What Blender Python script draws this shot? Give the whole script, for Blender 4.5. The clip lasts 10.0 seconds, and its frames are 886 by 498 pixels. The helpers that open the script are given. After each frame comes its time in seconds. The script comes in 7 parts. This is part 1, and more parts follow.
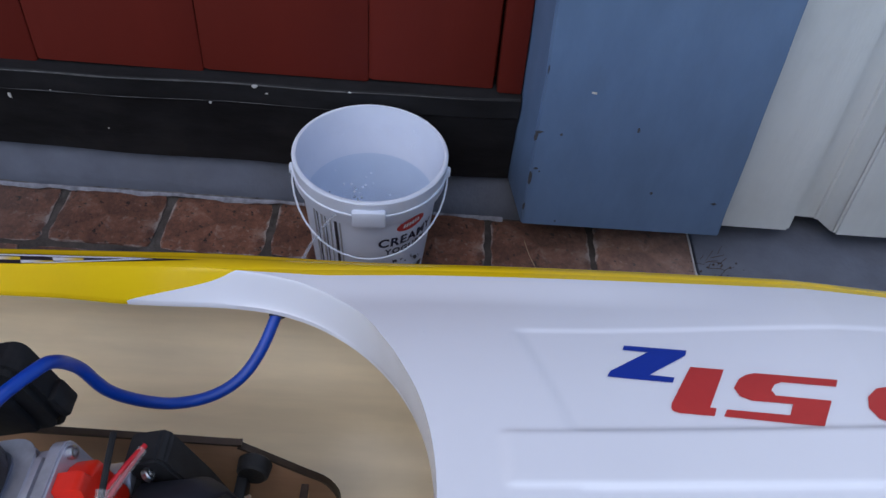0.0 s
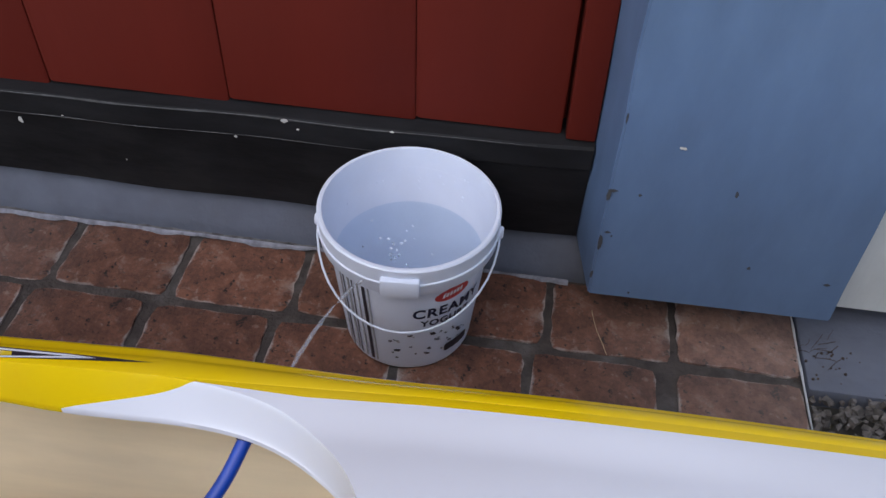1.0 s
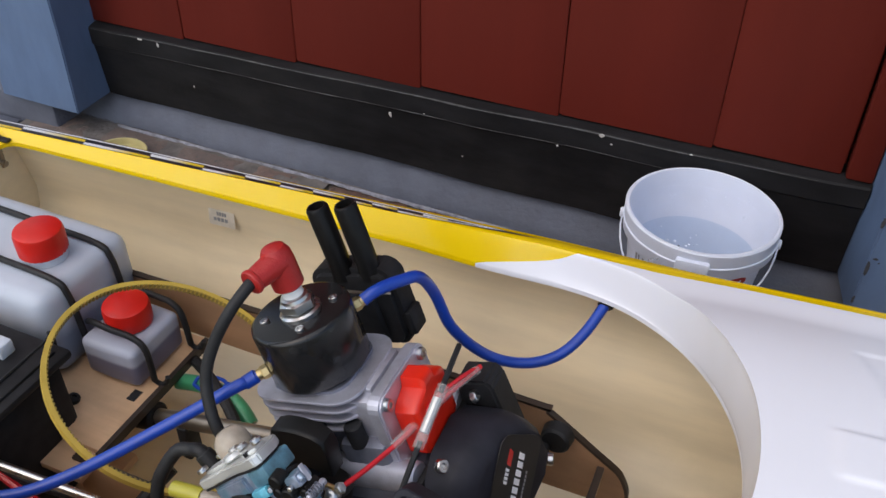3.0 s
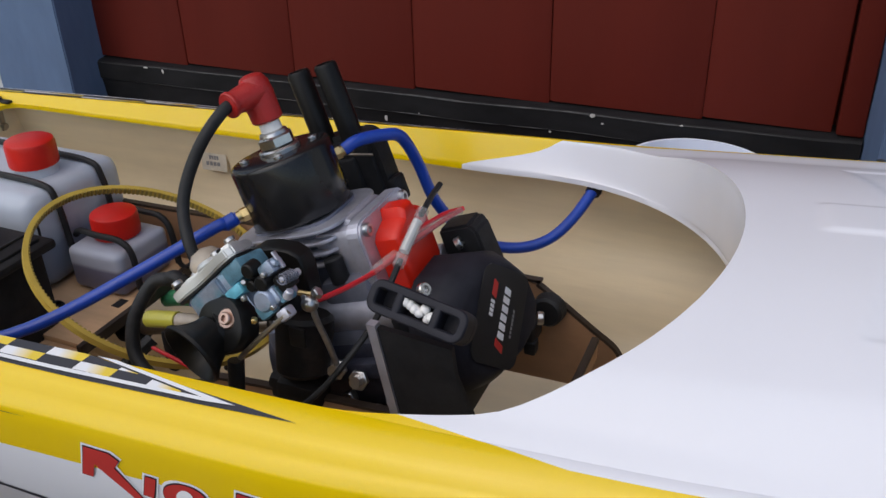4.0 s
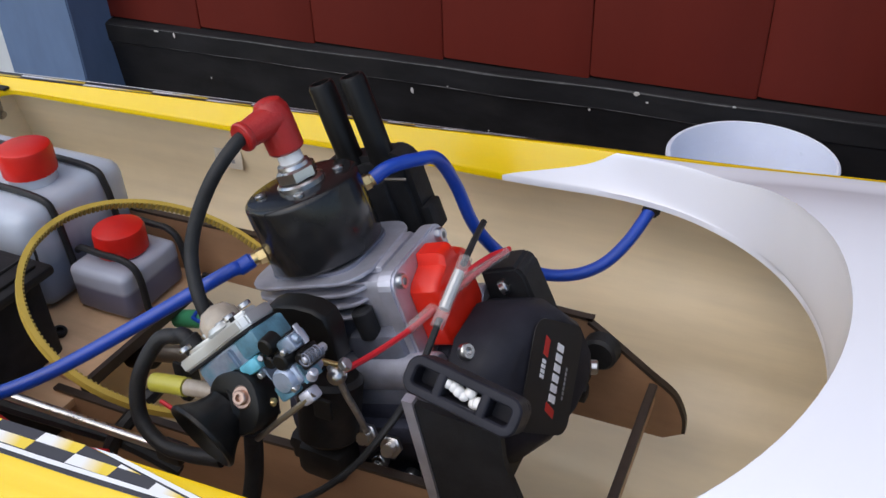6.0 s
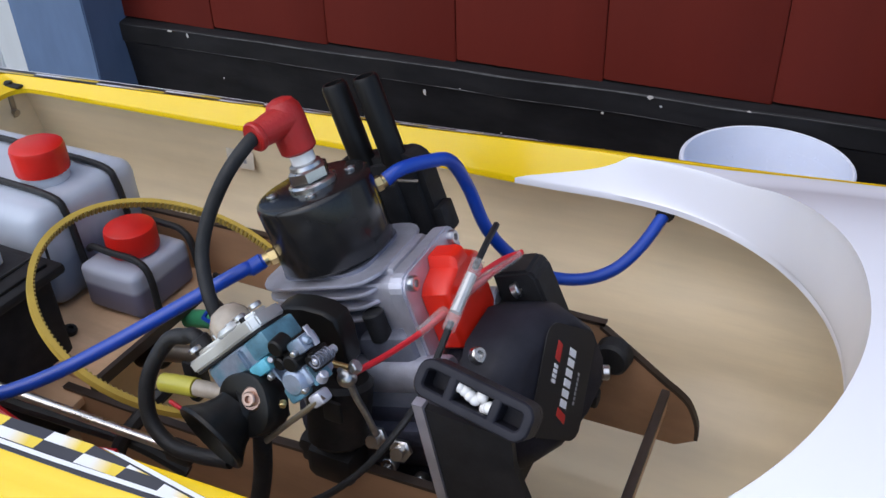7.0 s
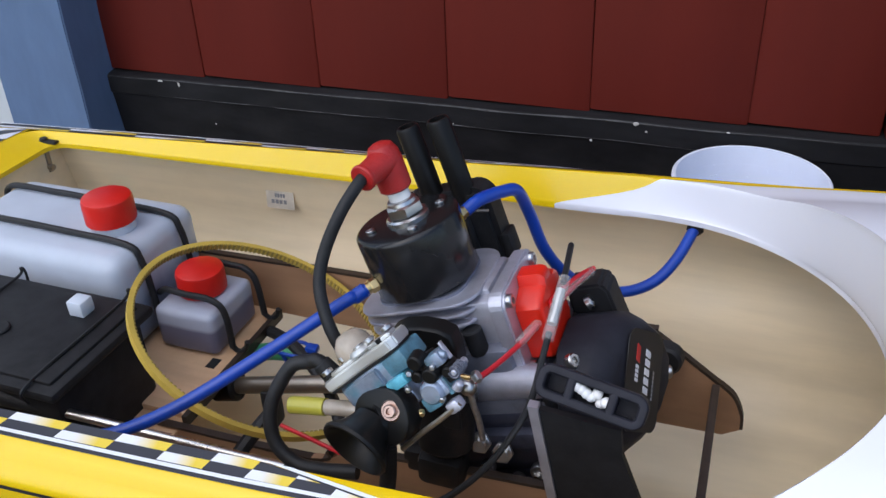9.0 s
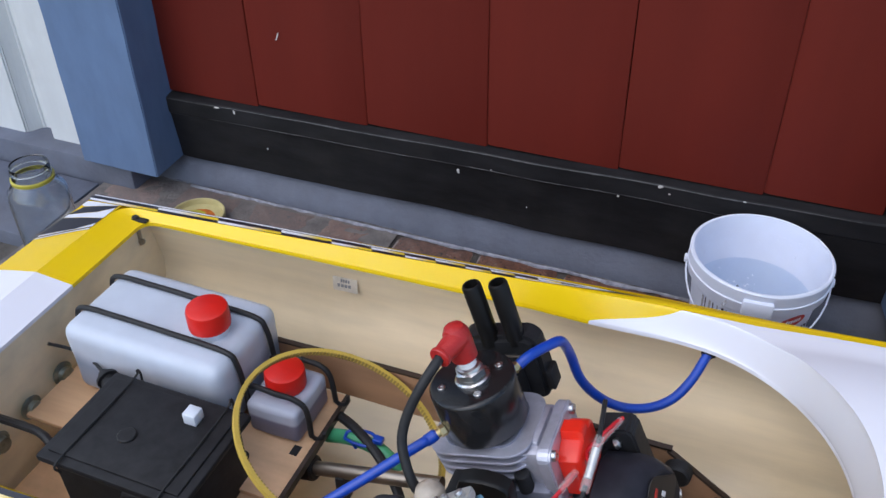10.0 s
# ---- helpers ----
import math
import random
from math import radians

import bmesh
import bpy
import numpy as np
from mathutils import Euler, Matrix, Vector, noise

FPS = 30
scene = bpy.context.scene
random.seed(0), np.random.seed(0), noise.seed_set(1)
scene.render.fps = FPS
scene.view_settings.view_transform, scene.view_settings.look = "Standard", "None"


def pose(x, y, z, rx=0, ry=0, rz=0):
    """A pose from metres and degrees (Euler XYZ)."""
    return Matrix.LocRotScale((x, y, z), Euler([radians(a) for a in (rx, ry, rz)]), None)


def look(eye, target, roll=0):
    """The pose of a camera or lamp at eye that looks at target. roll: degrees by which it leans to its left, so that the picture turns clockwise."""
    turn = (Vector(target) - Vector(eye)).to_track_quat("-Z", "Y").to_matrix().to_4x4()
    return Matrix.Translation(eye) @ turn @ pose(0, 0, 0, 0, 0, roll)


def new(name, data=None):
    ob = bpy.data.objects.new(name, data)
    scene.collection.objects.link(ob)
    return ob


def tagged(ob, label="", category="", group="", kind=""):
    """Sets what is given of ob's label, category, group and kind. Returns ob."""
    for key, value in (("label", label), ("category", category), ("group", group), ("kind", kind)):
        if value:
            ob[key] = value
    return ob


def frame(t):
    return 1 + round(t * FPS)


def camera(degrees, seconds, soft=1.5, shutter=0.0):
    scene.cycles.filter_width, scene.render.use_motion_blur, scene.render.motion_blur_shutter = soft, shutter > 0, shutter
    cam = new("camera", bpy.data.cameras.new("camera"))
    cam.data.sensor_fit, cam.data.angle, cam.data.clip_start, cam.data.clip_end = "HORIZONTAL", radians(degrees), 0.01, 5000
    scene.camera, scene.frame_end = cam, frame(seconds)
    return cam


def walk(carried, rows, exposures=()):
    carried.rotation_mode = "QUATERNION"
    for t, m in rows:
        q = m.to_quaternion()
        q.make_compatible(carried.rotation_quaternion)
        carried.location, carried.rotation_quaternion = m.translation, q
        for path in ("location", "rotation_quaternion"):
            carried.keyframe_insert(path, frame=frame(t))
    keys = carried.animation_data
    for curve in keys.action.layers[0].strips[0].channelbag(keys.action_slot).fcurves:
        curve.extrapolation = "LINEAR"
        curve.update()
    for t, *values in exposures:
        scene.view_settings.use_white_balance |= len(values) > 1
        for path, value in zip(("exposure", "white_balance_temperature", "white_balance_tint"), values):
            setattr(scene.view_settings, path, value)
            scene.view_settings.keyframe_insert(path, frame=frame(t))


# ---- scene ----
cam = camera(54.8, 10.0)
PATH = [
    (0, (-0.017, 0.042, 0.56), (0.038, 1.437, -0.872), 5.7),
    (0.1, (-0.015, 0.063, 0.554), (0.05, 1.455, -0.88), 4.4),
    (0.2, (-0.014, 0.077, 0.555), (0.024, 1.473, -0.877), 2.5),
    (0.3, (-0.009, 0.094, 0.545), (-0.029, 1.491, -0.886), 2.1),
    (0.5, (0.001, 0.119, 0.531), (-0.089, 1.516, -0.898), 2.7),
    (0.7, (0.004, 0.137, 0.525), (-0.09, 1.549, -0.889), 4.1),
    (0.8, (0.009, 0.142, 0.519), (-0.106, 1.564, -0.882), 3.6),
    (1, (0.007, 0.153, 0.514), (-0.14, 1.543, -0.916), 2.8),
    (1.2, (0.006, 0.161, 0.512), (-0.144, 1.536, -0.932), 3.1),
    (1.5, (0.005, 0.163, 0.511), (-0.141, 1.543, -0.929), 3.6),
    (1.7, (0.006, 0.163, 0.509), (-0.135, 1.532, -0.943), 4.4),
    (1.8, (0.005, 0.161, 0.509), (-0.139, 1.536, -0.937), 4.0),
    (2, (0.003, 0.157, 0.508), (-0.161, 1.544, -0.924), 4.8),
    (2.2, (-0.003, 0.137, 0.507), (-0.253, 1.555, -0.881), 3.6),
    (2.3, (-0.006, 0.127, 0.507), (-0.281, 1.519, -0.903), 4.2),
    (2.4, (-0.01, 0.113, 0.506), (-0.369, 1.515, -0.875), 3.4),
    (2.5, (-0.016, 0.094, 0.51), (-0.425, 1.49, -0.863), 3.2),
    (2.6, (-0.019, 0.073, 0.51), (-0.439, 1.49, -0.837), 3.8),
    (2.7, (-0.023, 0.035, 0.517), (-0.478, 1.463, -0.808), 3.9),
    (2.9, (-0.034, -0.012, 0.522), (-0.585, 1.425, -0.755), 1.8),
    (3, (-0.037, -0.034, 0.523), (-0.642, 1.414, -0.716), 1.3),
    (3.1, (-0.033, -0.049, 0.511), (-0.658, 1.406, -0.71), 1.2),
    (3.2, (-0.026, -0.064, 0.502), (-0.598, 1.443, -0.681), 2.2),
    (4.3, (0.009, -0.096, 0.394), (-0.716, 1.506, -0.56), -2.4),
    (4.4, (0.008, -0.094, 0.397), (-0.667, 1.527, -0.56), -1.3),
    (4.5, (0.001, -0.091, 0.401), (-0.664, 1.538, -0.55), -2.1),
    (4.7, (-0.008, -0.091, 0.417), (-0.635, 1.573, -0.498), -3.4),
    (4.8, (-0.011, -0.09, 0.421), (-0.628, 1.566, -0.516), -2.6),
    (4.9, (-0.019, -0.085, 0.422), (-0.592, 1.549, -0.58), -2.1),
    (5, (-0.025, -0.081, 0.426), (-0.538, 1.583, -0.557), 1.4),
    (5.1, (-0.029, -0.077, 0.431), (-0.516, 1.599, -0.547), 2.5),
    (5.2, (-0.035, -0.071, 0.433), (-0.575, 1.582, -0.555), 0.4),
    (5.3, (-0.036, -0.066, 0.438), (-0.666, 1.535, -0.582), -1.4),
    (5.4, (-0.036, -0.059, 0.437), (-0.691, 1.511, -0.615), -1.8),
    (5.5, (-0.033, -0.054, 0.438), (-0.75, 1.483, -0.622), -3.0),
    (5.6, (-0.031, -0.048, 0.434), (-0.749, 1.482, -0.635), -3.3),
    (5.7, (-0.028, -0.045, 0.43), (-0.748, 1.469, -0.661), -2.5),
    (6.8, (-0.03, -0.033, 0.421), (-0.744, 1.461, -0.701), -1.0),
    (6.9, (-0.03, -0.035, 0.422), (-0.758, 1.459, -0.691), -1.2),
    (7, (-0.03, -0.038, 0.423), (-0.767, 1.458, -0.681), -1.5),
    (7.2, (-0.028, -0.045, 0.424), (-0.756, 1.46, -0.674), -1.1),
    (7.4, (-0.026, -0.052, 0.429), (-0.746, 1.465, -0.656), -1.0),
    (7.5, (-0.027, -0.057, 0.431), (-0.74, 1.463, -0.655), -1.3),
    (7.7, (-0.026, -0.064, 0.434), (-0.754, 1.459, -0.638), -1.4),
    (8, (-0.028, -0.073, 0.437), (-0.724, 1.466, -0.635), -1.1),
    (8.2, (-0.03, -0.074, 0.441), (-0.723, 1.484, -0.604), -1.3),
    (8.3, (-0.034, -0.08, 0.444), (-0.723, 1.485, -0.592), -1.1),
    (8.5, (-0.042, -0.082, 0.446), (-0.742, 1.474, -0.597), -3.0),
    (8.7, (-0.055, -0.086, 0.445), (-0.723, 1.48, -0.604), -2.1),
    (8.8, (-0.06, -0.088, 0.445), (-0.711, 1.487, -0.601), -2.3),
    (9, (-0.075, -0.094, 0.443), (-0.687, 1.496, -0.603), -2.1),
    (9.1, (-0.081, -0.097, 0.447), (-0.676, 1.504, -0.594), -1.9),
    (9.2, (-0.089, -0.098, 0.452), (-0.673, 1.53, -0.553), -0.8),
    (9.3, (-0.094, -0.101, 0.457), (-0.673, 1.558, -0.499), -1.2),
    (9.4, (-0.099, -0.096, 0.466), (-0.693, 1.55, -0.502), -2.4),
    (9.5, (-0.101, -0.095, 0.476), (-0.655, 1.529, -0.551), -1.6),
    (9.6, (-0.105, -0.094, 0.496), (-0.629, 1.487, -0.61), -1.5),
    (9.7, (-0.102, -0.093, 0.523), (-0.648, 1.444, -0.634), -2.4),
    (9.8, (-0.101, -0.09, 0.545), (-0.647, 1.44, -0.621), -1.3),
    (9.9, (-0.106, -0.098, 0.571), (-0.659, 1.412, -0.618), -0.3),
    (10, (-0.1, -0.099, 0.589), (-0.696, 1.381, -0.617), -0.5),
]
walk(cam, [(t, look(eye, target, roll)) for t, eye, target, roll in PATH],
     exposures=[(0.0, -0.08, 5850, 10), (0.5, 0.02, 6100, 10), (1.2, 0.36, 6400, 10), (2.5, 0.42, 6800, 10), (3.2, 0.33, 6900, 10), (4.3, -0.05, 6800, 10), (4.6, -0.06, 6650, 10), (5.0, -0.02, 6400, 10), (5.7, 0.27, 6650, 10),
                (7.0, 0.42, 6300, 10), (8.0, 0.36, 6200, 10), (8.8, 0.38, 6200, 10), (9.5, 0.52, 6150, 10), (10.0, 0.54, 6150, 10)])

# ---------- world and light ----------
world = bpy.data.worlds.new("world")
scene.world = world
world.use_nodes = True
wn = world.node_tree.nodes
sky = wn.new("ShaderNodeTexSky")
sky.sky_type = "NISHITA"
sky.sun_disc = False
sky.sun_elevation = radians(52)
sky.sun_rotation = radians(209)
sky.air_density, sky.dust_density = 1.0, 1.5
world.node_tree.links.new(sky.outputs[0], wn["Background"].inputs[0])
wn["Background"].inputs[1].default_value = 0.15
sun_data = bpy.data.lights.new("sun", "SUN")
sun_data.energy, sun_data.angle, sun_data.color = 1.2, radians(95), (1.0, 0.98, 0.95)
sun = new("sun", sun_data)
sun.matrix_world = look((-0.85, -1.15, 2.6), (0.0, 0.3, 0.0))


# ---------- materials ----------
def node_mat(name):
    m = bpy.data.materials.new(name)
    m.use_nodes = True
    return m, m.node_tree.nodes, m.node_tree.links, m.node_tree.nodes["Principled BSDF"]


def noise_tex(nt, scale, detail=4.0, rough=0.55, coord="Object", stretch=None):
    tc = nt.nodes.new("ShaderNodeTexCoord")
    tx = nt.nodes.new("ShaderNodeTexNoise")
    tx.inputs["Scale"].default_value = scale
    tx.inputs["Detail"].default_value = detail
    tx.inputs["Roughness"].default_value = rough
    if stretch:
        mp = nt.nodes.new("ShaderNodeMapping")
        mp.inputs["Scale"].default_value = stretch
        nt.links.new(tc.outputs[coord], mp.inputs[0])
        nt.links.new(mp.outputs[0], tx.inputs["Vector"])
    else:
        nt.links.new(tc.outputs[coord], tx.inputs["Vector"])
    return tx


def ramp(nt, src, stops):
    r = nt.nodes.new("ShaderNodeValToRGB")
    e = r.color_ramp.elements
    while len(e) < len(stops):
        e.new(0.5)
    for el, (p, c) in zip(e, stops):
        el.position, el.color = p, (*c, 1)
    nt.links.new(src, r.inputs[0])
    return r


def mix_rgb(nt, fac, a, b, mode="MIX"):
    m = nt.nodes.new("ShaderNodeMix")
    m.data_type, m.blend_type = "RGBA", mode
    for sock, v in ((m.inputs["Factor"], fac), (m.inputs["A"], a), (m.inputs["B"], b)):
        if hasattr(v, "is_output"):
            nt.links.new(v, sock)
        elif isinstance(v, tuple):
            sock.default_value = (*v, 1)
        else:
            sock.default_value = v
    return m.outputs["Result"]


def surface(name, col, rough=0.5, metal=0.0, vary=0.15, scale=60.0, bump=0.0, bscale=300.0, stain=0.0, stain_col=(0.05, 0.045, 0.04),
            stain_scale=14.0, stretch=None, coat=0.0, trans=0.0, sss=0.0, spec=0.5, rvary=0.1, per_piece=0.0):
    m, n, l, p = node_mat(name)
    nt = m.node_tree
    tx = noise_tex(nt, scale, stretch=stretch)
    lo = tuple(max(0.0, c * (1 - vary)) for c in col)
    hi = tuple(min(1.0, c * (1 + vary)) for c in col)
    out = ramp(nt, tx.outputs["Fac"], [(0.3, lo), (0.7, hi)]).outputs[0]
    if stain:
        st = noise_tex(nt, stain_scale, 6.0, 0.65)
        mask = ramp(nt, st.outputs["Fac"], [(0.5, (0, 0, 0)), (0.72, (stain,) * 3)])
        out = mix_rgb(nt, mask.outputs[0], out, stain_col)
    if per_piece:
        oi = n.new("ShaderNodeObjectInfo")
        hs = n.new("ShaderNodeHueSaturation")
        mr = n.new("ShaderNodeMapRange")
        mr.inputs["To Min"].default_value, mr.inputs["To Max"].default_value = 1 - per_piece, 1 + per_piece
        l.new(oi.outputs["Random"], mr.inputs["Value"])
        l.new(mr.outputs[0], hs.inputs["Value"])
        l.new(out, hs.inputs["Color"])
        out = hs.outputs[0]
    l.new(out, p.inputs["Base Color"])
    rr = n.new("ShaderNodeMapRange")
    rr.inputs["To Min"].default_value, rr.inputs["To Max"].default_value = max(0.02, rough - rvary), min(1, rough + rvary)
    rn = noise_tex(nt, scale * 0.35, 3.0)
    l.new(rn.outputs["Fac"], rr.inputs["Value"])
    l.new(rr.outputs[0], p.inputs["Roughness"])
    p.inputs["Metallic"].default_value = metal
    p.inputs["Specular IOR Level"].default_value = spec
    p.inputs["Coat Weight"].default_value = coat
    p.inputs["Transmission Weight"].default_value = trans
    p.inputs["Subsurface Weight"].default_value = sss
    if sss:
        p.inputs["Subsurface Radius"].default_value = (0.01, 0.01, 0.01)
        p.inputs["Subsurface Scale"].default_value = 0.5
    if bump:
        bt = noise_tex(nt, bscale, 5.0, stretch=stretch)
        b = n.new("ShaderNodeBump")
        b.inputs["Strength"].default_value, b.inputs["Distance"].default_value = bump, 0.002
        l.new(bt.outputs["Fac"], b.inputs["Height"])
        l.new(b.outputs[0], p.inputs["Normal"])
    return m


M = {}
M["door"] = surface("door_paint", (0.116, 0.0142, 0.0085), 0.6, spec=0.16, vary=0.09, scale=7, bump=0.22, bscale=45, stretch=(2, 2, 0.3), stain=0.16, stain_col=(0.085, 0.018, 0.012), stain_scale=6.0, per_piece=0.035)
M["sill"] = surface("sill_black_paint", (0.0142, 0.0139, 0.0150), 0.62, spec=0.17, vary=0.4, scale=40, bump=0.3, bscale=150, stain=0.2, stain_col=(0.05, 0.045, 0.04), stretch=(0.4, 1, 1))
M["chip"] = surface("bare_chip", (0.55, 0.53, 0.5), 0.8, vary=0.2)
M["blue"] = surface("casing_blue_paint", (0.110, 0.172, 0.292), 0.65, vary=0.10, scale=45, bump=0.2, bscale=120, stretch=(1.0, 1.0, 0.4), stain=0.18, stain_col=(0.11, 0.15, 0.24), stain_scale=18)
M["white_board"] = surface("cladding_white_paint", (0.60, 0.62, 0.62), 0.6, vary=0.07, scale=15, bump=0.5, bscale=70, stretch=(1.5, 1.5, 0.35), stain=0.3, stain_col=(0.45, 0.46, 0.45), stain_scale=12)
M["concrete"] = surface("painted_concrete", (0.115, 0.127, 0.165), 0.75, vary=0.14, scale=25, bump=0.6, bscale=160, stain=0.4, stain_col=(0.1, 0.1, 0.11), stain_scale=9)
M["earth"] = surface("dark_ground", (0.075, 0.068, 0.06), 0.95, vary=0.4, scale=30, bump=1.0, bscale=120)
M["mortar"] = surface("mortar", (0.058, 0.047, 0.041), 0.95, vary=0.35, scale=60, bump=0.9, bscale=300, stain=0.4, stain_col=(0.2, 0.19, 0.175), stain_scale=25)
M["gravel"] = surface("gravel_stone", (0.13, 0.115, 0.105), 0.9, vary=0.55, scale=130, bump=0.5, stain=0.5, stain_col=(0.05, 0.042, 0.038), stain_scale=110)
M["pail"] = surface("pail_plastic", (0.76, 0.805, 0.92), 0.35, vary=0.03, scale=25, bump=0.05, sss=0.15, rvary=0.05)
M["print_red"] = surface("print_red", (0.5, 0.035, 0.03), 0.4, vary=0.06)
M["print_black"] = surface("print_black", (0.02, 0.02, 0.03), 0.4, vary=0.1)
M["print_blue"] = surface("print_blue", (0.012, 0.035, 0.32), 0.3, vary=0.06)
M["print_white"] = surface("print_white", (0.8, 0.8, 0.82), 0.3, vary=0.03)
M["fibre"] = surface("bare_fibreglass", (0.83, 0.695, 0.47), 0.42, vary=0.13, scale=26, stretch=(0.22, 1.0, 1.6), bump=0.2, bscale=50, stain=0.3, stain_col=(0.58, 0.46, 0.26), stain_scale=7, coat=0.15)
M["ply"] = surface("plywood", (0.66, 0.41, 0.23), 0.5, vary=0.22, scale=20, bump=0.25, bscale=70, stretch=(0.25, 2, 2), stain=0.3, stain_col=(0.25, 0.13, 0.06), coat=0.1)
M["ply_edge"] = surface("plywood_edge", (0.035, 0.022, 0.015), 0.5, vary=0.3, scale=90)
M["black_gloss"] = surface("black_anodised", (0.0135, 0.0132, 0.0138), 0.19, spec=0.42, vary=0.3, scale=60)
M["black_plastic"] = surface("black_plastic", (0.0205, 0.0205, 0.0220), 0.52, spec=0.18, vary=0.25, scale=120, bump=0.06, bscale=900)
M["navy_plastic"] = surface("navy_plastic", (0.020, 0.020, 0.027), 0.52, spec=0.2, vary=0.2, scale=120, bump=0.05, bscale=900)
M["rubber"] = surface("black_rubber", (0.0175, 0.0175, 0.0185), 0.5, spec=0.3, vary=0.25, scale=150, bump=0.15, bscale=900)
M["alu"] = surface("cast_aluminium", (0.56, 0.56, 0.63), 0.48, metal=0.75, vary=0.12, scale=90, bump=0.12, bscale=1400, stain=0.35, stain_col=(0.2, 0.2, 0.22), stain_scale=40)
M["alu_bright"] = surface("machined_aluminium", (0.66, 0.67, 0.65), 0.38, metal=0.6, vary=0.1, scale=120, bump=0.05, bscale=1500, stain=0.25, stain_col=(0.35, 0.35, 0.35), stain_scale=60)
M["alu_dark"] = surface("oily_aluminium", (0.2, 0.21, 0.26), 0.5, metal=0.5, vary=0.25, scale=60, bump=0.1, bscale=1200, stain=0.5, stain_col=(0.05, 0.05, 0.06), stain_scale=35)
# oily casting, darker still because the shade low on the engine is coloured in
M["oily_shaded_case"] = surface("oily_shaded_casting", (0.075, 0.078, 0.11), 0.42, metal=0.45, vary=0.4, scale=60, bump=0.1, bscale=900, stain=0.6, stain_col=(0.02, 0.02, 0.024), stain_scale=45)
M["steel"] = surface("bright_steel", (0.6, 0.59, 0.58), 0.28, metal=1.0, vary=0.1, scale=150)
M["carb"] = surface("carburettor_casting", (0.30, 0.35, 0.45), 0.36, metal=0.5, vary=0.3, scale=110, bump=0.08, bscale=1200, stain=0.8, stain_col=(0.07, 0.27, 0.36), stain_scale=75)
M["brass"] = surface("brass", (0.75, 0.55, 0.25), 0.28, metal=1.0, vary=0.1, scale=100)
M["copper"] = surface("copper_screw", (0.40, 0.28, 0.23), 0.35, metal=1.0, vary=0.2, scale=200)
M["ceramic"] = surface("white_ceramic", (0.85, 0.84, 0.82), 0.2, vary=0.03)
M["red_rubber"] = surface("red_rubber", (0.4, 0.016, 0.014), 0.45, vary=0.12, scale=60, bump=0.2, bscale=500)
M["red_plastic"] = surface("red_plastic", (0.62, 0.014, 0.008), 0.38, vary=0.08, scale=60)
M["red_gasket"] = surface("red_exhaust_blank", (0.7, 0.022, 0.008), 0.3, vary=0.08, scale=60)
M["hose_blue"] = surface("blue_silicone", (0.006, 0.05, 0.36), 0.32, vary=0.1, scale=80, coat=0.1)
def tank_plastic(name, level, tint, body, soft=0.0016, wave=0.006):
    """Milky plastic; the fuel inside shows through as a greyer body up to its uneven level."""
    m = surface(name, body, 0.36, vary=0.07, scale=26, sss=0.06, spec=0.42, bump=0.18, bscale=34, rvary=0.06)
    nt = m.node_tree
    p = nt.nodes["Principled BSDF"]
    src = p.inputs["Base Color"].links[0].from_socket
    tc = nt.nodes.new("ShaderNodeTexCoord")
    sp = nt.nodes.new("ShaderNodeSeparateXYZ")
    nt.links.new(tc.outputs["Object"], sp.inputs[0])
    wv = noise_tex(nt, 38, 3.0, 0.6, stretch=(1.0, 1.0, 0.4))
    ad = nt.nodes.new("ShaderNodeMath")
    ad.operation = "MULTIPLY_ADD"
    ad.inputs[1].default_value = wave
    nt.links.new(wv.outputs["Fac"], ad.inputs[0])
    nt.links.new(sp.outputs[2], ad.inputs[2])
    mr = nt.nodes.new("ShaderNodeMapRange")
    mr.inputs["From Min"].default_value, mr.inputs["From Max"].default_value = level + wave / 2 + soft, level + wave / 2 - soft
    nt.links.new(ad.outputs[0], mr.inputs["Value"])
    out = mix_rgb(nt, mr.outputs[0], src, tint)
    nt.links.new(out, p.inputs["Base Color"])
    return m


M["tank_large"] = tank_plastic("tank_plastic_half_full", 0.034, (0.25, 0.30, 0.39), (0.50, 0.54, 0.61), 0.006, 0.020)
M["tank"] = surface("tank_plastic", (0.60, 0.64, 0.70), 0.32, vary=0.04, scale=30, sss=0.25, bump=0.08, bscale=40, rvary=0.06)
M["tank_fuel"] = tank_plastic("tank_plastic_fuel", 0.0160, (0.175, 0.170, 0.24), (0.44, 0.46, 0.54), 0.0012, 0.002)
M["belt"] = surface("yellow_belt", (0.56, 0.39, 0.07), 0.45, vary=0.1, scale=80, bump=0.1)
# belt yellow darkened: shade inside the loop is put into the colour
M["belt_shaded"] = surface("shaded_belt_teeth", (0.33, 0.235, 0.055), 0.6, vary=0.2)
M["worn_bright"] = surface("worn_bright_steel", (0.5, 0.5, 0.5), 0.32, metal=0.9, vary=0.25, scale=300)
M["yellow_tube"] = surface("yellow_tube", (0.42, 0.38, 0.05), 0.3, vary=0.15, sss=0.1)
M["green"] = surface("green_filter", (0.06, 0.3, 0.14), 0.35, vary=0.2, sss=0.1)
M["amber"] = surface("primer_bulb", (0.42, 0.36, 0.29), 0.12, vary=0.2, scale=100, sss=0.3)
M["red_wire"] = surface("red_wire", (0.6, 0.015, 0.025), 0.35, vary=0.05)
M["sticker"] = surface("sticker_paper", (0.56, 0.50, 0.40), 0.5, vary=0.15, scale=150)
M["print_navy"] = surface("print_navy", (0.02, 0.026, 0.07), 0.4, vary=0.1)
M["print_pale"] = surface("print_pale", (0.36, 0.36, 0.38), 0.4, vary=0.1)
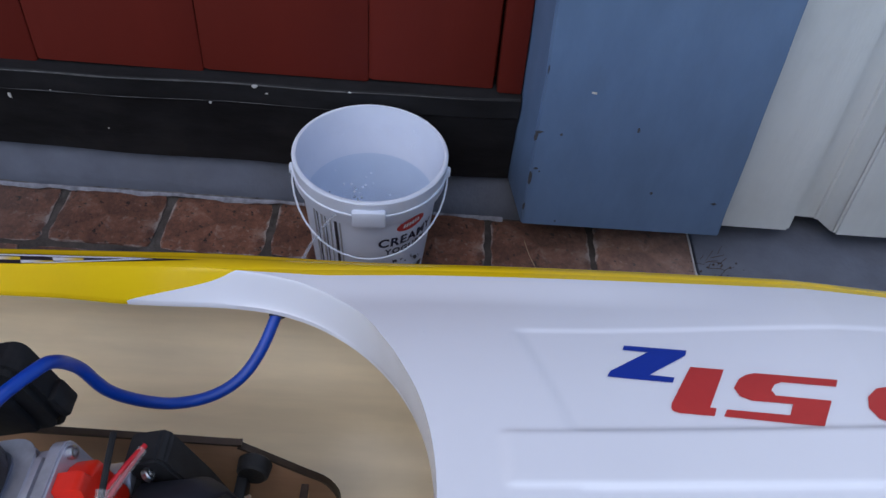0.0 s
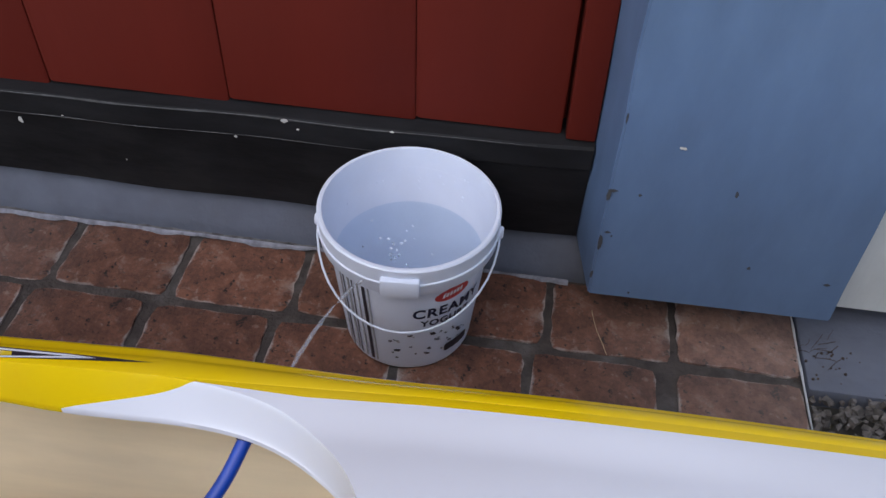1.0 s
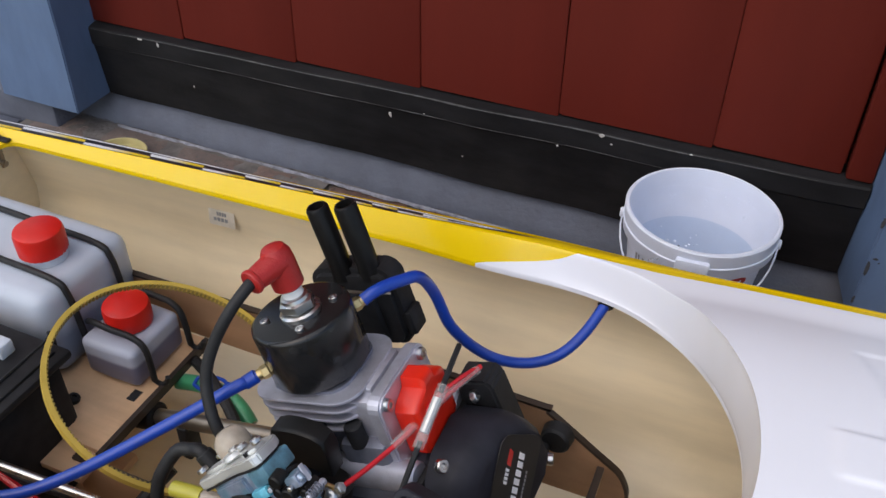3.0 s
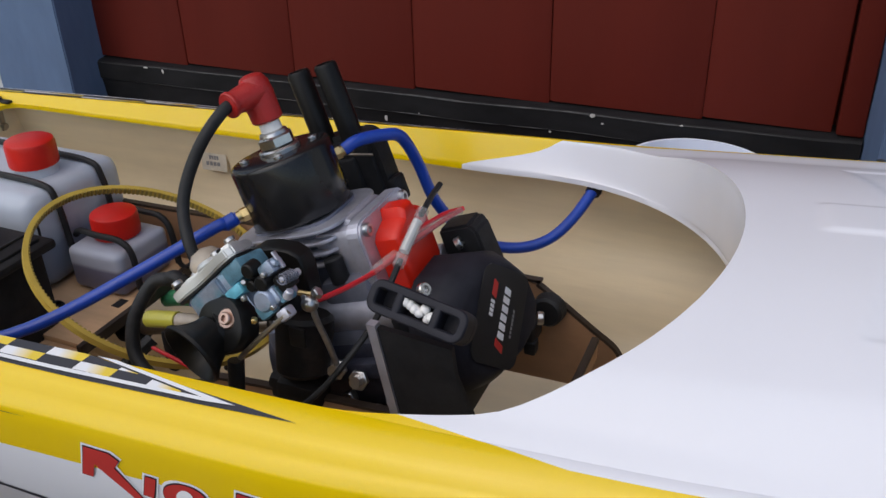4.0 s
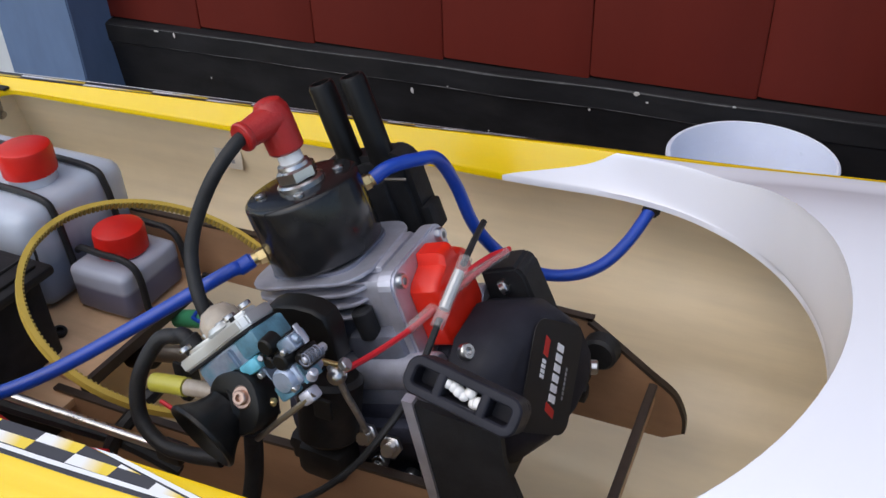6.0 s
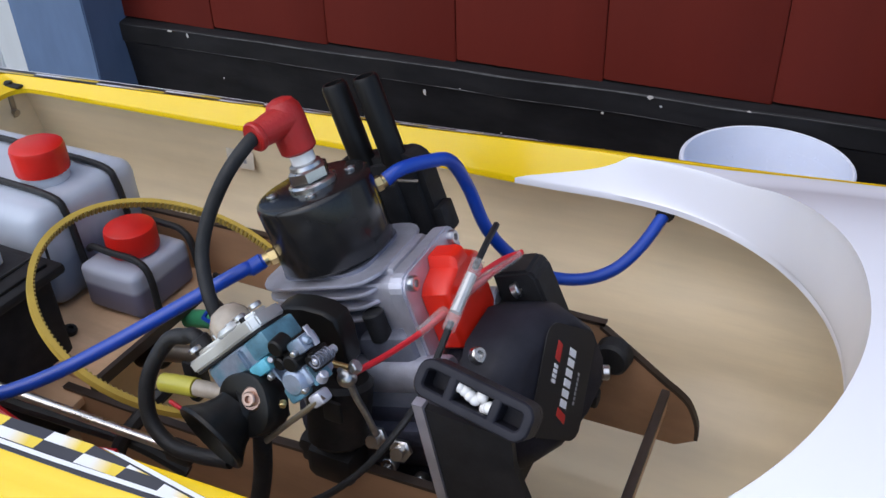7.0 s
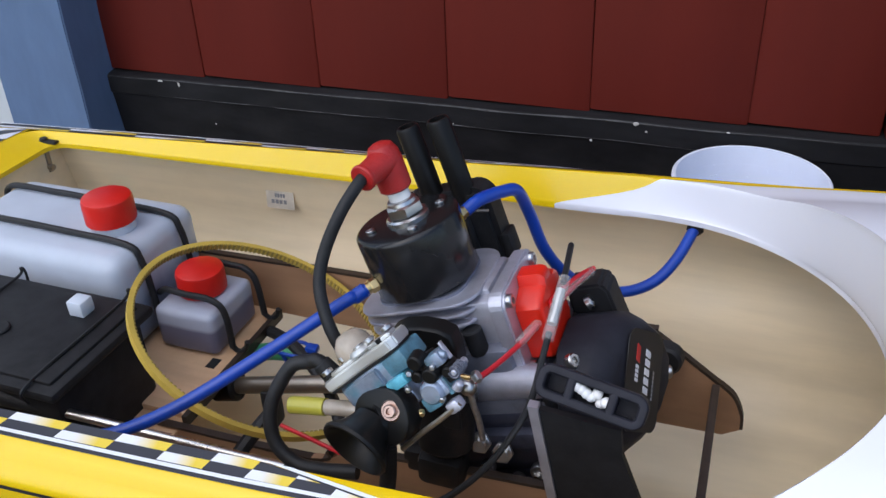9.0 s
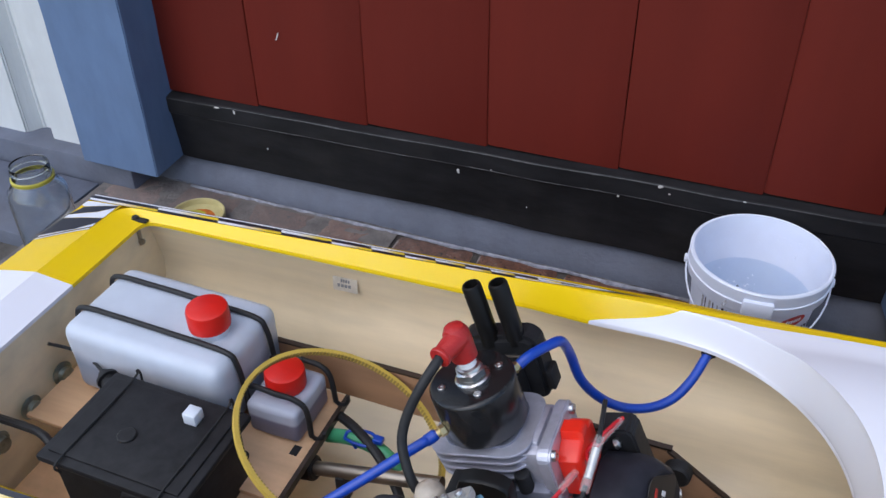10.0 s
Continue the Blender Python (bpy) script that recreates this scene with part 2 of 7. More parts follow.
M["casing_chip"] = surface("casing_chip", (0.05, 0.05, 0.055), 0.85, vary=0.3, scale=200)
M["worn_paint"] = surface("worn_paint", (0.075, 0.073, 0.072), 0.7, vary=0.4, scale=120)
M["pale_mortar"] = surface("pale_mortar", (0.12, 0.115, 0.118), 0.95, vary=0.5, scale=90, bump=0.9, bscale=260, stain=0.8, stain_col=(0.055, 0.048, 0.045), stain_scale=55)
M["deep_black"] = surface("deep_black", (0.0085, 0.0082, 0.0080), 0.36, spec=0.22, vary=0.2, scale=90)
M["cyan_gasket"] = surface("cyan_gasket", (0.10, 0.235, 0.31), 0.4, vary=0.4, scale=120, stain=0.8, stain_col=(0.06, 0.10, 0.13), stain_scale=110)
M["cyan_light"] = surface("cyan_moulding", (0.10, 0.36, 0.46), 0.4, vary=0.4, scale=140)
M["lid_plastic"] = surface("lid_plastic", (0.46, 0.40, 0.19), 0.4, vary=0.12, sss=0.1)
M["lid_orange"] = surface("lid_orange_print", (0.45, 0.12, 0.015), 0.45, vary=0.25, scale=120)
M["ply_dark"] = surface("varnished_plywood", (0.36, 0.205, 0.115), 0.42, vary=0.2, scale=20, bump=0.2, bscale=70, stretch=(0.25, 2, 2), stain=0.35, stain_col=(0.17, 0.085, 0.05), coat=0.12)
M["smear"] = surface("mortar_smear", (0.155, 0.138, 0.128), 0.95, vary=0.3, scale=45, bump=0.8, bscale=220, stain=0.5, stain_col=(0.085, 0.07, 0.062), stain_scale=22)
M["fillet"] = surface("pale_fillet", (0.27, 0.27, 0.31), 0.95, vary=0.35, scale=110, bump=0.9, bscale=300, stain=0.5, stain_col=(0.08, 0.07, 0.07), stain_scale=60)
M["straw"] = surface("dry_straw", (0.36, 0.27, 0.16), 0.8, vary=0.25, scale=200)
M["twig"] = surface("dry_twig", (0.05, 0.036, 0.028), 0.9, vary=0.4, scale=200)
M["print_grey"] = surface("print_grey", (0.22, 0.22, 0.23), 0.4, vary=0.1)
M["label_black"] = surface("label_black", (0.022, 0.021, 0.022), 0.35, vary=0.15)
M["oily_black"] = surface("oily_black", (0.014, 0.012, 0.011), 0.5, spec=0.22, vary=0.4, scale=60, stain=0.5, stain_col=(0.06, 0.04, 0.03), stain_scale=50)
M["worn_steel"] = surface("worn_steel", (0.33, 0.29, 0.24), 0.35, metal=0.9, vary=0.25, scale=60, stain=0.5, stain_col=(0.12, 0.08, 0.05), stain_scale=30)
M["grease"] = surface("greasy_steel", (0.26, 0.30, 0.28), 0.3, metal=0.85, vary=0.5, scale=90, stain=0.7, stain_col=(0.03, 0.05, 0.04), stain_scale=90)


def clear(name, col, rough, gloss_ior):
    """See-through sheet: tinted, with a mirror gloss that grows at a slant."""
    m, n, l, p = node_mat(name)
    tr = n.new("ShaderNodeBsdfTransparent")
    tr.inputs[0].default_value = (*col, 1)
    gl = n.new("ShaderNodeBsdfGlossy")
    gl.inputs["Roughness"].default_value = rough
    lw = n.new("ShaderNodeLayerWeight")
    pw = n.new("ShaderNodeMath")
    pw.operation = "POWER"
    pw.inputs[1].default_value = 3.5
    l.new(lw.outputs["Facing"], pw.inputs[0])
    fr = n.new("ShaderNodeMapRange")
    fr.inputs["To Min"].default_value, fr.inputs["To Max"].default_value = ((gloss_ior - 1) / (gloss_ior + 1)) ** 2, 0.75
    l.new(pw.outputs[0], fr.inputs["Value"])
    bt = noise_tex(m.node_tree, 120, 3.0)
    b = n.new("ShaderNodeBump")
    b.inputs["Strength"].default_value, b.inputs["Distance"].default_value = 0.15, 0.002
    l.new(bt.outputs["Fac"], b.inputs["Height"])
    l.new(b.outputs[0], gl.inputs["Normal"])
    mx = n.new("ShaderNodeMixShader")
    l.new(fr.outputs[0], mx.inputs[0])
    l.new(tr.outputs[0], mx.inputs[1])
    l.new(gl.outputs[0], mx.inputs[2])
    l.new(mx.outputs[0], n["Material Output"].inputs[0])
    return m


M["glass"] = surface("clear_glass", (0.93, 0.96, 0.97), 0.03, vary=0.02, trans=1.0, rvary=0.02, bump=0.12, bscale=30)
M["glass"].node_tree.nodes["Principled BSDF"].inputs["IOR"].default_value = 1.46
M["water"] = clear("water", (0.86, 0.91, 0.95), 0.05, 1.33)
M["bead"] = surface("water_bead", (0.8, 0.82, 0.9), 0.08, vary=0.05, scale=200)
M["bead"].node_tree.nodes["Principled BSDF"].inputs["Alpha"].default_value = 0.35
M["splash"] = surface("splashing_water", (0.8, 0.82, 0.85), 0.1, vary=0.1, scale=200)
M["splash"].node_tree.nodes["Principled BSDF"].inputs["Alpha"].default_value = 0.3
M["shrink"] = surface("milky_heatshrink", (0.72, 0.68, 0.66), 0.25, vary=0.1)
M["shrink"].node_tree.nodes["Principled BSDF"].inputs["Alpha"].default_value = 0.22


def paver_material():
    m, n, l, p = node_mat("red_clay_paver")
    nt = m.node_tree
    a = noise_tex(nt, 38, 8, 0.75)
    base = ramp(nt, a.outputs["Fac"], [(0.30, (0.062, 0.027, 0.019)), (0.44, (0.125, 0.052, 0.032)), (0.56, (0.20, 0.084, 0.049)), (0.70, (0.28, 0.155, 0.11))]).outputs[0]
    b = noise_tex(nt, 95, 7, 0.7)
    pits = ramp(nt, b.outputs["Fac"], [(0.38, (1, 1, 1)), (0.42, (0, 0, 0))])
    specks = ramp(nt, b.outputs["Fac"], [(0.585, (0, 0, 0)), (0.66, (0.55,) * 3)])
    base = mix_rgb(nt, specks.outputs[0], base, (0.33, 0.24, 0.19))
    base = mix_rgb(nt, pits.outputs[0], base, (0.016, 0.011, 0.009))
    vo = n.new("ShaderNodeTexVoronoi")
    vo.feature = "DISTANCE_TO_EDGE"
    vo.inputs["Scale"].default_value = 32
    wob = noise_tex(nt, 30, 5, 0.7)
    tcv = n.new("ShaderNodeTexCoord")
    warp = n.new("ShaderNodeVectorMath")
    warp.operation = "MULTIPLY_ADD"
    warp.inputs[1].default_value = (0.06, 0.06, 0.06)
    l.new(wob.outputs["Color"], warp.inputs[0])
    l.new(tcv.outputs["Object"], warp.inputs[2])
    l.new(warp.outputs[0], vo.inputs["Vector"])
    cracks = ramp(nt, vo.outputs["Distance"], [(0.0, (0.35,) * 3), (0.035, (0, 0, 0))])
    base = mix_rgb(nt, cracks.outputs[0], base, (0.03, 0.018, 0.013))
    g = noise_tex(nt, 34, 7, 0.75)
    dust = ramp(nt, g.outputs["Fac"], [(0.56, (0, 0, 0)), (0.74, (0.5,) * 3)])
    base = mix_rgb(nt, dust.outputs[0], base, (0.36, 0.3, 0.26))
    # old mortar dust lies thicker along the western end of the path
    ge = n.new("ShaderNodeNewGeometry")
    sx = n.new("ShaderNodeSeparateXYZ")
    l.new(ge.outputs["Position"], sx.inputs[0])
    mw = n.new("ShaderNodeMapRange")
    mw.inputs["From Min"].default_value, mw.inputs["From Max"].default_value = -0.32, -0.6
    mw.inputs["To Max"].default_value = 0.6
    l.new(sx.outputs[0], mw.inputs["Value"])
    base = mix_rgb(nt, mw.outputs[0], base, (0.21, 0.195, 0.185))
    me = n.new("ShaderNodeMapRange")
    me.inputs["From Min"].default_value, me.inputs["From Max"].default_value = 0.04, 0.22
    me.inputs["To Max"].default_value = 0.5
    l.new(sx.outputs[0], me.inputs["Value"])
    dm_ = n.new("ShaderNodeMath")
    dm_.operation = "MULTIPLY"
    l.new(me.outputs[0], dm_.inputs[0])
    l.new(a.outputs["Fac"], dm_.inputs[1])
    base = mix_rgb(nt, dm_.outputs[0], base, (0.36, 0.31, 0.28))
    # lime worn on to the edges of each paver
    tcg = n.new("ShaderNodeTexCoord")
    va = n.new("ShaderNodeVectorMath")
    va.operation = "SUBTRACT"
    va.inputs[1].default_value = (0.5, 0.5, 0.5)
    l.new(tcg.outputs["Generated"], va.inputs[0])
    vb = n.new("ShaderNodeVectorMath")
    vb.operation = "ABSOLUTE"
    l.new(va.outputs[0], vb.inputs[0])
    se = n.new("ShaderNodeSeparateXYZ")
    l.new(vb.outputs[0], se.inputs[0])
    mx = n.new("ShaderNodeMath")
    mx.operation = "MAXIMUM"
    l.new(se.outputs[0], mx.inputs[0])
    l.new(se.outputs[1], mx.inputs[1])
    ad = n.new("ShaderNodeMath")
    ad.operation = "MULTIPLY_ADD"
    ad.inputs[1].default_value = 0.2
    l.new(g.outputs["Fac"], ad.inputs[0])
    l.new(mx.outputs[0], ad.inputs[2])
    er = ramp(nt, ad.outputs[0], [(0.572, (0, 0, 0)), (0.60, (0.85,) * 3)])
    base = mix_rgb(nt, er.outputs[0], base, (0.40, 0.35, 0.32))
    oi = n.new("ShaderNodeObjectInfo")
    hs = n.new("ShaderNodeHueSaturation")
    mr = n.new("ShaderNodeMapRange")
    mr.inputs["To Min"].default_value, mr.inputs["To Max"].default_value = 0.8, 1.15
    l.new(oi.outputs["Random"], mr.inputs["Value"])
    l.new(mr.outputs[0], hs.inputs["Value"])
    l.new(base, hs.inputs["Color"])
    l.new(hs.outputs[0], p.inputs["Base Color"])
    p.inputs["Roughness"].default_value = 0.85
    bp = n.new("ShaderNodeBump")
    bp.inputs["Strength"].default_value, bp.inputs["Distance"].default_value = 0.7, 0.002
    l.new(b.outputs["Fac"], bp.inputs["Height"])
    bq = n.new("ShaderNodeBump")
    bq.inputs["Strength"].default_value, bq.inputs["Distance"].default_value = 0.6, 0.005
    l.new(a.outputs["Fac"], bq.inputs["Height"])
    l.new(bp.outputs[0], bq.inputs["Normal"])
    l.new(bq.outputs[0], p.inputs["Normal"])
    return m


M["paver"] = paver_material()


def hull_paint():
    """White gelcoat with yellow gunwales; the split follows the boat's own axes."""
    m, n, l, p = node_mat("boat_gelcoat")
    tc = n.new("ShaderNodeTexCoord")
    sp = n.new("ShaderNodeSeparateXYZ")
    l.new(tc.outputs["Object"], sp.inputs[0])

    def calc(op, a, b=None):
        k = n.new("ShaderNodeMath")
        k.operation = op
        for i, v in enumerate((a, b)):
            if v is None:
                continue
            if hasattr(v, "is_output"):
                l.new(v, k.inputs[i])
            else:
                k.inputs[i].default_value = v
        return k.outputs[0]

    x, z = sp.outputs[0], sp.outputs[2]
    v = calc("ABSOLUTE", sp.outputs[1])
    # flange: yellow aft of a slanted line; band outside the crest; white middle of the stern and of the sides
    inward = calc("MINIMUM", calc("MAXIMUM", calc("DIVIDE", calc("SUBTRACT", 0.1266, v), 0.0053), 0.0), 1.7)
    slant = calc("SUBTRACT", -0.100, calc("ADD", calc("MULTIPLY", inward, 0.041), calc("MULTIPLY", calc("LESS_THAN", sp.outputs[1], 0.0), 0.014)))
    flange = calc("LESS_THAN", x, calc("MAXIMUM", slant, -0.3))
    stern = calc("MULTIPLY", calc("LESS_THAN", x, -0.515), calc("LESS_THAN", v, calc("ADD", 0.036, calc("MULTIPLY", calc("ADD", x, 0.521), 0.2))))
    flange = calc("MULTIPLY", flange, calc("SUBTRACT", 1.0, stern))
    u = calc("MINIMUM", calc("MAXIMUM", calc("ADD", x, 0.12), 0.0), 0.3)
    uu = calc("MULTIPLY", u, u)
    taper = calc("MULTIPLY", calc("POWER", calc("MAXIMUM", calc("ADD", x, 0.02), 0.0), 1.58), 1.515)
    reach = calc("SUBTRACT", 0.1268, calc("MINIMUM", calc("MULTIPLY", u, 0.085), 0.0050))
    # the open side carries a narrower band
    slim = calc("MINIMUM", calc("ADD", 0.1213, calc("MULTIPLY", u, 0.115)), 0.1305)
    reach = calc("ADD", reach, calc("MULTIPLY", calc("LESS_THAN", sp.outputs[1], 0.0), calc("SUBTRACT", slim, reach)))
    band = calc("GREATER_THAN", v, calc("MULTIPLY", calc("SUBTRACT", 1.0, taper), reach))
    yel = calc("MAXIMUM", flange, band)
    side = calc("MAXIMUM", calc("LESS_THAN", v, 0.1405), calc("GREATER_THAN", z, calc("ADD", calc("ADD", 0.2015, calc("MULTIPLY", x, 0.055)), calc("MULTIPLY", uu, 0.1427))))
    yel = calc("MULTIPLY", yel, side)
    col = mix_rgb(m.node_tree, yel, (0.81, 0.81, 0.86), (0.85, 0.575, 0.002))
    dirt = noise_tex(m.node_tree, 9, 5, 0.6)
    dm = ramp(m.node_tree, dirt.outputs["Fac"], [(0.45, (0, 0, 0)), (0.8, (0.07,) * 3)])
    col = mix_rgb(m.node_tree, dm.outputs[0], col, (0.5, 0.47, 0.42))
    l.new(col, p.inputs["Base Color"])
    rn = noise_tex(m.node_tree, 30, 3)
    rr = n.new("ShaderNodeMapRange")
    rr.inputs["To Min"].default_value, rr.inputs["To Max"].default_value = 0.21, 0.28
    l.new(rn.outputs["Fac"], rr.inputs["Value"])
    l.new(rr.outputs[0], p.inputs["Roughness"])
    p.inputs["Coat Weight"].default_value = 0.08
    return m


M["hull"] = hull_paint()


def fading_print():
    """Vinyl cell that fades from white to yellow along its own length."""
    m, n, l, p = node_mat("fading_vinyl")
    tc = n.new("ShaderNodeTexCoord")
    sp = n.new("ShaderNodeSeparateXYZ")
    l.new(tc.outputs["Generated"], sp.inputs[0])
    r = ramp(m.node_tree, sp.outputs[0], [(0.3, (0.8, 0.8, 0.82)), (0.75, (0.78, 0.56, 0.03))])
    l.new(r.outputs[0], p.inputs["Base Color"])
    p.inputs["Roughness"].default_value = 0.3
    return m


M["print_fade"] = fading_print()


# ---------- mesh helpers ----------
WORLD = {}


def thing(name, base, label, category, group="", kind="", turn=0.0):
    ob = new(name)
    ob.matrix_world = pose(*base, 0, 0, turn)
    WORLD[ob] = pose(*base, 0, 0, turn)
    return tagged(ob, label, category, group, kind)


def as_mesh(name, bm, material, smooth=35.0):
    bmesh.ops.recalc_face_normals(bm, faces=bm.faces)
    me = bpy.data.meshes.new(name)
    if smooth:
        for f in bm.faces:
            f.smooth = True
        for e in bm.edges:
            e.smooth = not (len(e.link_faces) == 2 and e.calc_face_angle(0) > radians(smooth))
    bm.to_mesh(me)
    bm.free()
    me.materials.append(M[material] if isinstance(material, str) else material)
    return me


def part(name, bm, material, parent, label="", local=False, smooth=35.0):
    """One mesh under a thing; bm is in world places unless local."""
    if not local:
        bm.transform(WORLD[parent].inverted())
    ob = new(name, as_mesh(name, bm, material, smooth))
    ob.parent = parent
    WORLD[ob] = WORLD[parent]
    return tagged(ob, label)


def solo(name, bm, material, label, category="", group="", kind="", smooth=35.0):
    """A thing that is one mesh, or a piece of the setting."""
    ob = new(name, as_mesh(name, bm, material, smooth))
    WORLD[ob] = Matrix()
    return tagged(ob, label, category, group, kind)


def join(*bms):
    out = bmesh.new()
    for b in bms:
        me = bpy.data.meshes.new("tmp")
        b.to_mesh(me)
        out.from_mesh(me)
        b.free()
        bpy.data.meshes.remove(me)
    return out


def box(x0, y0, z0, x1, y1, z1, bevel=0.0, seg=2, m=None):
    bm = bmesh.new()
    bmesh.ops.create_cube(bm, size=1.0)
    bm.transform(Matrix.Translation(((x0 + x1) / 2, (y0 + y1) / 2, (z0 + z1) / 2)) @ Matrix.Diagonal((abs(x1 - x0), abs(y1 - y0), abs(z1 - z0), 1)))
    if bevel:
        bmesh.ops.bevel(bm, geom=bm.edges[:], offset=bevel, segments=seg, affect="EDGES", profile=0.5)
    if m:
        bm.transform(m)
    return bm


def aim(a, b):
    a, b = Vector(a), Vector(b)
    return Matrix.Translation(a) @ (b - a).to_track_quat("Z", "Y").to_matrix().to_4x4()


def lathe(profile, n=32, m=None, cap=True):
    """profile: (radius, height) from bottom to top, turned round z."""
    bm = bmesh.new()
    rings = []
    for r, h in profile:
        if r < 1e-6:
            rings.append([bm.verts.new((0, 0, h))])
        else:
            rings.append([bm.verts.new((r * math.cos(2 * math.pi * i / n), r * math.sin(2 * math.pi * i / n), h)) for i in range(n)])
    for a, b in zip(rings, rings[1:]):
        for i in range(n):
            q = [a[i % len(a)], a[(i + 1) % len(a)], b[(i + 1) % len(b)], b[i % len(b)]]
            q = list(dict.fromkeys(q))
            if len(q) > 2:
                bm.faces.new(q)
    if cap:
        for r in (rings[0], rings[-1]):
            if len(r) > 2:
                bm.faces.new(r)
    if m:
        bm.transform(m)
    return bm


def rod(a, b, r0, r1=None, n=16, bevel=0.0):
    r1 = r0 if r1 is None else r1
    h = (Vector(b) - Vector(a)).length
    if bevel:
        prof = [(r0 - bevel, 0), (r0, bevel), (r1, h - bevel), (r1 - bevel, h)]
    else:
        prof = [(r0, 0), (r1, h)]
    return lathe(prof, n, aim(a, b))


def curve_points(pts, per=8, closed=False):
    P = [Vector(p) for p in pts]
    n = len(P)
    out = []
    for i in range(n if closed else n - 1):
        p0 = P[(i - 1) % n] if closed or i else P[0] * 2 - P[1]
        p1, p2 = P[i], P[(i + 1) % n]
        p3 = P[(i + 2) % n] if closed or i + 2 < n else P[-1] * 2 - P[-2]
        for k in range(per):
            t = k / per
            out.append(0.5 * ((2 * p1) + (p2 - p0) * t + (2 * p0 - 5 * p1 + 4 * p2 - p3) * t * t + (3 * p1 - p0 - 3 * p2 + p3) * t ** 3))
    if not closed:
        out.append(P[-1])
    return out


def sweep(pts, section, closed=False, up=(0, 0, 1)):
    """Sweeps a closed section of (side, up) along points."""
    bm = bmesh.new()
    n = len(pts)
    rings = []
    ref = Vector(up)
    for i, p in enumerate(pts):
        a = pts[(i - 1) % n] if closed or i else pts[0]
        b = pts[(i + 1) % n] if closed or i + 1 < n else pts[-1]
        d = (b - a).normalized()
        s = d.cross(ref)
        if s.length < 1e-3:
            s = d.cross(Vector((1, 0, 0)))
        s.normalize()
        u = s.cross(d)
        if not closed:
            ref = u
        rings.append([bm.verts.new(p + s * x + u * y) for x, y in section])
    k = len(section)
    for i in range(n if closed else n - 1):
        a, b = rings[i], rings[(i + 1) % n]
        for j in range(k):
            bm.faces.new((a[j], a[(j + 1) % k], b[(j + 1) % k], b[j]))
    if not closed:
        bm.faces.new(rings[0])
        bm.faces.new(rings[-1])
    return bm


def disc(r, n=12):
    return [(r * math.cos(2 * math.pi * i / n), r * math.sin(2 * math.pi * i / n)) for i in range(n)]


def tube(pts, r, n=12, per=8, closed=False, up=(0, 0, 1)):
    return sweep(curve_points(pts, per, closed), disc(r, n), closed, up)


def prism(outline, depth, m=None, bevel=0.0):
    """A flat outline in x, y, thickened along z from 0 to depth."""
    bm = bmesh.new()
    f = bm.faces.new([bm.verts.new((x, y, 0)) for x, y in outline])
    ext = bmesh.ops.extrude_face_region(bm, geom=[f])
    for v in ext["geom"]:
        if isinstance(v, bmesh.types.BMVert):
            v.co.z += depth
    if bevel:
        bmesh.ops.recalc_face_normals(bm, faces=bm.faces)
        bmesh.ops.bevel(bm, geom=bm.edges[:], offset=bevel, segments=2, affect="EDGES")
    if m:
        bm.transform(m)
    return bm


def rounded(w, h, r, n=5):
    out = []
    for cx, cy, a0 in ((w / 2 - r, h / 2 - r, 0), (-w / 2 + r, h / 2 - r, 90), (-w / 2 + r, -h / 2 + r, 180), (w / 2 - r, -h / 2 + r, 270)):
        for i in range(n + 1):
            a = radians(a0 + 90 * i / n)
            out.append((cx + r * math.cos(a), cy + r * math.sin(a)))
    return out


def axes(o, x, y):
    """A frame at o with x along x and y near y."""
    o, x, y = Vector(o), Vector(x).normalized(), Vector(y)
    z = x.cross(y).normalized()
    y = z.cross(x)
    return Matrix(((x.x, y.x, z.x, o.x), (x.y, y.y, z.y, o.y), (x.z, y.z, z.z, o.z), (0, 0, 0, 1)))


def screw(at, way, r=0.0035, h=0.0025):
    """A cap screw with a recessed hexagon socket."""
    at, way = Vector(at), Vector(way).normalized()
    return lathe([(r, 0), (r, h * 0.8), (r * 0.85, h), (r * 0.5, h), (r * 0.45, h * 0.45), (0, h * 0.45)], 12, aim(at, at + way))


def nut(at, way, r, h):
    at, way = Vector(at), Vector(way).normalized()
    return lathe([(r * 0.85, 0), (r, h * 0.15), (r, h * 0.85), (r * 0.85, h)], 6, aim(at, at + way))


def lettering(text, height, spread=1.0):
    """Flat letters as a bmesh in x, y, centred, from the built-in font."""
    cu = bpy.data.curves.new("letters", "FONT")
    cu.body, cu.size, cu.align_x, cu.align_y = text, height, "CENTER", "CENTER"
    cu.space_character = spread
    cu.extrude = 0.0002
    cu.offset = height * 0.03
    ob = bpy.data.objects.new("letters", cu)
    me = bpy.data.meshes.new_from_object(ob)
    bm = bmesh.new()
    bm.from_mesh(me)
    bpy.data.objects.remove(ob)
    bpy.data.meshes.remove(me)
    return bm


# ---------- the house front and the ground ----------
def grid_sheet(x0, x1, y0, y1, z, nx=1, ny=1, wob=0.0):
    bm = bmesh.new()
    vs = [[bm.verts.new((x0 + (x1 - x0) * i / nx, y0 + (y1 - y0) * j / ny, z + wob * noise.noise((i * 0.7, j * 0.7, 3.1)))) for i in range(nx + 1)] for j in range(ny + 1)]
    for j in range(ny):
        for i in range(nx):
            bm.faces.new((vs[j][i], vs[j][i + 1], vs[j + 1][i + 1], vs[j + 1][i]))
    return bm


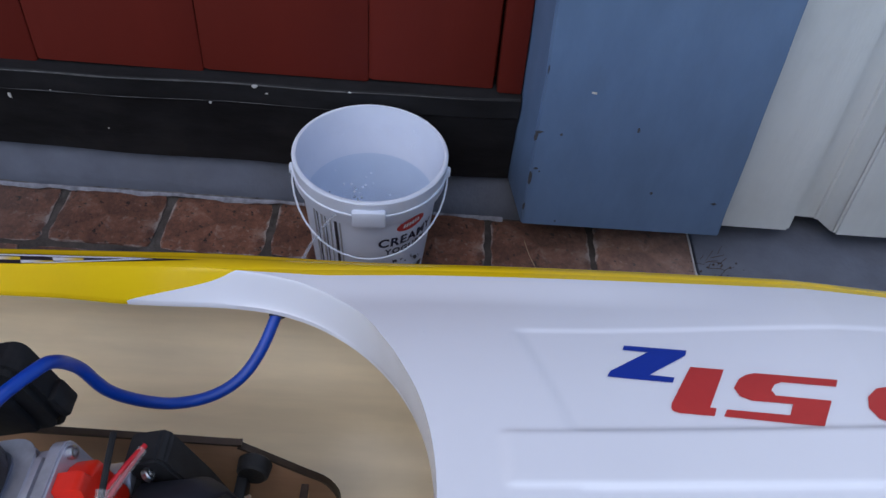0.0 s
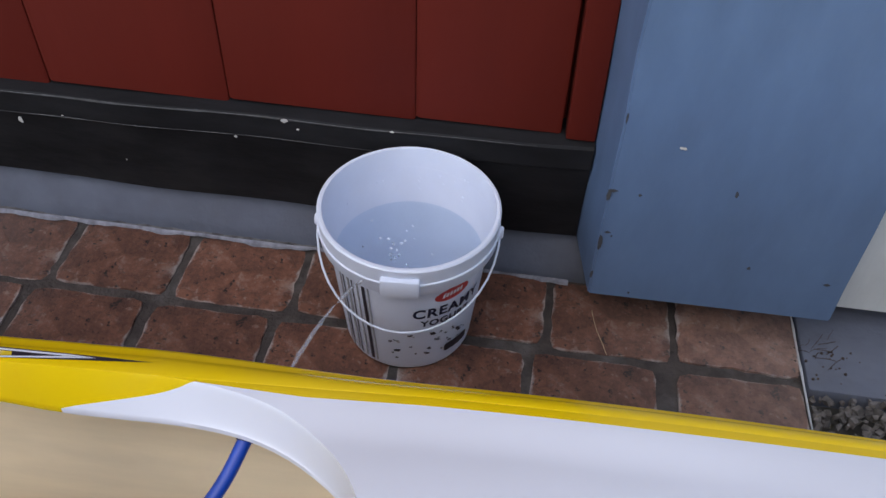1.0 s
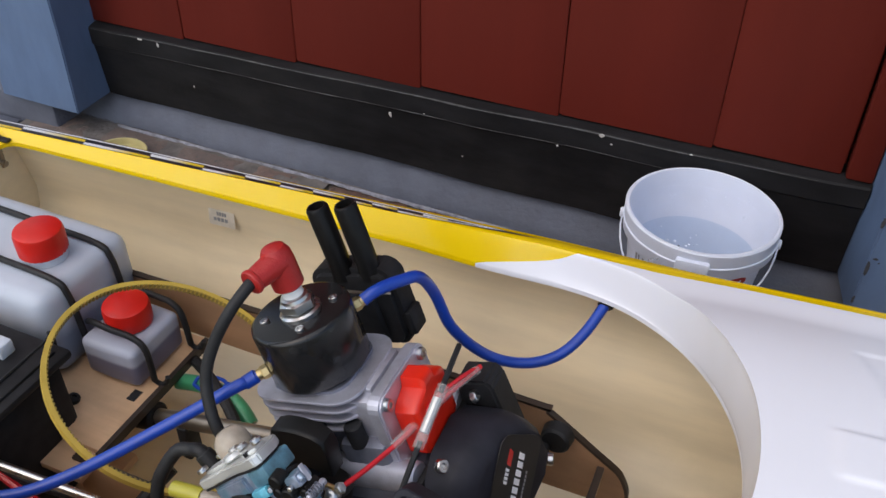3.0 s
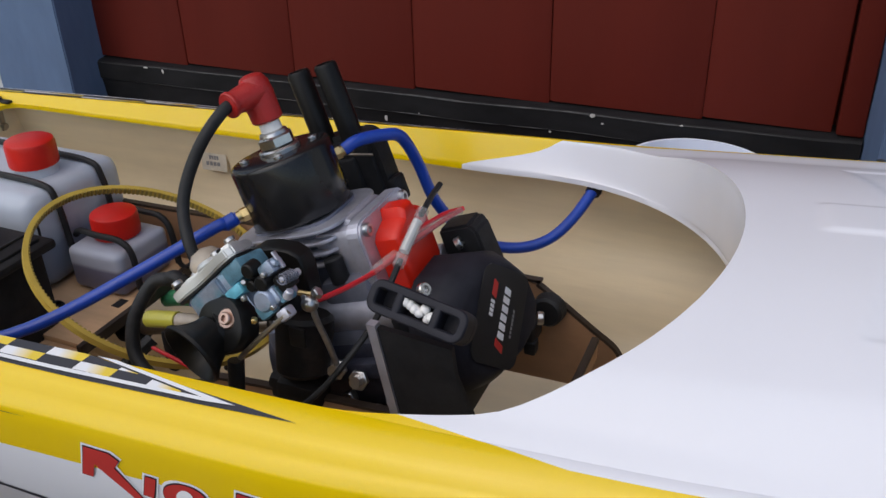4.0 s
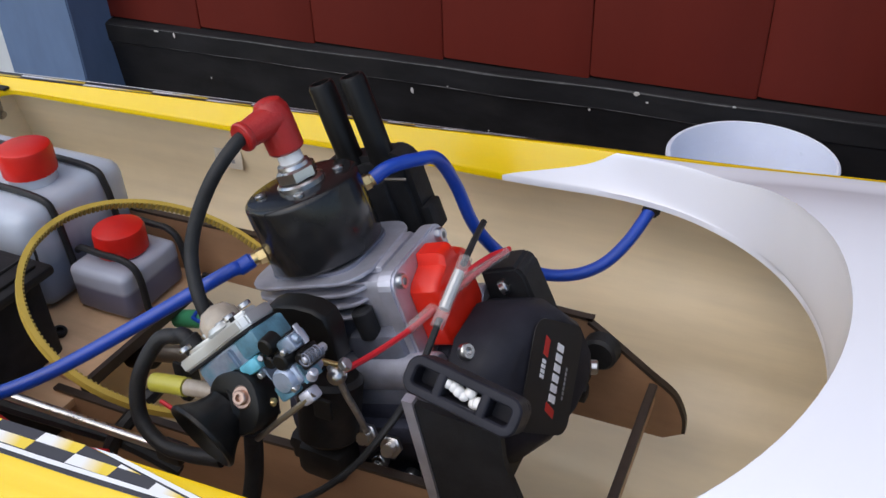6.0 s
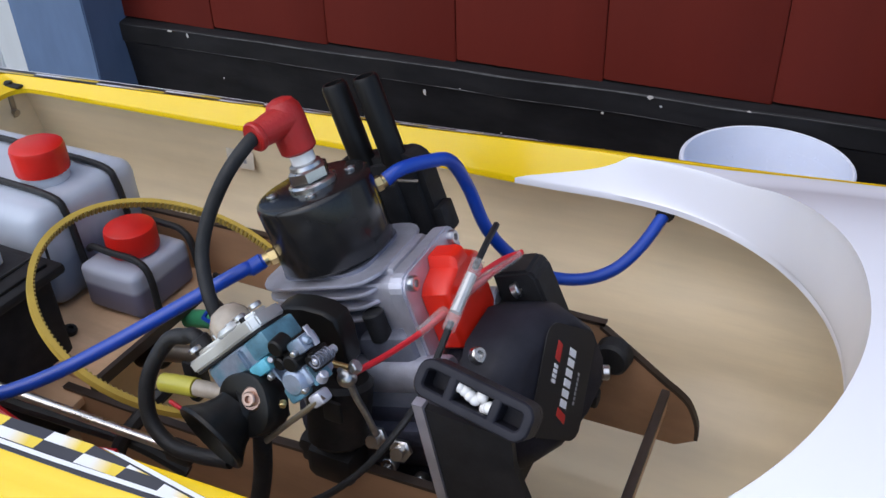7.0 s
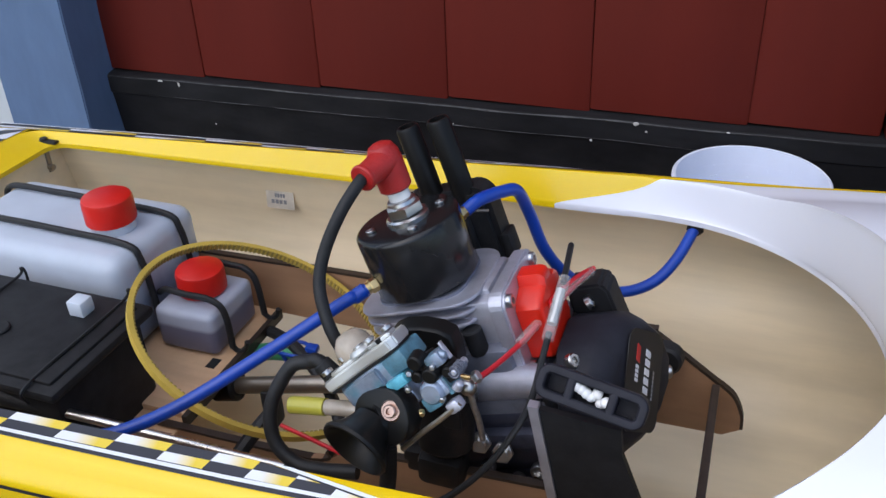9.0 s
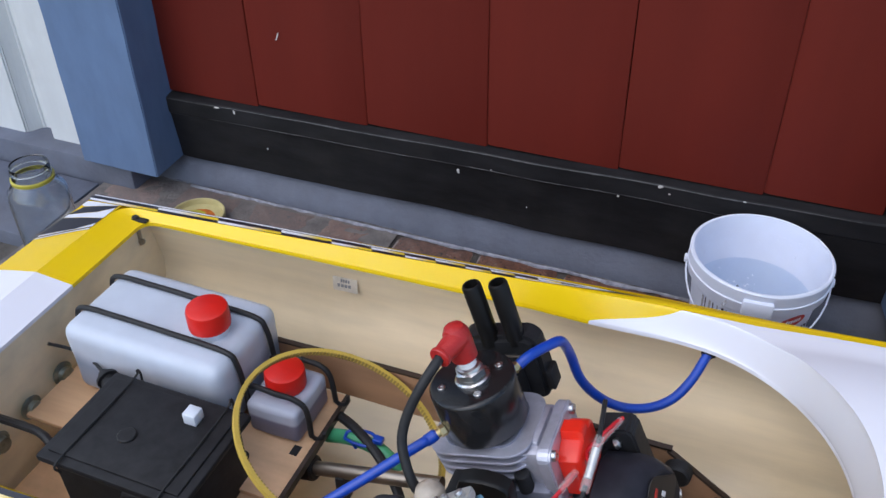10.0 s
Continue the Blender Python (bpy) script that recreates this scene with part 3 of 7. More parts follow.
solo("ground", grid_sheet(-400, 400, -400, 400, -0.02), "earth", "dark bare earth and yard ground", "ground", kind="structure")
solo("pavement_bed", box(-0.85, -0.9, -0.05, 0.24, 0.637, -0.004), "mortar", "grey sandy mortar bed under small red pavers", "pavement", kind="structure")
solo("concrete_strip_east", box(0.2412, 0.557, -0.05, 3.2, 0.72, -0.0012, 0.003), "concrete", "blue-grey painted concrete strip along the white cladding", "concrete strip", kind="structure")
solo("concrete_strip_west", join(box(-3.2, 0.47, -0.05, -0.853, 0.597, 0.0, 0.004), box(-3.2, 0.600, -0.05, -0.8002, 0.72, 0.0325, 0.005)), "concrete", "blue-grey painted concrete strip along the house wall", "concrete strip", kind="structure")

# sloped grey threshold below the black board
th = bmesh.new()
prof = [(0.638, -0.01), (0.639, 0.004), (0.643, 0.012), (0.65, 0.024), (0.656, 0.034), (0.665, 0.04), (0.70, 0.042), (0.70, -0.01)]
nst = 40
rings = []
for i in range(nst + 1):
    x = -0.80 + 0.90 * i / nst
    w = 0.0025 * noise.noise((x * 9, 0.3, 1.7))
    rings.append([th.verts.new((x, y + w * (1 if k < 5 else 0), z + w * 0.7 * (1 if 0 < k < 6 else 0))) for k, (y, z) in enumerate(prof)])
for a, b in zip(rings, rings[1:]):
    for j in range(len(prof)):
        th.faces.new((a[j], a[(j + 1) % len(prof)], b[(j + 1) % len(prof)], b[j]))
th.faces.new(rings[0]), th.faces.new(rings[-1])
solo("threshold", th, "concrete", "rounded blue-grey painted concrete threshold under the door", "threshold", kind="structure")


# crumbling pale mortar between the threshold and the pavers
me_ = bmesh.new()
prev = None
for i in range(181):
    x = -0.80 + 0.70 * i / 180
    n1, n2 = noise.noise((x * 45, 3.1, 0.4)), noise.noise((x * 120, 8.1, 2.4))
    y0 = 0.6362 + 0.0022 * n1 + 0.0012 * n2
    cur = [me_.verts.new(p) for p in ((x, y0, -0.006), (x, y0 + 0.0008, -0.0012 + 0.0022 * n2), (x, y0 + 0.0028, -0.0004 + 0.0016 * n1 + 0.0012 * n2), (x, 0.6415, 0.0004 + 0.0018 * n2))]
    if prev:
        for j in range(3):
            me_.faces.new((prev[j], cur[j], cur[j + 1], prev[j + 1]))
    prev = cur
solo("mortar_edge", me_, "pale_mortar", "crumbling pale mortar line along the threshold", "mortar", kind="structure")


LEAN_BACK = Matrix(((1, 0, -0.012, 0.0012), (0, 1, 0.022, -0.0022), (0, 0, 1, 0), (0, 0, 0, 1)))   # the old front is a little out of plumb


# door: five planks, a frame strip, a black weather board with a lip
door = thing("door_1", (-0.36, 0.66, 0.035), "closed red-brown painted plank door with a black kickboard", "door", kind="structure")
edges = [-0.760, -0.631, -0.4905, -0.35, -0.21, -0.07, 0.036]
for a, b in zip(edges, edges[1:]):
    out = [(a + 0.0002, 0.02), (a + 0.0002, 0.0019), (a + 0.0042, 0.0), (b - 0.0022, 0.0), (b - 0.0002, 0.0012), (b - 0.0002, 0.02)]
    bm = bmesh.new()
    rows_ = []
    for k in range(41):
        z = (0.134 + 0.018 * ((a + b) / 2 + 0.165) if k == 0 else 0.137 + 1.9 * k / 40)
        rows_.append([bm.verts.new((x + (0.0 if j in (0, 5) else 0.0012 * noise.noise((z * 6, a * 9, 4.0))), 0.648 + y, z)) for j, (x, y) in enumerate(out)])
    for p, q in zip(rows_, rows_[1:]):
        for j in range(len(out)):
            bm.faces.new((p[j], p[(j + 1) % 6], q[(j + 1) % 6], q[j]))
    bm.faces.new(rows_[0]), bm.faces.new(rows_[-1])
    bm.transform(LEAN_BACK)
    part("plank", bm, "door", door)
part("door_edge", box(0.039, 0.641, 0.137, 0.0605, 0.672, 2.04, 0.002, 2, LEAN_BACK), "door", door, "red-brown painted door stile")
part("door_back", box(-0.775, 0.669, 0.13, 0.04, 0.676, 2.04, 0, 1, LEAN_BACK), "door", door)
kb = bmesh.new()
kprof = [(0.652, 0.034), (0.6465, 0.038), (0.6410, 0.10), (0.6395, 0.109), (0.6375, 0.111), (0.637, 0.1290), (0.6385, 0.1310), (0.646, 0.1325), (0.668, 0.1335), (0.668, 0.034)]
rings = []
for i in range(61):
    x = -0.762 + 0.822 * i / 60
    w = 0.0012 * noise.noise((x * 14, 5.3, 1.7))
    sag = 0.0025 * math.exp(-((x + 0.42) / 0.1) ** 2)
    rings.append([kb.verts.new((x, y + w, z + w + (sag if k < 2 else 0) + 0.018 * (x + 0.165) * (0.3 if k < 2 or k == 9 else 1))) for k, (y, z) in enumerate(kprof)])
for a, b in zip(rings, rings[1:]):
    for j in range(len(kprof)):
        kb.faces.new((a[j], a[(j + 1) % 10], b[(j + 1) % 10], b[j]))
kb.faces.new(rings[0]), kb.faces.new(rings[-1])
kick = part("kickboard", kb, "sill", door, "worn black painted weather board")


def chip(x, y, z, sx, sz, seed):
    bm = bmesh.new()
    rnd = random.Random(seed)
    ring = []
    for i in range(8):
        a = 2 * math.pi * i / 8
        k = rnd.uniform(0.6, 1.15)
        ring.append((x + sx * k * math.cos(a), z + sz * k * math.sin(a)))
    f = bm.faces.new([bm.verts.new((px, y, pz)) for px, pz in ring])
    c = bmesh.ops.poke(bm, faces=[f])
    for v in c["verts"]:
        v.co.y -= 0.0006
    return bm


CHIPS = [(-0.165, 0.1302, 0.003, 0.0022), (-0.205, 0.108, 0.0016, 0.0014), (-0.341, 0.109, 0.002, 0.0016), (-0.379, 0.098, 0.002, 0.004), (-0.656, 0.119, 0.002, 0.003),
         (-0.155, 0.1235, 0.0012, 0.001), (-0.68, 0.1205, 0.004, 0.0012), (-0.085, 0.1312, 0.002, 0.001), (-0.62, 0.075, 0.0012, 0.0015), (-0.3, 0.07, 0.001, 0.0008)]
for i, (x, z, sx, sz) in enumerate(CHIPS):
    yy = 0.6368 if z > 0.1105 else (0.6395 if z > 0.1 else 0.6412)
    part("paint_chip", chip(x, yy - 0.0016, z, sx, sz, i), "chip", door)
for y_, z_, x0_, x1_, amp, least in ((0.6374, 0.1303, -0.75, 0.02, 0.0006, 0.34), (0.6379, 0.1108, -0.70, -0.10, 0.00028, 0.10)):
    # paint worn to grey along the arris
    we = bmesh.new()
    prev = None
    for i in range(221):
        x = x0_ + (x1_ - x0_) * i / 220
        w = 0.0012 * noise.noise((x * 14, 5.3, 1.7))
        h = amp * max(least, 0.5 + 1.5 * noise.noise((x * 28, 2.2, z_ * 90))) * min(1.0, i / 40, (220 - i) / 40)
        zc_ = z_ + w + 0.018 * (x + 0.165)
        cur = (we.verts.new((x, y_ + w - 0.0009, zc_ - h)), we.verts.new((x, y_ + w - 0.0005, zc_ + h)))
        if prev:
            we.faces.new((prev[0], cur[0], cur[1], prev[1]))
        prev = cur
    part("worn_edge", we, "worn_paint", kick, "thin grey line of worn paint")
part("scratch", prism([(-0.6038, 0.2110), (-0.6024, 0.2112), (-0.5998, 0.2165), (-0.5990, 0.2205), (-0.5999, 0.2200), (-0.6016, 0.2165)], 0.0004, Matrix(((1, 0, 0, 0.008), (0, 0, 1, 0.6494), (0, 1, 0, 0), (0, 0, 0, 1)))), "chip", door, "short pale scratch")


def casing(name, plan, z0, label):
    """A painted casing post over a plan outline, with worn arrises."""
    bm = prism(plan, 2.15 - z0, Matrix.Translation((0, 0, z0)))
    bmesh.ops.recalc_face_normals(bm, faces=bm.faces)
    bmesh.ops.bevel(bm, geom=bm.edges[:], offset=0.0013, segments=2, affect="EDGES")
    bmesh.ops.subdivide_edges(bm, edges=[e for e in bm.edges if e.calc_length() > 1.0], cuts=70, use_grid_fill=True)
    for v in bm.verts:
        v.co.y += 0.0012 * noise.noise((v.co.x * 6, v.co.y * 6, v.co.z * 11))
        v.co.x += 0.0014 * noise.noise((v.co.x * 5, 7.7, v.co.z * 16))
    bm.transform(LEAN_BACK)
    return solo(name, bm, "blue", label, "door casing", kind="structure")


casing("casing_east", [(0.0700, 0.590), (0.2470, 0.592), (0.2470, 0.70), (0.0600, 0.70), (0.0600, 0.648)], 0.0375, "wide blue painted timber door casing with chipped edges")
casing("casing_west", [(-0.8630, 0.592), (-0.7500, 0.591), (-0.7530, 0.650), (-0.7530, 0.70), (-0.8630, 0.70)], 0.034, "blue painted timber door casing standing on the concrete")
for i, (x, z, sx, sz) in enumerate([(0.0700, 0.137, 0.0016, 0.007), (0.0715, 0.093, 0.0018, 0.009), (0.0722, 0.1415, 0.004, 0.0016), (0.0705, 0.060, 0.0012, 0.005), (0.0745, 0.103, 0.003, 0.0014), (0.0702, 0.20, 0.001, 0.006), (0.150, 0.150, 0.0012, 0.003), (0.176, 0.085, 0.0016, 0.002), (0.232, 0.078, 0.0028, 0.0016), (0.1085, 0.182, 0.003, 0.0016), (0.078, 0.1, 0.001, 0.001), (0.1, 0.045, 0.001, 0.0012), (0.09, 0.14, 0.0012, 0.0016)]):
    solo("paint_chip", chip(x, 0.5880, z, sx, sz, 40 + i), "chip" if sx == 0.003 and sz == 0.0016 else "casing_chip", "small chip in the blue casing paint", "paint chip", kind="structure")


def cladding(name, x0, count, step, label):
    """Upright boards with splayed edges over a set-back groove."""
    wall = thing(name, (x0, 0.66, 0.03), label, "cladding", kind="structure")
    for i in range(count):
        a = x0 + i * step
        s = 1 if step > 0 else -1
        out = [(a, 0.70), (a, 0.625), (a + s * 0.078, 0.625), (a + s * 0.086, 0.646), (a + s * 0.11, 0.646), (a + s * (abs(step) - 0.0004), 0.626), (a + s * (abs(step) - 0.0004), 0.70)]
        bm = bmesh.new()
        bot = [bm.verts.new((x, y, 0.021 + 0.002 * noise.noise((x * 20, 1, 1)))) for x, y in out]
        top = [bm.verts.new((x, y, 2.3)) for x, y in out]
        for j in range(len(out)):
            bm.faces.new((bot[j], bot[(j + 1) % 7], top[(j + 1) % 7], top[j]))
        bm.faces.new(bot), bm.faces.new(top)
        bmesh.ops.bevel(bm, geom=[e for e in bm.edges if abs(e.verts[0].co.z - e.verts[1].co.z) > 1 and min(e.verts[0].co.y, e.verts[1].co.y) < 0.65], offset=0.0025, segments=2, affect="EDGES")
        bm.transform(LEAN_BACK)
        part("board", bm, "white_board", wall)
    return wall


cladding("wall_cladding_east", 0.2475, 14, 0.121, "white painted upright timber cladding boards")
cladding("wall_cladding_west", -0.8635, 14, -0.121, "white painted upright timber cladding boards")
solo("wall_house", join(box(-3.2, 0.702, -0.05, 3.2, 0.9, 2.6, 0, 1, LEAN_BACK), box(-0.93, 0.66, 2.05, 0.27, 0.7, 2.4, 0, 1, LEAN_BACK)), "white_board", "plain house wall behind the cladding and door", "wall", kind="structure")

# mortar smeared flush over the joints at the western end
solo("mortar_smear", grid_sheet(-0.85, -0.452, 0.30, 0.6362, -0.0009, 48, 40, 0.0011), "smear", "pale mortar smeared flush between the pavers", "mortar", kind="structure")
# rough pale fillet where the pavers meet the concrete strip
fi = bmesh.new()
prev = None
for i in range(331):
    x = -0.74 + 0.80 * i / 330
    w = 0.0034 + 0.0020 * noise.noise((x * 22, 0.4, 2.0)) + 0.0022 * noise.noise((x * 90, 3.4, 2.0))
    lift = 0.0006 * noise.noise((x * 70, 9.0, 1.0))
    y1 = 0.6352 + 0.0008 * noise.noise((x * 30, 2.0, 8.0))
    cur = [fi.verts.new(p) for p in ((x, y1 - max(0.001, w), -0.0012), (x, y1 - max(0.001, w) * 0.8, 0.0008 + lift), (x, y1 - 0.0012, 0.0016 + lift), (x, y1, -0.0004))]
    if prev:
        for j in range(3):
            fi.faces.new((prev[j], prev[j + 1], cur[j + 1], cur[j]))
    prev = cur
solo("mortar_fillet", fi, "fillet", "rough pale mortar fillet along the concrete strip", "mortar", kind="structure")
# lime line along the open edge of the end pavers
le_ = bmesh.new()
prev = None
for i in range(81):
    y = 0.470 + 0.166 * i / 80
    w = 0.0007 + 0.0010 * abs(noise.noise((y * 60, 1.3, 0.2))) * (1 if y > 0.565 else 0.5)
    cur = [le_.verts.new(p) for p in ((0.2374 - 0.4 * w, y, -0.0012), (0.2374, y, 0.0002 + 0.0008 * noise.noise((y * 90, 5.0, 0.3))), (0.2374 + w, y, -0.0001), (0.2384 + w, y, -0.005))]
    if prev:
        for j in range(3):
            le_.faces.new((prev[j], cur[j], cur[j + 1], prev[j + 1]))
    prev = cur
solo("lime_edge", le_, "white_board", "white lime line along the end of the pavers", "mortar", kind="structure")

# ---------- loose ground cover ----------
rnd = random.Random(4)
gv, gf = [], []
for i in range(2600):
    x, y = 0.243 + rnd.random() ** 1.3 * 0.5, rnd.uniform(0.30, 0.556)
    r = rnd.uniform(0.0018, 0.0048)
    m = Matrix.Translation((x, y, -0.010 + r * 0.5 + rnd.uniform(0, 0.006))) @ Euler((rnd.random() * 6, rnd.random() * 6, rnd.random() * 6)).to_matrix().to_4x4() @ Matrix.Diagonal((r, r * rnd.uniform(0.6, 1), r * rnd.uniform(0.45, 0.8), 1))
    b = len(gv)
    for sx in (-1, 1):
        for sy in (-1, 1):
            for sz in (-1, 1):
                k = rnd.uniform(0.5, 0.95)
                gv.append(tuple(m @ Vector((sx * k, sy * k, sz * k))))
    for f in ((0, 1, 3, 2), (4, 6, 7, 5), (0, 4, 5, 1), (2, 3, 7, 6), (0, 2, 6, 4), (1, 5, 7, 3)):
        gf.append(tuple(b + q for q in f))
me = bpy.data.meshes.new("gravel")
me.from_pydata(gv, [], gf)
me.materials.append(M["gravel"])
tagged(new("gravel", me), "small grey crushed stones beside the pavers", "gravel", kind="stuff")


solo("straw", tube([(0.0795, 0.6030, 0.0030), (0.0808, 0.5930, 0.0045), (0.0838, 0.5830, 0.0030), (0.0880, 0.5730, 0.0016), (0.0915, 0.5620, 0.0016)], 0.00032, 6, 5), "straw", "thin dry straw lying across the pavers", "straw")
rnd = random.Random(77)
tw = []
for k in range(12):
    p = Vector((rnd.gauss(0.2490, 0.006), rnd.gauss(0.592, 0.007), 0.001))
    a_ = rnd.uniform(-0.5, 1.2)
    ln_ = rnd.uniform(0.005, 0.016)
    q = p + Vector((math.cos(a_) * ln_, math.sin(a_) * ln_, rnd.uniform(0.0, 0.004)))
    tw.append(tube([p, p.lerp(q, 0.5) + Vector((rnd.uniform(-0.001, 0.001), rnd.uniform(-0.001, 0.001), 0.001)), q], rnd.uniform(0.00016, 0.00034), 5, 3))
for k in range(40):
    c_ = (rnd.gauss(0.262, 0.022), rnd.uniform(0.560, 0.60), -0.0008)
    r_ = rnd.uniform(0.0005, 0.0013)
    tw.append(lathe([(r_, 0), (r_ * 0.8, r_ * 0.7), (0, r_)], 6, Matrix.Translation(c_)))
tagged(solo("dry_litter", join(*tw), "twig", "dry twigs and crumbs at the corner of the pavers", "litter"), kind="stuff")


# ---------- the model boat ----------
boat = thing("model_boat", (0, 0.2195, 0), "white and yellow racing model boat with its engine hatch off", "model boat", turn=1.72)
WORLD[boat] = pose(0, 0.2168, 0.0015, -0.68, 0, 1.72)
boat.matrix_world = WORLD[boat]
HALF, LIP, SIDE_V = 0.1272, 0.1213, 0.1494


def fore(x):
    """Distance ahead of the place where the sheer begins to drop."""
    return min(0.30, max(0.0, x + 0.12))


def sheer(x):
    u = fore(x)
    return 0.1427 * u * u


def lip_crest(x):
    return 0.2293 + 0.04 * x


def crest_z(x):
    return lip_crest(x) + sheer(x)


def lip_drop(x):
    return min(0.0185, max(0.0062, 0.0185 + (x + 0.14) * 0.0345))


def flatten(x):
    """The gunwale band lies flatter towards the stern."""
    return 0.2 + 0.8 * smooth01((x + 0.45) / 0.22)


def stern_z(x, v):
    return crest_z(x) + 0.004 * (1 - min(1.0, abs(v) / HALF) ** 2) - 0.0006 * min(1.0, max(0.0, (-0.562 - x) / 0.015))


def beam(x):
    return max(0.02, 1 - 1.515 * max(0.0, x + 0.02) ** 1.58)


def smooth01(t):
    t = min(1.0, max(0.0, t))
    return t * t * (3 - 2 * t)


def deck_z(x, v):
    b = HALF * beam(x)
    crown = 0.0265 * smooth01((x + 0.20) / 0.19) * min(1.0, beam(x))
    z = crest_z(min(x, 0.25)) + crown * (1 - min(1.0, (abs(v) / b)) ** 2.3)
    av = abs(v)
    # the deck lies a little higher on the open side
    z -= 0.045 * v * smooth01((x + 0.13) / 0.08) * (1 - smooth01((x - 0.06) / 0.12)) * smooth01((b - av) / 0.03)
    # pressed panels: a middle spine and two side panels set a little lower
    spine = smooth01((x - 0.0225) / 0.003) * smooth01((0.0125 - av) / 0.003 + 0.5)
    edge = 0.033 + 0.0175 * (0.0735 - av) / 0.06
    panel = smooth01((x - edge) / 0.003) * smooth01((0.0745 - 0.012 * (x - 0.033) - av) / 0.003 + 0.5) * smooth01((av - 0.0135) / 0.003 + 0.5)
    return z + 0.0010 * spine - 0.0008 * panel


# outer shell from the crest over the gunwale to the keel
shell = bmesh.new()
xs = [-0.577, -0.5725] + [-0.56 + 0.0125 * i for i in range(0, 75)] + [0.37 + 0.0125 * i for i in range(1, 29)]
rings = []
for x in xs:
    b, zc = beam(x), crest_z(min(x, 0.25))
    kx = smooth01((x - 0.2) / 0.5)
    zb = zc - 0.0008
    slim = 1 - 0.35 * smooth01((x + 0.14) / 0.14)
    prof = [(HALF, zc), (0.1277, zb + 0.0009), (0.1370, zb + 0.0002 - 0.0024 * flatten(x)), (0.1378, zb - 0.0004 - 0.0024 * flatten(x)), (0.1398, zb - 0.0017 - 0.0022 * flatten(x)), (0.1412, zb - 0.0034 - 0.0020 * flatten(x)), (0.1440, zb - 0.0060), (0.1472, zb - 0.0085), (0.1490, zb - 0.0112), (SIDE_V, zb - 0.0122), (SIDE_V, zb - 0.018), (SIDE_V, 0.165 + 0.02 * kx),
            (SIDE_V - 0.0015, 0.1625 + 0.02 * kx), (0.1385, 0.134 + 0.04 * kx), (0.122, 0.110 + 0.07 * kx), (0.07, 0.05 + 0.1 * kx), (0.0, 0.004 + 0.12 * kx)]
    prof = [(HALF + (v - HALF) * slim if v > HALF else v, z) for v, z in prof]
    ring = [shell.verts.new((x, v * b, z)) for v, z in prof] + [shell.verts.new((x, -v * b, z)) for v, z in reversed(prof[:-1])]
    rings.append(ring)
for a, c in zip(rings, rings[1:]):
    for j in range(len(a) - 1):
        shell.faces.new((a[j], a[j + 1], c[j + 1], c[j]))
# rounded transom
tr = [shell.verts.new((v.co.x - 0.004, v.co.y * 0.988, v.co.z - 0.003)) for v in rings[0]]
for j in range(len(tr) - 1):
    shell.faces.new((rings[0][j], rings[0][j + 1], tr[j + 1], tr[j]))
shell.faces.new(tr)
hull = part("hull", shell, "hull", boat, "glossy white lower hull with a rounded yellow gunwale", local=True, smooth=50)


SQ, FRONT_X = 2.08, -0.0035


def skew(x, v):
    """The opening was cut slightly askew: its front runs further forward on the open side."""
    w = smooth01((x + 0.15) / 0.08) * (1 - smooth01((x + 0.002) / 0.05)) * (1 - smooth01((abs(v) - 0.117) / 0.009))
    return (-0.0015 - 0.11 * min(v, 0.05) + 0.2 * max(0.0, v - 0.07)) * w


def opening(half, x0, front, back, rc, n=28):
    """Outline of the hatch opening, from the aft middle along +v to the bow tip: (x, v)."""
    pts = []
    for i in range(6):
        pts.append((back, (half - rc) * i / 6))
    for i in range(7):
        a = radians(90 * i / 6)
        pts.append((back + rc - rc * math.cos(a), half - rc + rc * math.sin(a)))
    k = 26
    for i in range(1, k):
        pts.append((back + rc + (x0 - back - rc) * i / k, half))
    for i in range(n + 1):
        a = radians(90 * i / n)
        pts.append((x0 + (front - x0) * math.sin(a) ** (2 / SQ), half * max(0.0, math.cos(a)) ** (2 / SQ)))
    return pts


OUT = opening(HALF, -0.13, FRONT_X, -0.545, 0.012)
INN = opening(LIP, -0.13, -0.0015, -0.5205, 0.010)

# coaming: from the deck edge down and in to the lip
coam = bmesh.new()


def coam_ring(s, sgn=1):
    res = []
    for (xo, vo), (xi, vi) in zip(OUT, INN):
        zo = deck_z(xo, sgn * vo) if xo > -0.54 else stern_z(xo, vo)
        turn_in = smooth01((xi + 0.21) / 0.05) * (1 - smooth01((xi + 0.125) / 0.06))
        vi -= 0.0035 * turn_in
        zi = lip_crest(xi) - lip_drop(xi) + 0.001 * turn_in
        fr = smooth01((xo + 0.16) / 0.1)
        # aft the flange is a straight slope with a crisp top, forward it dishes in
        u = (s * s / 0.28 if s < 0.14 else s - 0.07) / 0.93
        drop = s * (1 - fr) + (1 - (1 - u) ** 1.75) * fr
        hor = s
        res.append((xo + (xi - xo) * hor, vo + (vi - vo) * hor, zo + (zi - zo) * drop))
    return res


for sgn in (1, -1):
    levels = [coam_ring(k / 16, sgn) for k in range(17)]
    lip2 = [(x, v, z - 0.003) for x, v, z in levels[-1]]
    lip3 = [(x + (0.0022 if x < -0.5 else 0) * -1, v * 1.02, z - 0.0035) for x, v, z in levels[-1]]
    levels += [lip2, lip3]
    vr = [[coam.verts.new((x + skew(x, sgn * v) * max(0.0, 1 - k / 16), sgn * v, z)) for x, v, z in lv] for k, lv in enumerate(levels)]
    for a, c in zip(vr, vr[1:]):
        for j in range(len(a) - 1):
            coam.faces.new((a[j], a[j + 1], c[j + 1], c[j]))
bmesh.ops.remove_doubles(coam, verts=coam.verts, dist=1e-5)
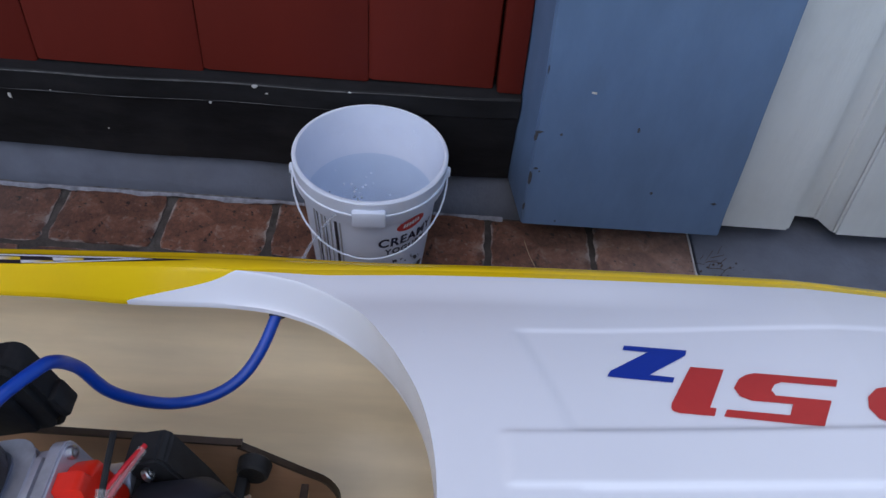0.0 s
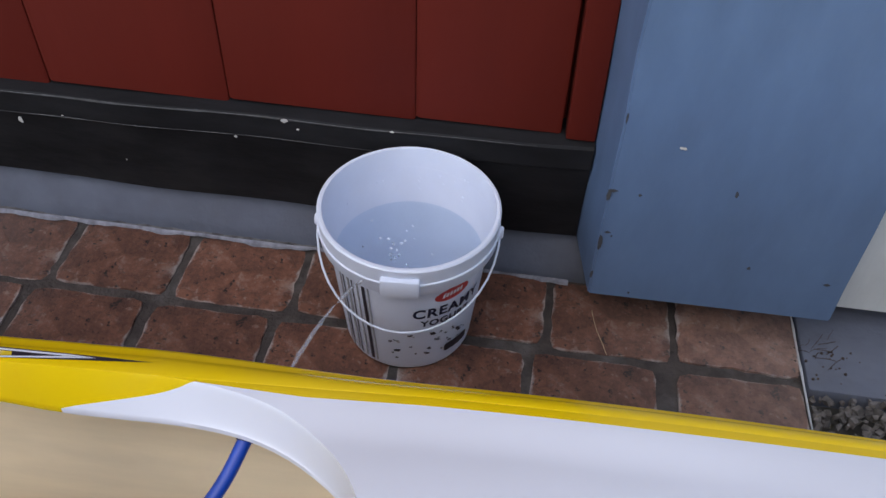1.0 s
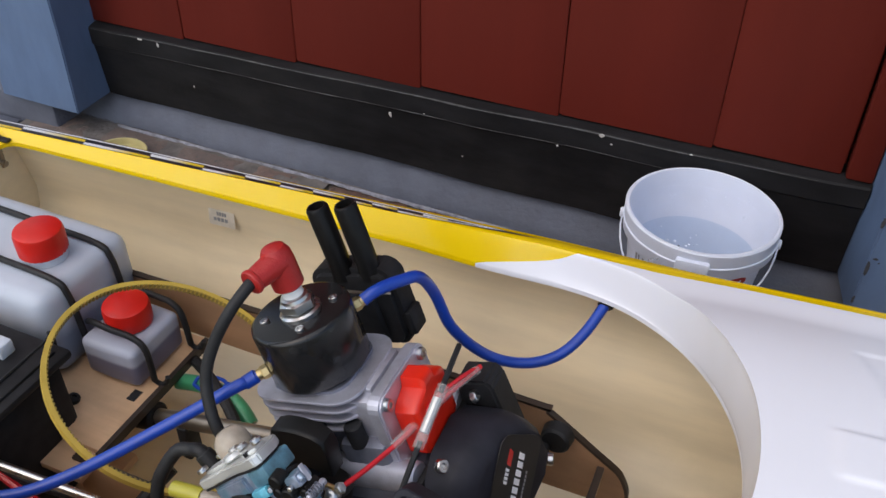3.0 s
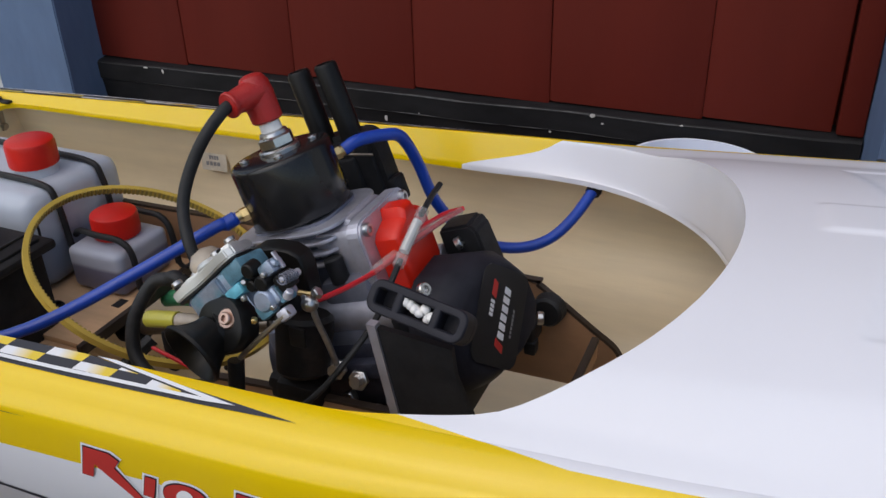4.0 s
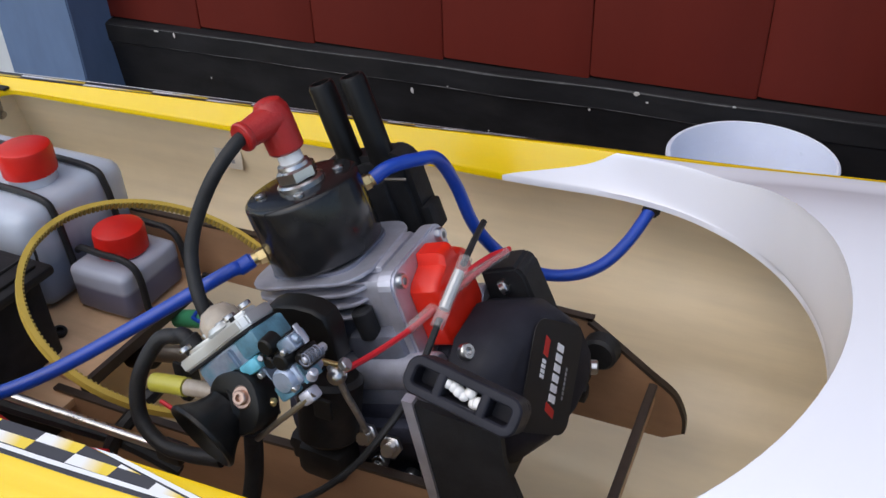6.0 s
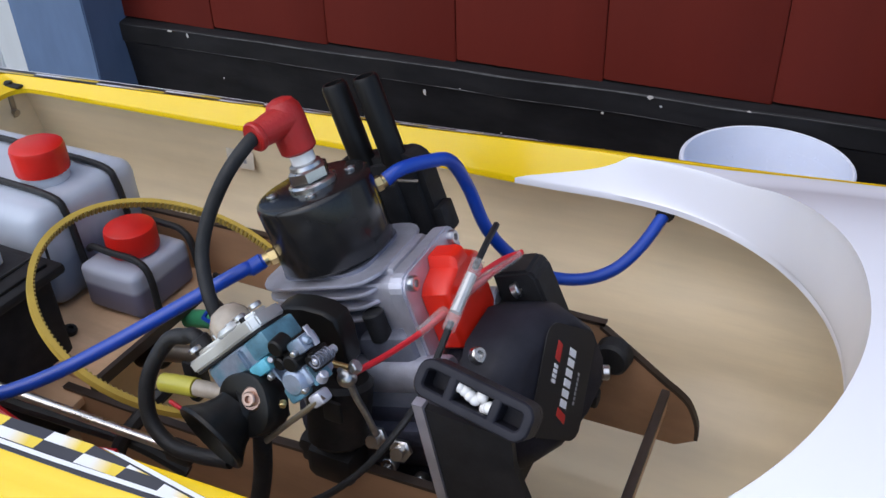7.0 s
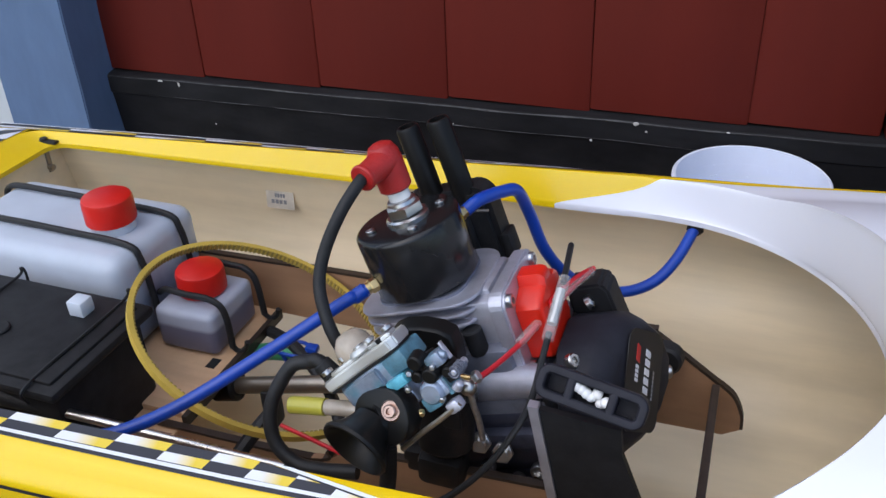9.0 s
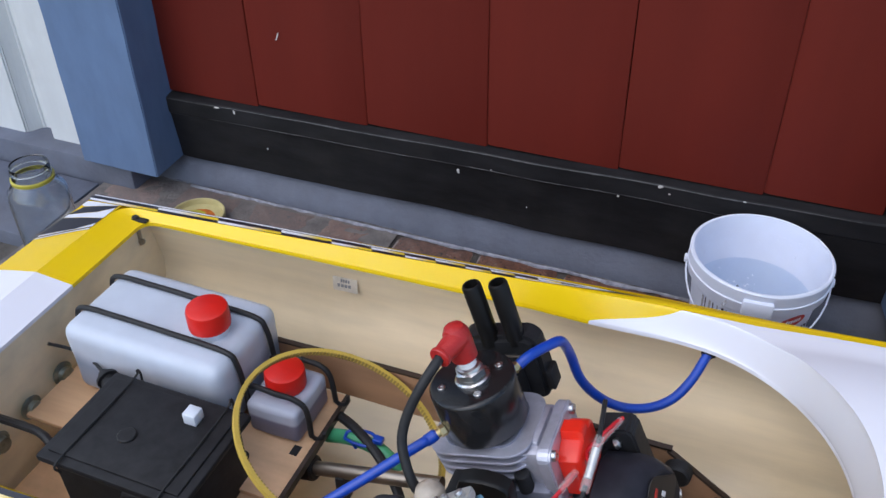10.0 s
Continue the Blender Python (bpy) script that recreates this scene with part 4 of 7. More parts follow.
part("coaming", coam, "hull", boat, "yellow flange round the hatch that turns white at the bow end", local=True, smooth=40)

# decks: bow deck round the opening's front, and the stern deck
deck = bmesh.new()
for sgn in (1, -1):
    prev = None
    stations = [-0.13 + (FRONT_X + 0.13) * math.sin(radians(3 * i)) ** (2 / SQ) for i in range(31)] + [0.0022 * i for i in range(0, 127)] + [0.28 + 0.0146 * i for i in range(1, 30)]
    for x in stations:
        v0 = HALF * max(0.0, 1 - (max(0.0, x + 0.13) / (FRONT_X + 0.13)) ** SQ) ** (1 / SQ) if x < FRONT_X else 0.0
        b = HALF * beam(x)
        row = []
        for k in range(101):
            v = v0 + (b - v0) * k / 100
            row.append(deck.verts.new((x + skew(x, sgn * v), sgn * v, deck_z(x, sgn * v))))
        if prev:
            for j in range(100):
                deck.faces.new((prev[j], prev[j + 1], row[j + 1], row[j]))
        prev = row
prev = None
for x in (-0.577, -0.5725, -0.568, -0.562, -0.556, -0.55, -0.545):
    row = [deck.verts.new((x, HALF * (k / 20 - 1), stern_z(x, HALF * (k / 20 - 1)))) for k in range(41)]
    if prev:
        for j in range(40):
            deck.faces.new((prev[j], prev[j + 1], row[j + 1], row[j]))
    prev = row
bmesh.ops.remove_doubles(deck, verts=deck.verts, dist=2e-5)
part("deck", deck, "hull", boat, "glossy white bow deck with pressed panels", local=True, smooth=60)

# inside of the hull: bare fibreglass
inner = bmesh.new()
rings = []
ix = [-0.524, -0.5235] + [-0.51 + 0.02 * i for i in range(0, 42)]
for x in ix:
    b, zc = min(1.0, beam(x)), lip_crest(min(x, 0.25)) + sheer(x) * smooth01((x + 0.02) / 0.1)
    lipz = zc - lip_drop(x) - 0.003
    prof = [(LIP + 0.0024, lipz), (0.1285, lipz - 0.005), (0.134, zc - 0.040), (0.137, zc - 0.055), (0.1345, zc - 0.070), (0.129, zc - 0.078), (0.118, 0.118), (0.106, 0.100), (0.085, 0.088), (0.045, 0.074), (0.0, 0.062)]
    rings.append([inner.verts.new((x, v * b, z)) for v, z in prof] + [inner.verts.new((x, -v * b, z)) for v, z in reversed(prof[:-1])])
for a, c in zip(rings, rings[1:]):
    for j in range(len(a) - 1):
        inner.faces.new((a[j], a[j + 1], c[j + 1], c[j]))
inner.faces.new(rings[0]), inner.faces.new(rings[-1])
for f in [f for f in inner.faces if len(f.verts) > 4 and f.calc_center_median().x > 0]:
    inner.faces.remove(f)
part("inner_shell", inner, "fibre", boat, "bare cream fibreglass inside of the hull", local=True, smooth=50)


# decals on the gunwale band
CREST_S = -0.19


def band_point(x, s, sgn, lift=0.0004):
    """s from the crest outwards over the gunwale band."""
    zc = crest_z(x) - 0.0008
    v, z = 0.1298 + 0.0154 * s, zc + 0.0009 - (s + 0.136) / 0.6036 * (0.0007 + 0.0024 * flatten(x))
    return Vector((x, sgn * (v + lift * 0.41), z + lift * 0.91))


def band_shape(outline, sgn, lift):
    """A flat decal given as (x, s) corners, laid on the band."""
    bm = bmesh.new()
    f = bm.faces.new([bm.verts.new((x, s * 0.015, 0)) for x, s in outline])
    bmesh.ops.triangulate(bm, faces=[f])
    for _ in range(6):
        far = [e for e in bm.edges if abs(e.verts[0].co.x - e.verts[1].co.x) > 0.012]
        if far:
            bmesh.ops.subdivide_edges(bm, edges=far, cuts=1)
    bmesh.ops.triangulate(bm, faces=bm.faces[:])
    for v in bm.verts:
        v.co = band_point(v.co.x, v.co.y / 0.015, sgn, lift)
    return bm


def keep_below(outline, cut):
    """Clips an outline to s >= cut(x)."""
    res = []
    for (xa, sa), (xb, sb) in zip(outline, outline[1:] + outline[:1]):
        da, db = sa - cut(xa), sb - cut(xb)
        if da >= 0:
            res.append((xa, sa))
        if (da > 0) != (db > 0) and abs(da - db) > 1e-9:
            k = da / (da - db)
            res.append((xa + (xb - xa) * k, sa + (sb - sa) * k))
    return res


def diagonal(x):
    return CREST_S + 0.455 * (x + 0.2215) / 0.054


# cells shorten towards the tip of the wedge
EDGES = [-0.576, -0.511, -0.456, -0.401, -0.359, -0.327, -0.301, -0.2775, -0.2555, -0.2365, -0.2195, -0.2025, -0.1865, -0.172]
ROWS = [CREST_S + 0.01, 0.035, 0.26]
for sgn in (1, -1):
    base = [(-0.577, CREST_S + 0.005), (-0.2215, CREST_S + 0.005), (-0.1285, 0.325), (-0.165, 0.40), (-0.215, 0.465), (-0.577, 0.485)]
    part("decal_backing", band_shape(base, sgn, 0.0003), "print_black", boat, "black wedge behind the chequered strip", local=True, smooth=0)
    for i, (x0, x1) in enumerate(zip(EDGES, EDGES[1:])):
        for row_ in range(2):
            s0, s1 = ROWS[row_], ROWS[row_ + 1]
            sl = 0.0017
            q = [(x0 - sl * row_, s0), (x1 - sl * row_, s0), (x1 - sl * (row_ + 1), s1), (x0 - sl * (row_ + 1), s1)]
            q = keep_below(q, diagonal)
            if len(q) < 3 or max(p[0] for p in q) - min(p[0] for p in q) < 0.002:
                continue
            dark_cell = (i + row_ + (sgn < 0)) % 2
            part("checker_cell", band_shape(q, sgn, 0.0005), "print_black" if dark_cell else "print_fade", boat, "", local=True, smooth=0)
    part("pinstripe", join(band_shape([(-0.577, 0.285), (-0.23, 0.285), (-0.167, 0.235), (-0.1525, 0.262), (-0.165, 0.315), (-0.23, 0.375), (-0.577, 0.385)], sgn, 0.0008),
                           band_shape([(-0.2165, CREST_S + 0.01), (-0.2075, CREST_S + 0.01), (-0.1525, 0.258), (-0.166, 0.236)], sgn, 0.0007)), "print_white", boat, "white pinstripe wedge", local=True, smooth=0)


def side_patch(outline, sgn, lift):
    """A decal on the upright hull side, corners as (x, z)."""
    bm = bmesh.new()
    f = bm.faces.new([bm.verts.new((x, sgn * (SIDE_V + lift), z)) for x, z in outline])
    bmesh.ops.triangulate(bm, faces=[f])
    return bm


def sheared(cx, cz, w, h, lean=0.28):
    return [(cx - w / 2 - lean * h / 2, cz - h / 2), (cx + w / 2 - lean * h / 2, cz - h / 2), (cx + w / 2 + lean * h / 2, cz + h / 2), (cx - w / 2 + lean * h / 2, cz + h / 2)]


def grown(outline, d):
    cx, cz = sum(p[0] for p in outline) / len(outline), sum(p[1] for p in outline) / len(outline)
    return [(x + (d if x > cx else -d), z + (d if z > cz else -d)) for x, z in outline]


def oval(cx, cz, rx, rz, n=20):
    return [(cx + rx * math.cos(2 * math.pi * k / n) + 0.25 * rz * math.sin(2 * math.pi * k / n), cz + rz * math.sin(2 * math.pi * k / n)) for k in range(n)]


# lettering on the sides becomes plain slanted red shapes with a dark edge
for sgn in (1, -1):
    shapes = [[(-0.2155, 0.1860), (-0.2105, 0.1860), (-0.2085, 0.1925), (-0.1895, 0.1790), (-0.1865, 0.1800), (-0.1995, 0.1935), (-0.1965, 0.1975), (-0.2005, 0.2000), (-0.2115, 0.2000)],
              sheared(-0.1850, 0.1895, 0.0045, 0.0095), oval(-0.1700, 0.1895, 0.0092, 0.0062), sheared(-0.1365, 0.1975, 0.0235, 0.0040), sheared(-0.1455, 0.1915, 0.0075, 0.0080), sheared(-0.1400, 0.1880, 0.0190, 0.0035), sheared(-0.1240, 0.1835, 0.0060, 0.0080),
              sheared(-0.1345, 0.1795, 0.0240, 0.0035), sheared(-0.1080, 0.1890, 0.0075, 0.0220)]
    for sh_ in [[(x + 0.003, z) for x, z in q] for q in shapes]:
        outer = part("side_emblem", side_patch(grown(sh_, 0.0012), sgn, 0.0003), "print_white", boat, "white edge of a red slanted shape", local=True, smooth=0)
        rim = part("emblem_edge", side_patch(grown(sh_, 0.0004), sgn, 0.0005), "print_black", outer, "dark outline", local=True, smooth=0)
        part("emblem_fill", side_patch(sh_, sgn, 0.0007), "print_red", outer, "red slanted shape", local=True, smooth=0)
        if len(sh_) == 20:
            part("emblem_hole", side_patch(oval(-0.1670, 0.1895, 0.0036, 0.0040), sgn, 0.0009), "print_white", outer, "white oval middle", local=True, smooth=0)
    part("chine_line", side_patch([(-0.57, 0.1655), (-0.20, 0.1640), (-0.20, 0.1653), (-0.57, 0.1668)], sgn, 0.0004), "print_black", boat, "thin black line along the chine", local=True, smooth=0)
    part("side_stripe", side_patch([(-0.57, 0.1885), (-0.30, 0.2010), (-0.2330, 0.2058), (-0.30, 0.2028), (-0.57, 0.1915)], sgn, 0.0004), "print_black", boat, "black stripe that tapers to a point", local=True, smooth=0)


def stern_patch(pts, sgn, lift):
    bm = bmesh.new()
    f = bm.faces.new([bm.verts.new((x, sgn * v, 0)) for x, v in pts])
    bmesh.ops.triangulate(bm, faces=[f])
    bmesh.ops.subdivide_edges(bm, edges=bm.edges[:], cuts=3, use_grid_fill=True)
    for q in bm.verts:
        q.co.z = stern_z(q.co.x, q.co.y) + lift
    return bm


for sgn in (1, -1):
    bl = ([(-0.5765, 0.1030), (-0.5725, 0.1165), (-0.5465, 0.1255), (-0.5465, 0.1225), (-0.557, 0.112)], [(-0.5765, 0.0710), (-0.5765, 0.0970), (-0.5460, 0.1055), (-0.5460, 0.0985), (-0.556, 0.0860)], [(-0.5765, 0.0665), (-0.5765, 0.0680), (-0.5460, 0.0925), (-0.5460, 0.0910)])
    wh = ([(-0.5765, 0.0975), (-0.5765, 0.1025), (-0.5570, 0.1115), (-0.5465, 0.1220), (-0.5460, 0.1062)], [(-0.5765, 0.0684), (-0.5765, 0.0706), (-0.5560, 0.0856), (-0.5460, 0.0980), (-0.5460, 0.0930)], [(-0.5765, 0.0645), (-0.5765, 0.0660), (-0.5460, 0.0905), (-0.5460, 0.0890)], [(-0.5765, 0.1185), (-0.5765, 0.1255), (-0.5465, 0.1262), (-0.5465, 0.1258), (-0.5725, 0.1170)])
    for q in bl:
        part("stern_stripe", stern_patch(q, sgn, 0.0006), "print_black", boat, "black slanted stern stripe", local=True, smooth=0)
    for q in wh:
        part("stern_stripe", stern_patch(q, sgn, 0.0006), "print_white", boat, "white slanted stern stripe", local=True, smooth=0)

# deck numerals and letter, read from the far side of the boat
def on_deck(shape, mname, label):
    """A flat outline (along the boat, across it) laid on the bow deck."""
    bm = bmesh.new()
    f = bm.faces.new([bm.verts.new((x, v, 0.245)) for x, v in shape])
    bmesh.ops.triangulate(bm, faces=[f])
    bmesh.ops.subdivide_edges(bm, edges=bm.edges[:], cuts=3, use_grid_fill=True)
    for q in bm.verts:
        q.co.z = deck_z(q.co.x, q.co.y) + 0.0006
    return part("deck_decal", bm, mname, boat, label, local=True, smooth=0)


on_deck([(0.0812, 0.0627), (0.1081, 0.0583), (0.1067, 0.0549), (0.0885, 0.0432), (0.0988, 0.0413), (0.0974, 0.0383), (0.0700, 0.0425), (0.0718, 0.0458), (0.0906, 0.0577), (0.0798, 0.0596)], "print_blue", "dark blue letter Z")
on_deck([(0.1071, 0.0476), (0.1210, 0.0454), (0.1098, 0.0242), (0.1124, 0.0237), (0.1106, 0.0197), (0.0962, 0.0216), (0.0943, 0.0226), (0.0937, 0.0243), (0.0946, 0.0270)], "print_red", "red numeral one")
on_deck([(0.1336, 0.0429), (0.1671, 0.0379), (0.1652, 0.0341), (0.1432, 0.0373), (0.1400, 0.0361), (0.1377, 0.0331), (0.1385, 0.0300), (0.1607, 0.0266), (0.1534, 0.0135), (0.1144, 0.0194), (0.1165, 0.0230), (0.1415, 0.0195), (0.1444, 0.0252), (0.1280, 0.0274), (0.1237, 0.0299), (0.1224, 0.0347), (0.1260, 0.0398), (0.1295, 0.0420)], "print_red", "red numeral five")
on_deck([(0.1890, 0.0345), (0.2120, 0.0330), (0.2020, 0.0105), (0.1830, 0.0140), (0.1768, 0.0170), (0.1745, 0.0226), (0.1764, 0.0284), (0.1815, 0.0328)], "print_red", "red rounded mark")

# hatch latch on the stern corners
for sgn in (1, -1):
    cx, cv = -0.524, sgn * 0.1195
    cz = crest_z(cx) - 0.0055
    lt = join(box(cx - 0.006, cv - 0.0025, cz, cx + 0.008, cv + 0.0025, cz + 0.0022, 0.0008), rod((cx - 0.003, cv, cz), (cx - 0.003, cv, cz + 0.0036), 0.0028, n=12, bevel=0.0005))
    la_ = part("latch", lt, "rubber", boat, "small dark metal hatch catch", local=True)
    part("catch_plate", join(box(cx - 0.0045, cv - sgn * 0.0042 - 0.0018, cz - 0.020, cx + 0.0015, cv - sgn * 0.0042 + 0.0018, cz - 0.001, 0.0006), rod((cx + 0.0005, cv - sgn * 0.005, cz - 0.016), (cx + 0.004, cv - sgn * 0.005, cz - 0.016), 0.0022, n=12)), "worn_steel", la_, "dull steel catch plate below the flange", local=True)
# printed sticker on the inside of the hull
SW = axes((-0.3535, 0.1322, 0.1755), (1, 0, 0.02), (0, 0.10, 1))
SW = SW @ Matrix.Diagonal((0.8, 0.85, 1.0, 1.0))
stick = part("sticker", prism(rounded(0.0255, 0.0155, 0.001), 0.0004, SW), "sticker", boat, "small greyish printed sticker", local=True)
for r_, (a0, a1) in enumerate(((-0.0045, 0.0055), (-0.0080, 0.0070))):
    for k in range(4):
        w_ = (a1 - a0) / 4
        part("print", prism([(a0 + k * w_, 0.0018 - 0.0052 * r_), (a0 + (k + 0.7) * w_, 0.0018 - 0.0052 * r_), (a0 + (k + 0.7) * w_, 0.0050 - 0.0052 * r_), (a0 + k * w_, 0.0050 - 0.0052 * r_)], 0.0003, SW @ Matrix.Translation((0, 0, 0.0004))), "print_grey", stick, "illegible dark print as bars", local=True)


# ---------- plywood fittings in the hull ----------
def rail(name, y, pts, label):
    """An upright plywood plate in the x, z plane with a dark sealed edge."""
    t = thing(name, (-0.22, y, 0.1), label, "engine rail", "plywood engine rails")
    face = prism([(x, z) for x, z in pts], 0.0032, Matrix(((1, 0, 0, 0), (0, 0, -1, y + 0.0016), (0, 1, 0, 0), (0, 0, 0, 1))))
    plate = part("plate", face, "ply_dark", t)
    edge = [Vector((x, y, z + 0.0003)) for x, z in pts if z > 0.1205 and abs(z - 0.141) > 1e-4]
    cap = sweep(curve_points(edge, 4), [(-0.0019, -0.0008), (0.0019, -0.0008), (0.0019, 0.0008), (-0.0019, 0.0008)])
    part("edge_seal", cap, "ply_edge", plate, "dark varnished plywood edge")
    return t


RAIL = [(-0.50, 0.075), (-0.50, 0.176), (-0.38, 0.178), (-0.25, 0.181), (-0.110, 0.1805), (-0.101, 0.1785), (-0.068, 0.1555), (-0.064, 0.153), (-0.057, 0.147), (-0.052, 0.136), (-0.051, 0.127), (-0.062, 0.08)]
rail("engine_rail", 0.2685, [(-0.2050, 0.075), (-0.2200, 0.1410), (-0.50, 0.1410)] + [(x, z - (0.003 if z > 0.1 else 0)) for x, z in RAIL[1:-1]] + [(-0.060, 0.1180), (-0.160, 0.1150), (-0.175, 0.075)], "upright varnished plywood engine rail with a dark edge")
rail("engine_rail", 0.158, [(-0.330, 0.075), (-0.330, 0.146), (-0.250, 0.148), (-0.232, 0.152), (-0.222, 0.160)] + [(x, z - (0.012 if z > 0.1 else 0)) for x, z in RAIL[4:]], "upright varnished plywood engine rail with a dark edge")
cr = thing("cross_plate", (-0.066, 0.22, 0.08), "thin dark-edged plywood cross plate between the rails", "cross plate")
part("plate", box(-0.0685, 0.150, 0.1440, -0.0655, 0.2600, 0.1535), "ply", cr)
part("edge_seal", box(-0.069, 0.150, 0.1535, -0.065, 0.2602, 0.1565, 0.0008), "ply_edge", cr, "dark varnished plywood edge")
tray = thing("tank_tray", (-0.4, 0.23, 0.145), "light plywood tray under the fuel tanks", "tray")
tb = box(-0.515, 0.165, 0.1445, -0.317, 0.2605, 0.148, 0.0004)
part("board", tb, "ply", tray)
part("front_edge", box(-0.3185, 0.162, 0.143, -0.3155, 0.2602, 0.1492), "ply_edge", tray, "dark sealed front edge")
# the board is not cut: a black plate paints the slot's shade
part("slot", box(-0.3300, 0.2005, 0.1478, -0.3245, 0.2085, 0.1484), "rubber", tray, "small black plate standing for a shaded slot")
part("board_wing", box(-0.36, 0.148, 0.14, -0.318, 0.167, 0.1445, 0.0004), "ply", tray)
solo("side_board", box(-0.5, 0.118, 0.1, -0.12, 0.152, 0.104, 0.0006), "ply", "varnished plywood side board along the near hull side", "board")


# ---------- the engine ----------
# its own axes: crankshaft nose up by 19 degrees, origin under the cylinder head
ENG = Matrix.Translation((-0.1975, 0.206, 0.2295)) @ Euler((0, radians(-19), 0)).to_matrix().to_4x4()
eng = new("petrol_engine")
eng.matrix_world = ENG
WORLD[eng] = ENG.copy()
tagged(eng, "small black and silver water-cooled two-stroke engine bolted into the boat", "engine")


def at_z(x=0.0, y=0.0, z=0.0):
    return Matrix.Translation((x, y, z))


def facing_x(x, y, z):
    """Outlines in (y, z) thickened along the crankshaft."""
    return Matrix(((0, 0, 1, x), (1, 0, 0, y), (0, 1, 0, z), (0, 0, 0, 1)))


def epart(name, bm, material, parent, label=""):
    return part(name, bm, material, parent, label, local=True)


head = epart("water_jacket_head", lathe([(0.0225, 0), (0.0236, 0.0010), (0.0240, 0.0018), (0.0240, 0.0284), (0.0237, 0.0296), (0.0228, 0.0304), (0.0218, 0.0308), (0.0, 0.0310)], 56), "black_gloss", eng, "glossy black cylinder head")
for a in (35, 125, 215, 305):
    epart("head_screw", screw((0.0165 * math.cos(radians(a)), 0.0165 * math.sin(radians(a)), 0.0310), (0, 0, 1), 0.0022, 0.0012), "steel", head)
PX, PY = 0.002, -0.001
plug = epart("spark_plug", join(lathe([(0.0098, 0.0308), (0.0098, 0.0328), (0.0088, 0.0335)], 24, at_z(PX, PY)), nut((PX, PY, 0.0335), (0, 0, 1), 0.0085, 0.0055), lathe([(0.0068, 0.039), (0.0064, 0.0405), (0.005, 0.0412)], 20, at_z(PX, PY))), "steel", eng, "bright steel spark plug hexagon")
epart("insulator", lathe([(0.005, 0.041), (0.0047, 0.0485), (0.004, 0.0492)], 20, at_z(PX, PY)), "ceramic", plug, "white ceramic insulator")
ARM = ENG.inverted() @ Vector((-0.2185, 0.1885, 0.2845))
boot = join(lathe([(0.0062, 0.0455), (0.0072, 0.0465), (0.0074, 0.0585), (0.0070, 0.0630), (0.0052, 0.0662), (0.003, 0.0672), (0.0, 0.0675)], 24, at_z(PX, PY)),
            rod((PX + 0.001, PY, 0.0595), ARM, 0.0066, 0.0050, 20, 0.0006), lathe([(0.0054, 0), (0.0059, 0.0006), (0.0059, 0.002), (0.0054, 0.0026)], 20, aim(ARM, (PX, PY, 0.0595))))
epart("plug_boot", boot, "red_rubber", eng, "red rubber spark plug elbow")
part("ignition_lead", tube([ENG @ (ARM + (Vector((PX, PY, 0.0595)) - ARM) * 0.3), (-0.2190, 0.1860, 0.2835), (-0.2235, 0.1760, 0.2740), (-0.2280, 0.1680, 0.2600), (-0.2285, 0.1615, 0.2480), (-0.2240, 0.1555, 0.2380), (-0.2190, 0.1520, 0.2300), (-0.2150, 0.1520, 0.2220)], 0.0027, 14), "rubber", eng, "thick black ignition lead")

# cooling fins, barrel and exhaust port
for i in range(4):
    epart("cooling_fin", prism(rounded(0.060 - 0.0015 * i, 0.050, 0.013), 0.0016, at_z(0.0, 0.0, -0.0035 - 0.0052 * i), 0.0004), "alu", eng, "cast aluminium fin")
epart("cylinder_barrel", prism(rounded(0.043, 0.038, 0.010), 0.044, at_z(0, 0, -0.0445)), "alu_dark", eng, "dull aluminium barrel between the fins")
epart("port_block", join(box(0.012, -0.019, -0.044, 0.0355, 0.021, -0.005, 0.004), box(0.020, -0.013, -0.008, 0.033, 0.016, -0.0025, 0.002)), "alu", eng, "cast aluminium exhaust port block")
fl = epart("exhaust_flange", prism(rounded(0.047, 0.045, 0.007), 0.0075, facing_x(0.0340, 0.001, -0.0250), 0.001), "alu", eng, "silver exhaust flange plate")
for y, z in ((0.0185, -0.0075), (-0.0165, -0.0075), (0.0185, -0.0420), (-0.0165, -0.0420)):
    epart("flange_screw", screw((0.0414, y, z), (1, 0, 0), 0.0031, 0.0026), "steel", fl)
def puff(outline, layers, m):
    """A moulded block: one outline drawn in step by step as it rises."""
    bm = bmesh.new()
    cx, cy = sum(p[0] for p in outline) / len(outline), sum(p[1] for p in outline) / len(outline)
    rings_ = [[bm.verts.new((cx + (x - cx) * k, cy + (y - cy) * k, h)) for x, y in outline] for k, h in layers]
    for a_, b_ in zip(rings_, rings_[1:]):
        for q in range(len(a_)):
            bm.faces.new((a_[q], a_[(q + 1) % len(a_)], b_[(q + 1) % len(a_)], b_[q]))
    bm.faces.new(rings_[0]), bm.faces.new(rings_[-1])
    bm.transform(m)
    return bm


BLANK = [(-0.0122, -0.0405), (0.0150, -0.0405), (0.0175, -0.0380), (0.0175, -0.0135), (0.0125, -0.0100), (0.0085, -0.0095), (0.0075, -0.0050), (-0.0010, -0.0050), (-0.0025, -0.0095), (-0.0110, -0.0125), (-0.0135, -0.0150), (-0.0135, -0.0390)]
epart("exhaust_blank", puff(BLANK, [(1.0, 0), (1.0, 0.0085), (0.985, 0.0098), (0.93, 0.0112), (0.84, 0.0120)], facing_x(0.0417, 0.0, 0.0)), "red_gasket", eng, "bright red plastic exhaust cover")

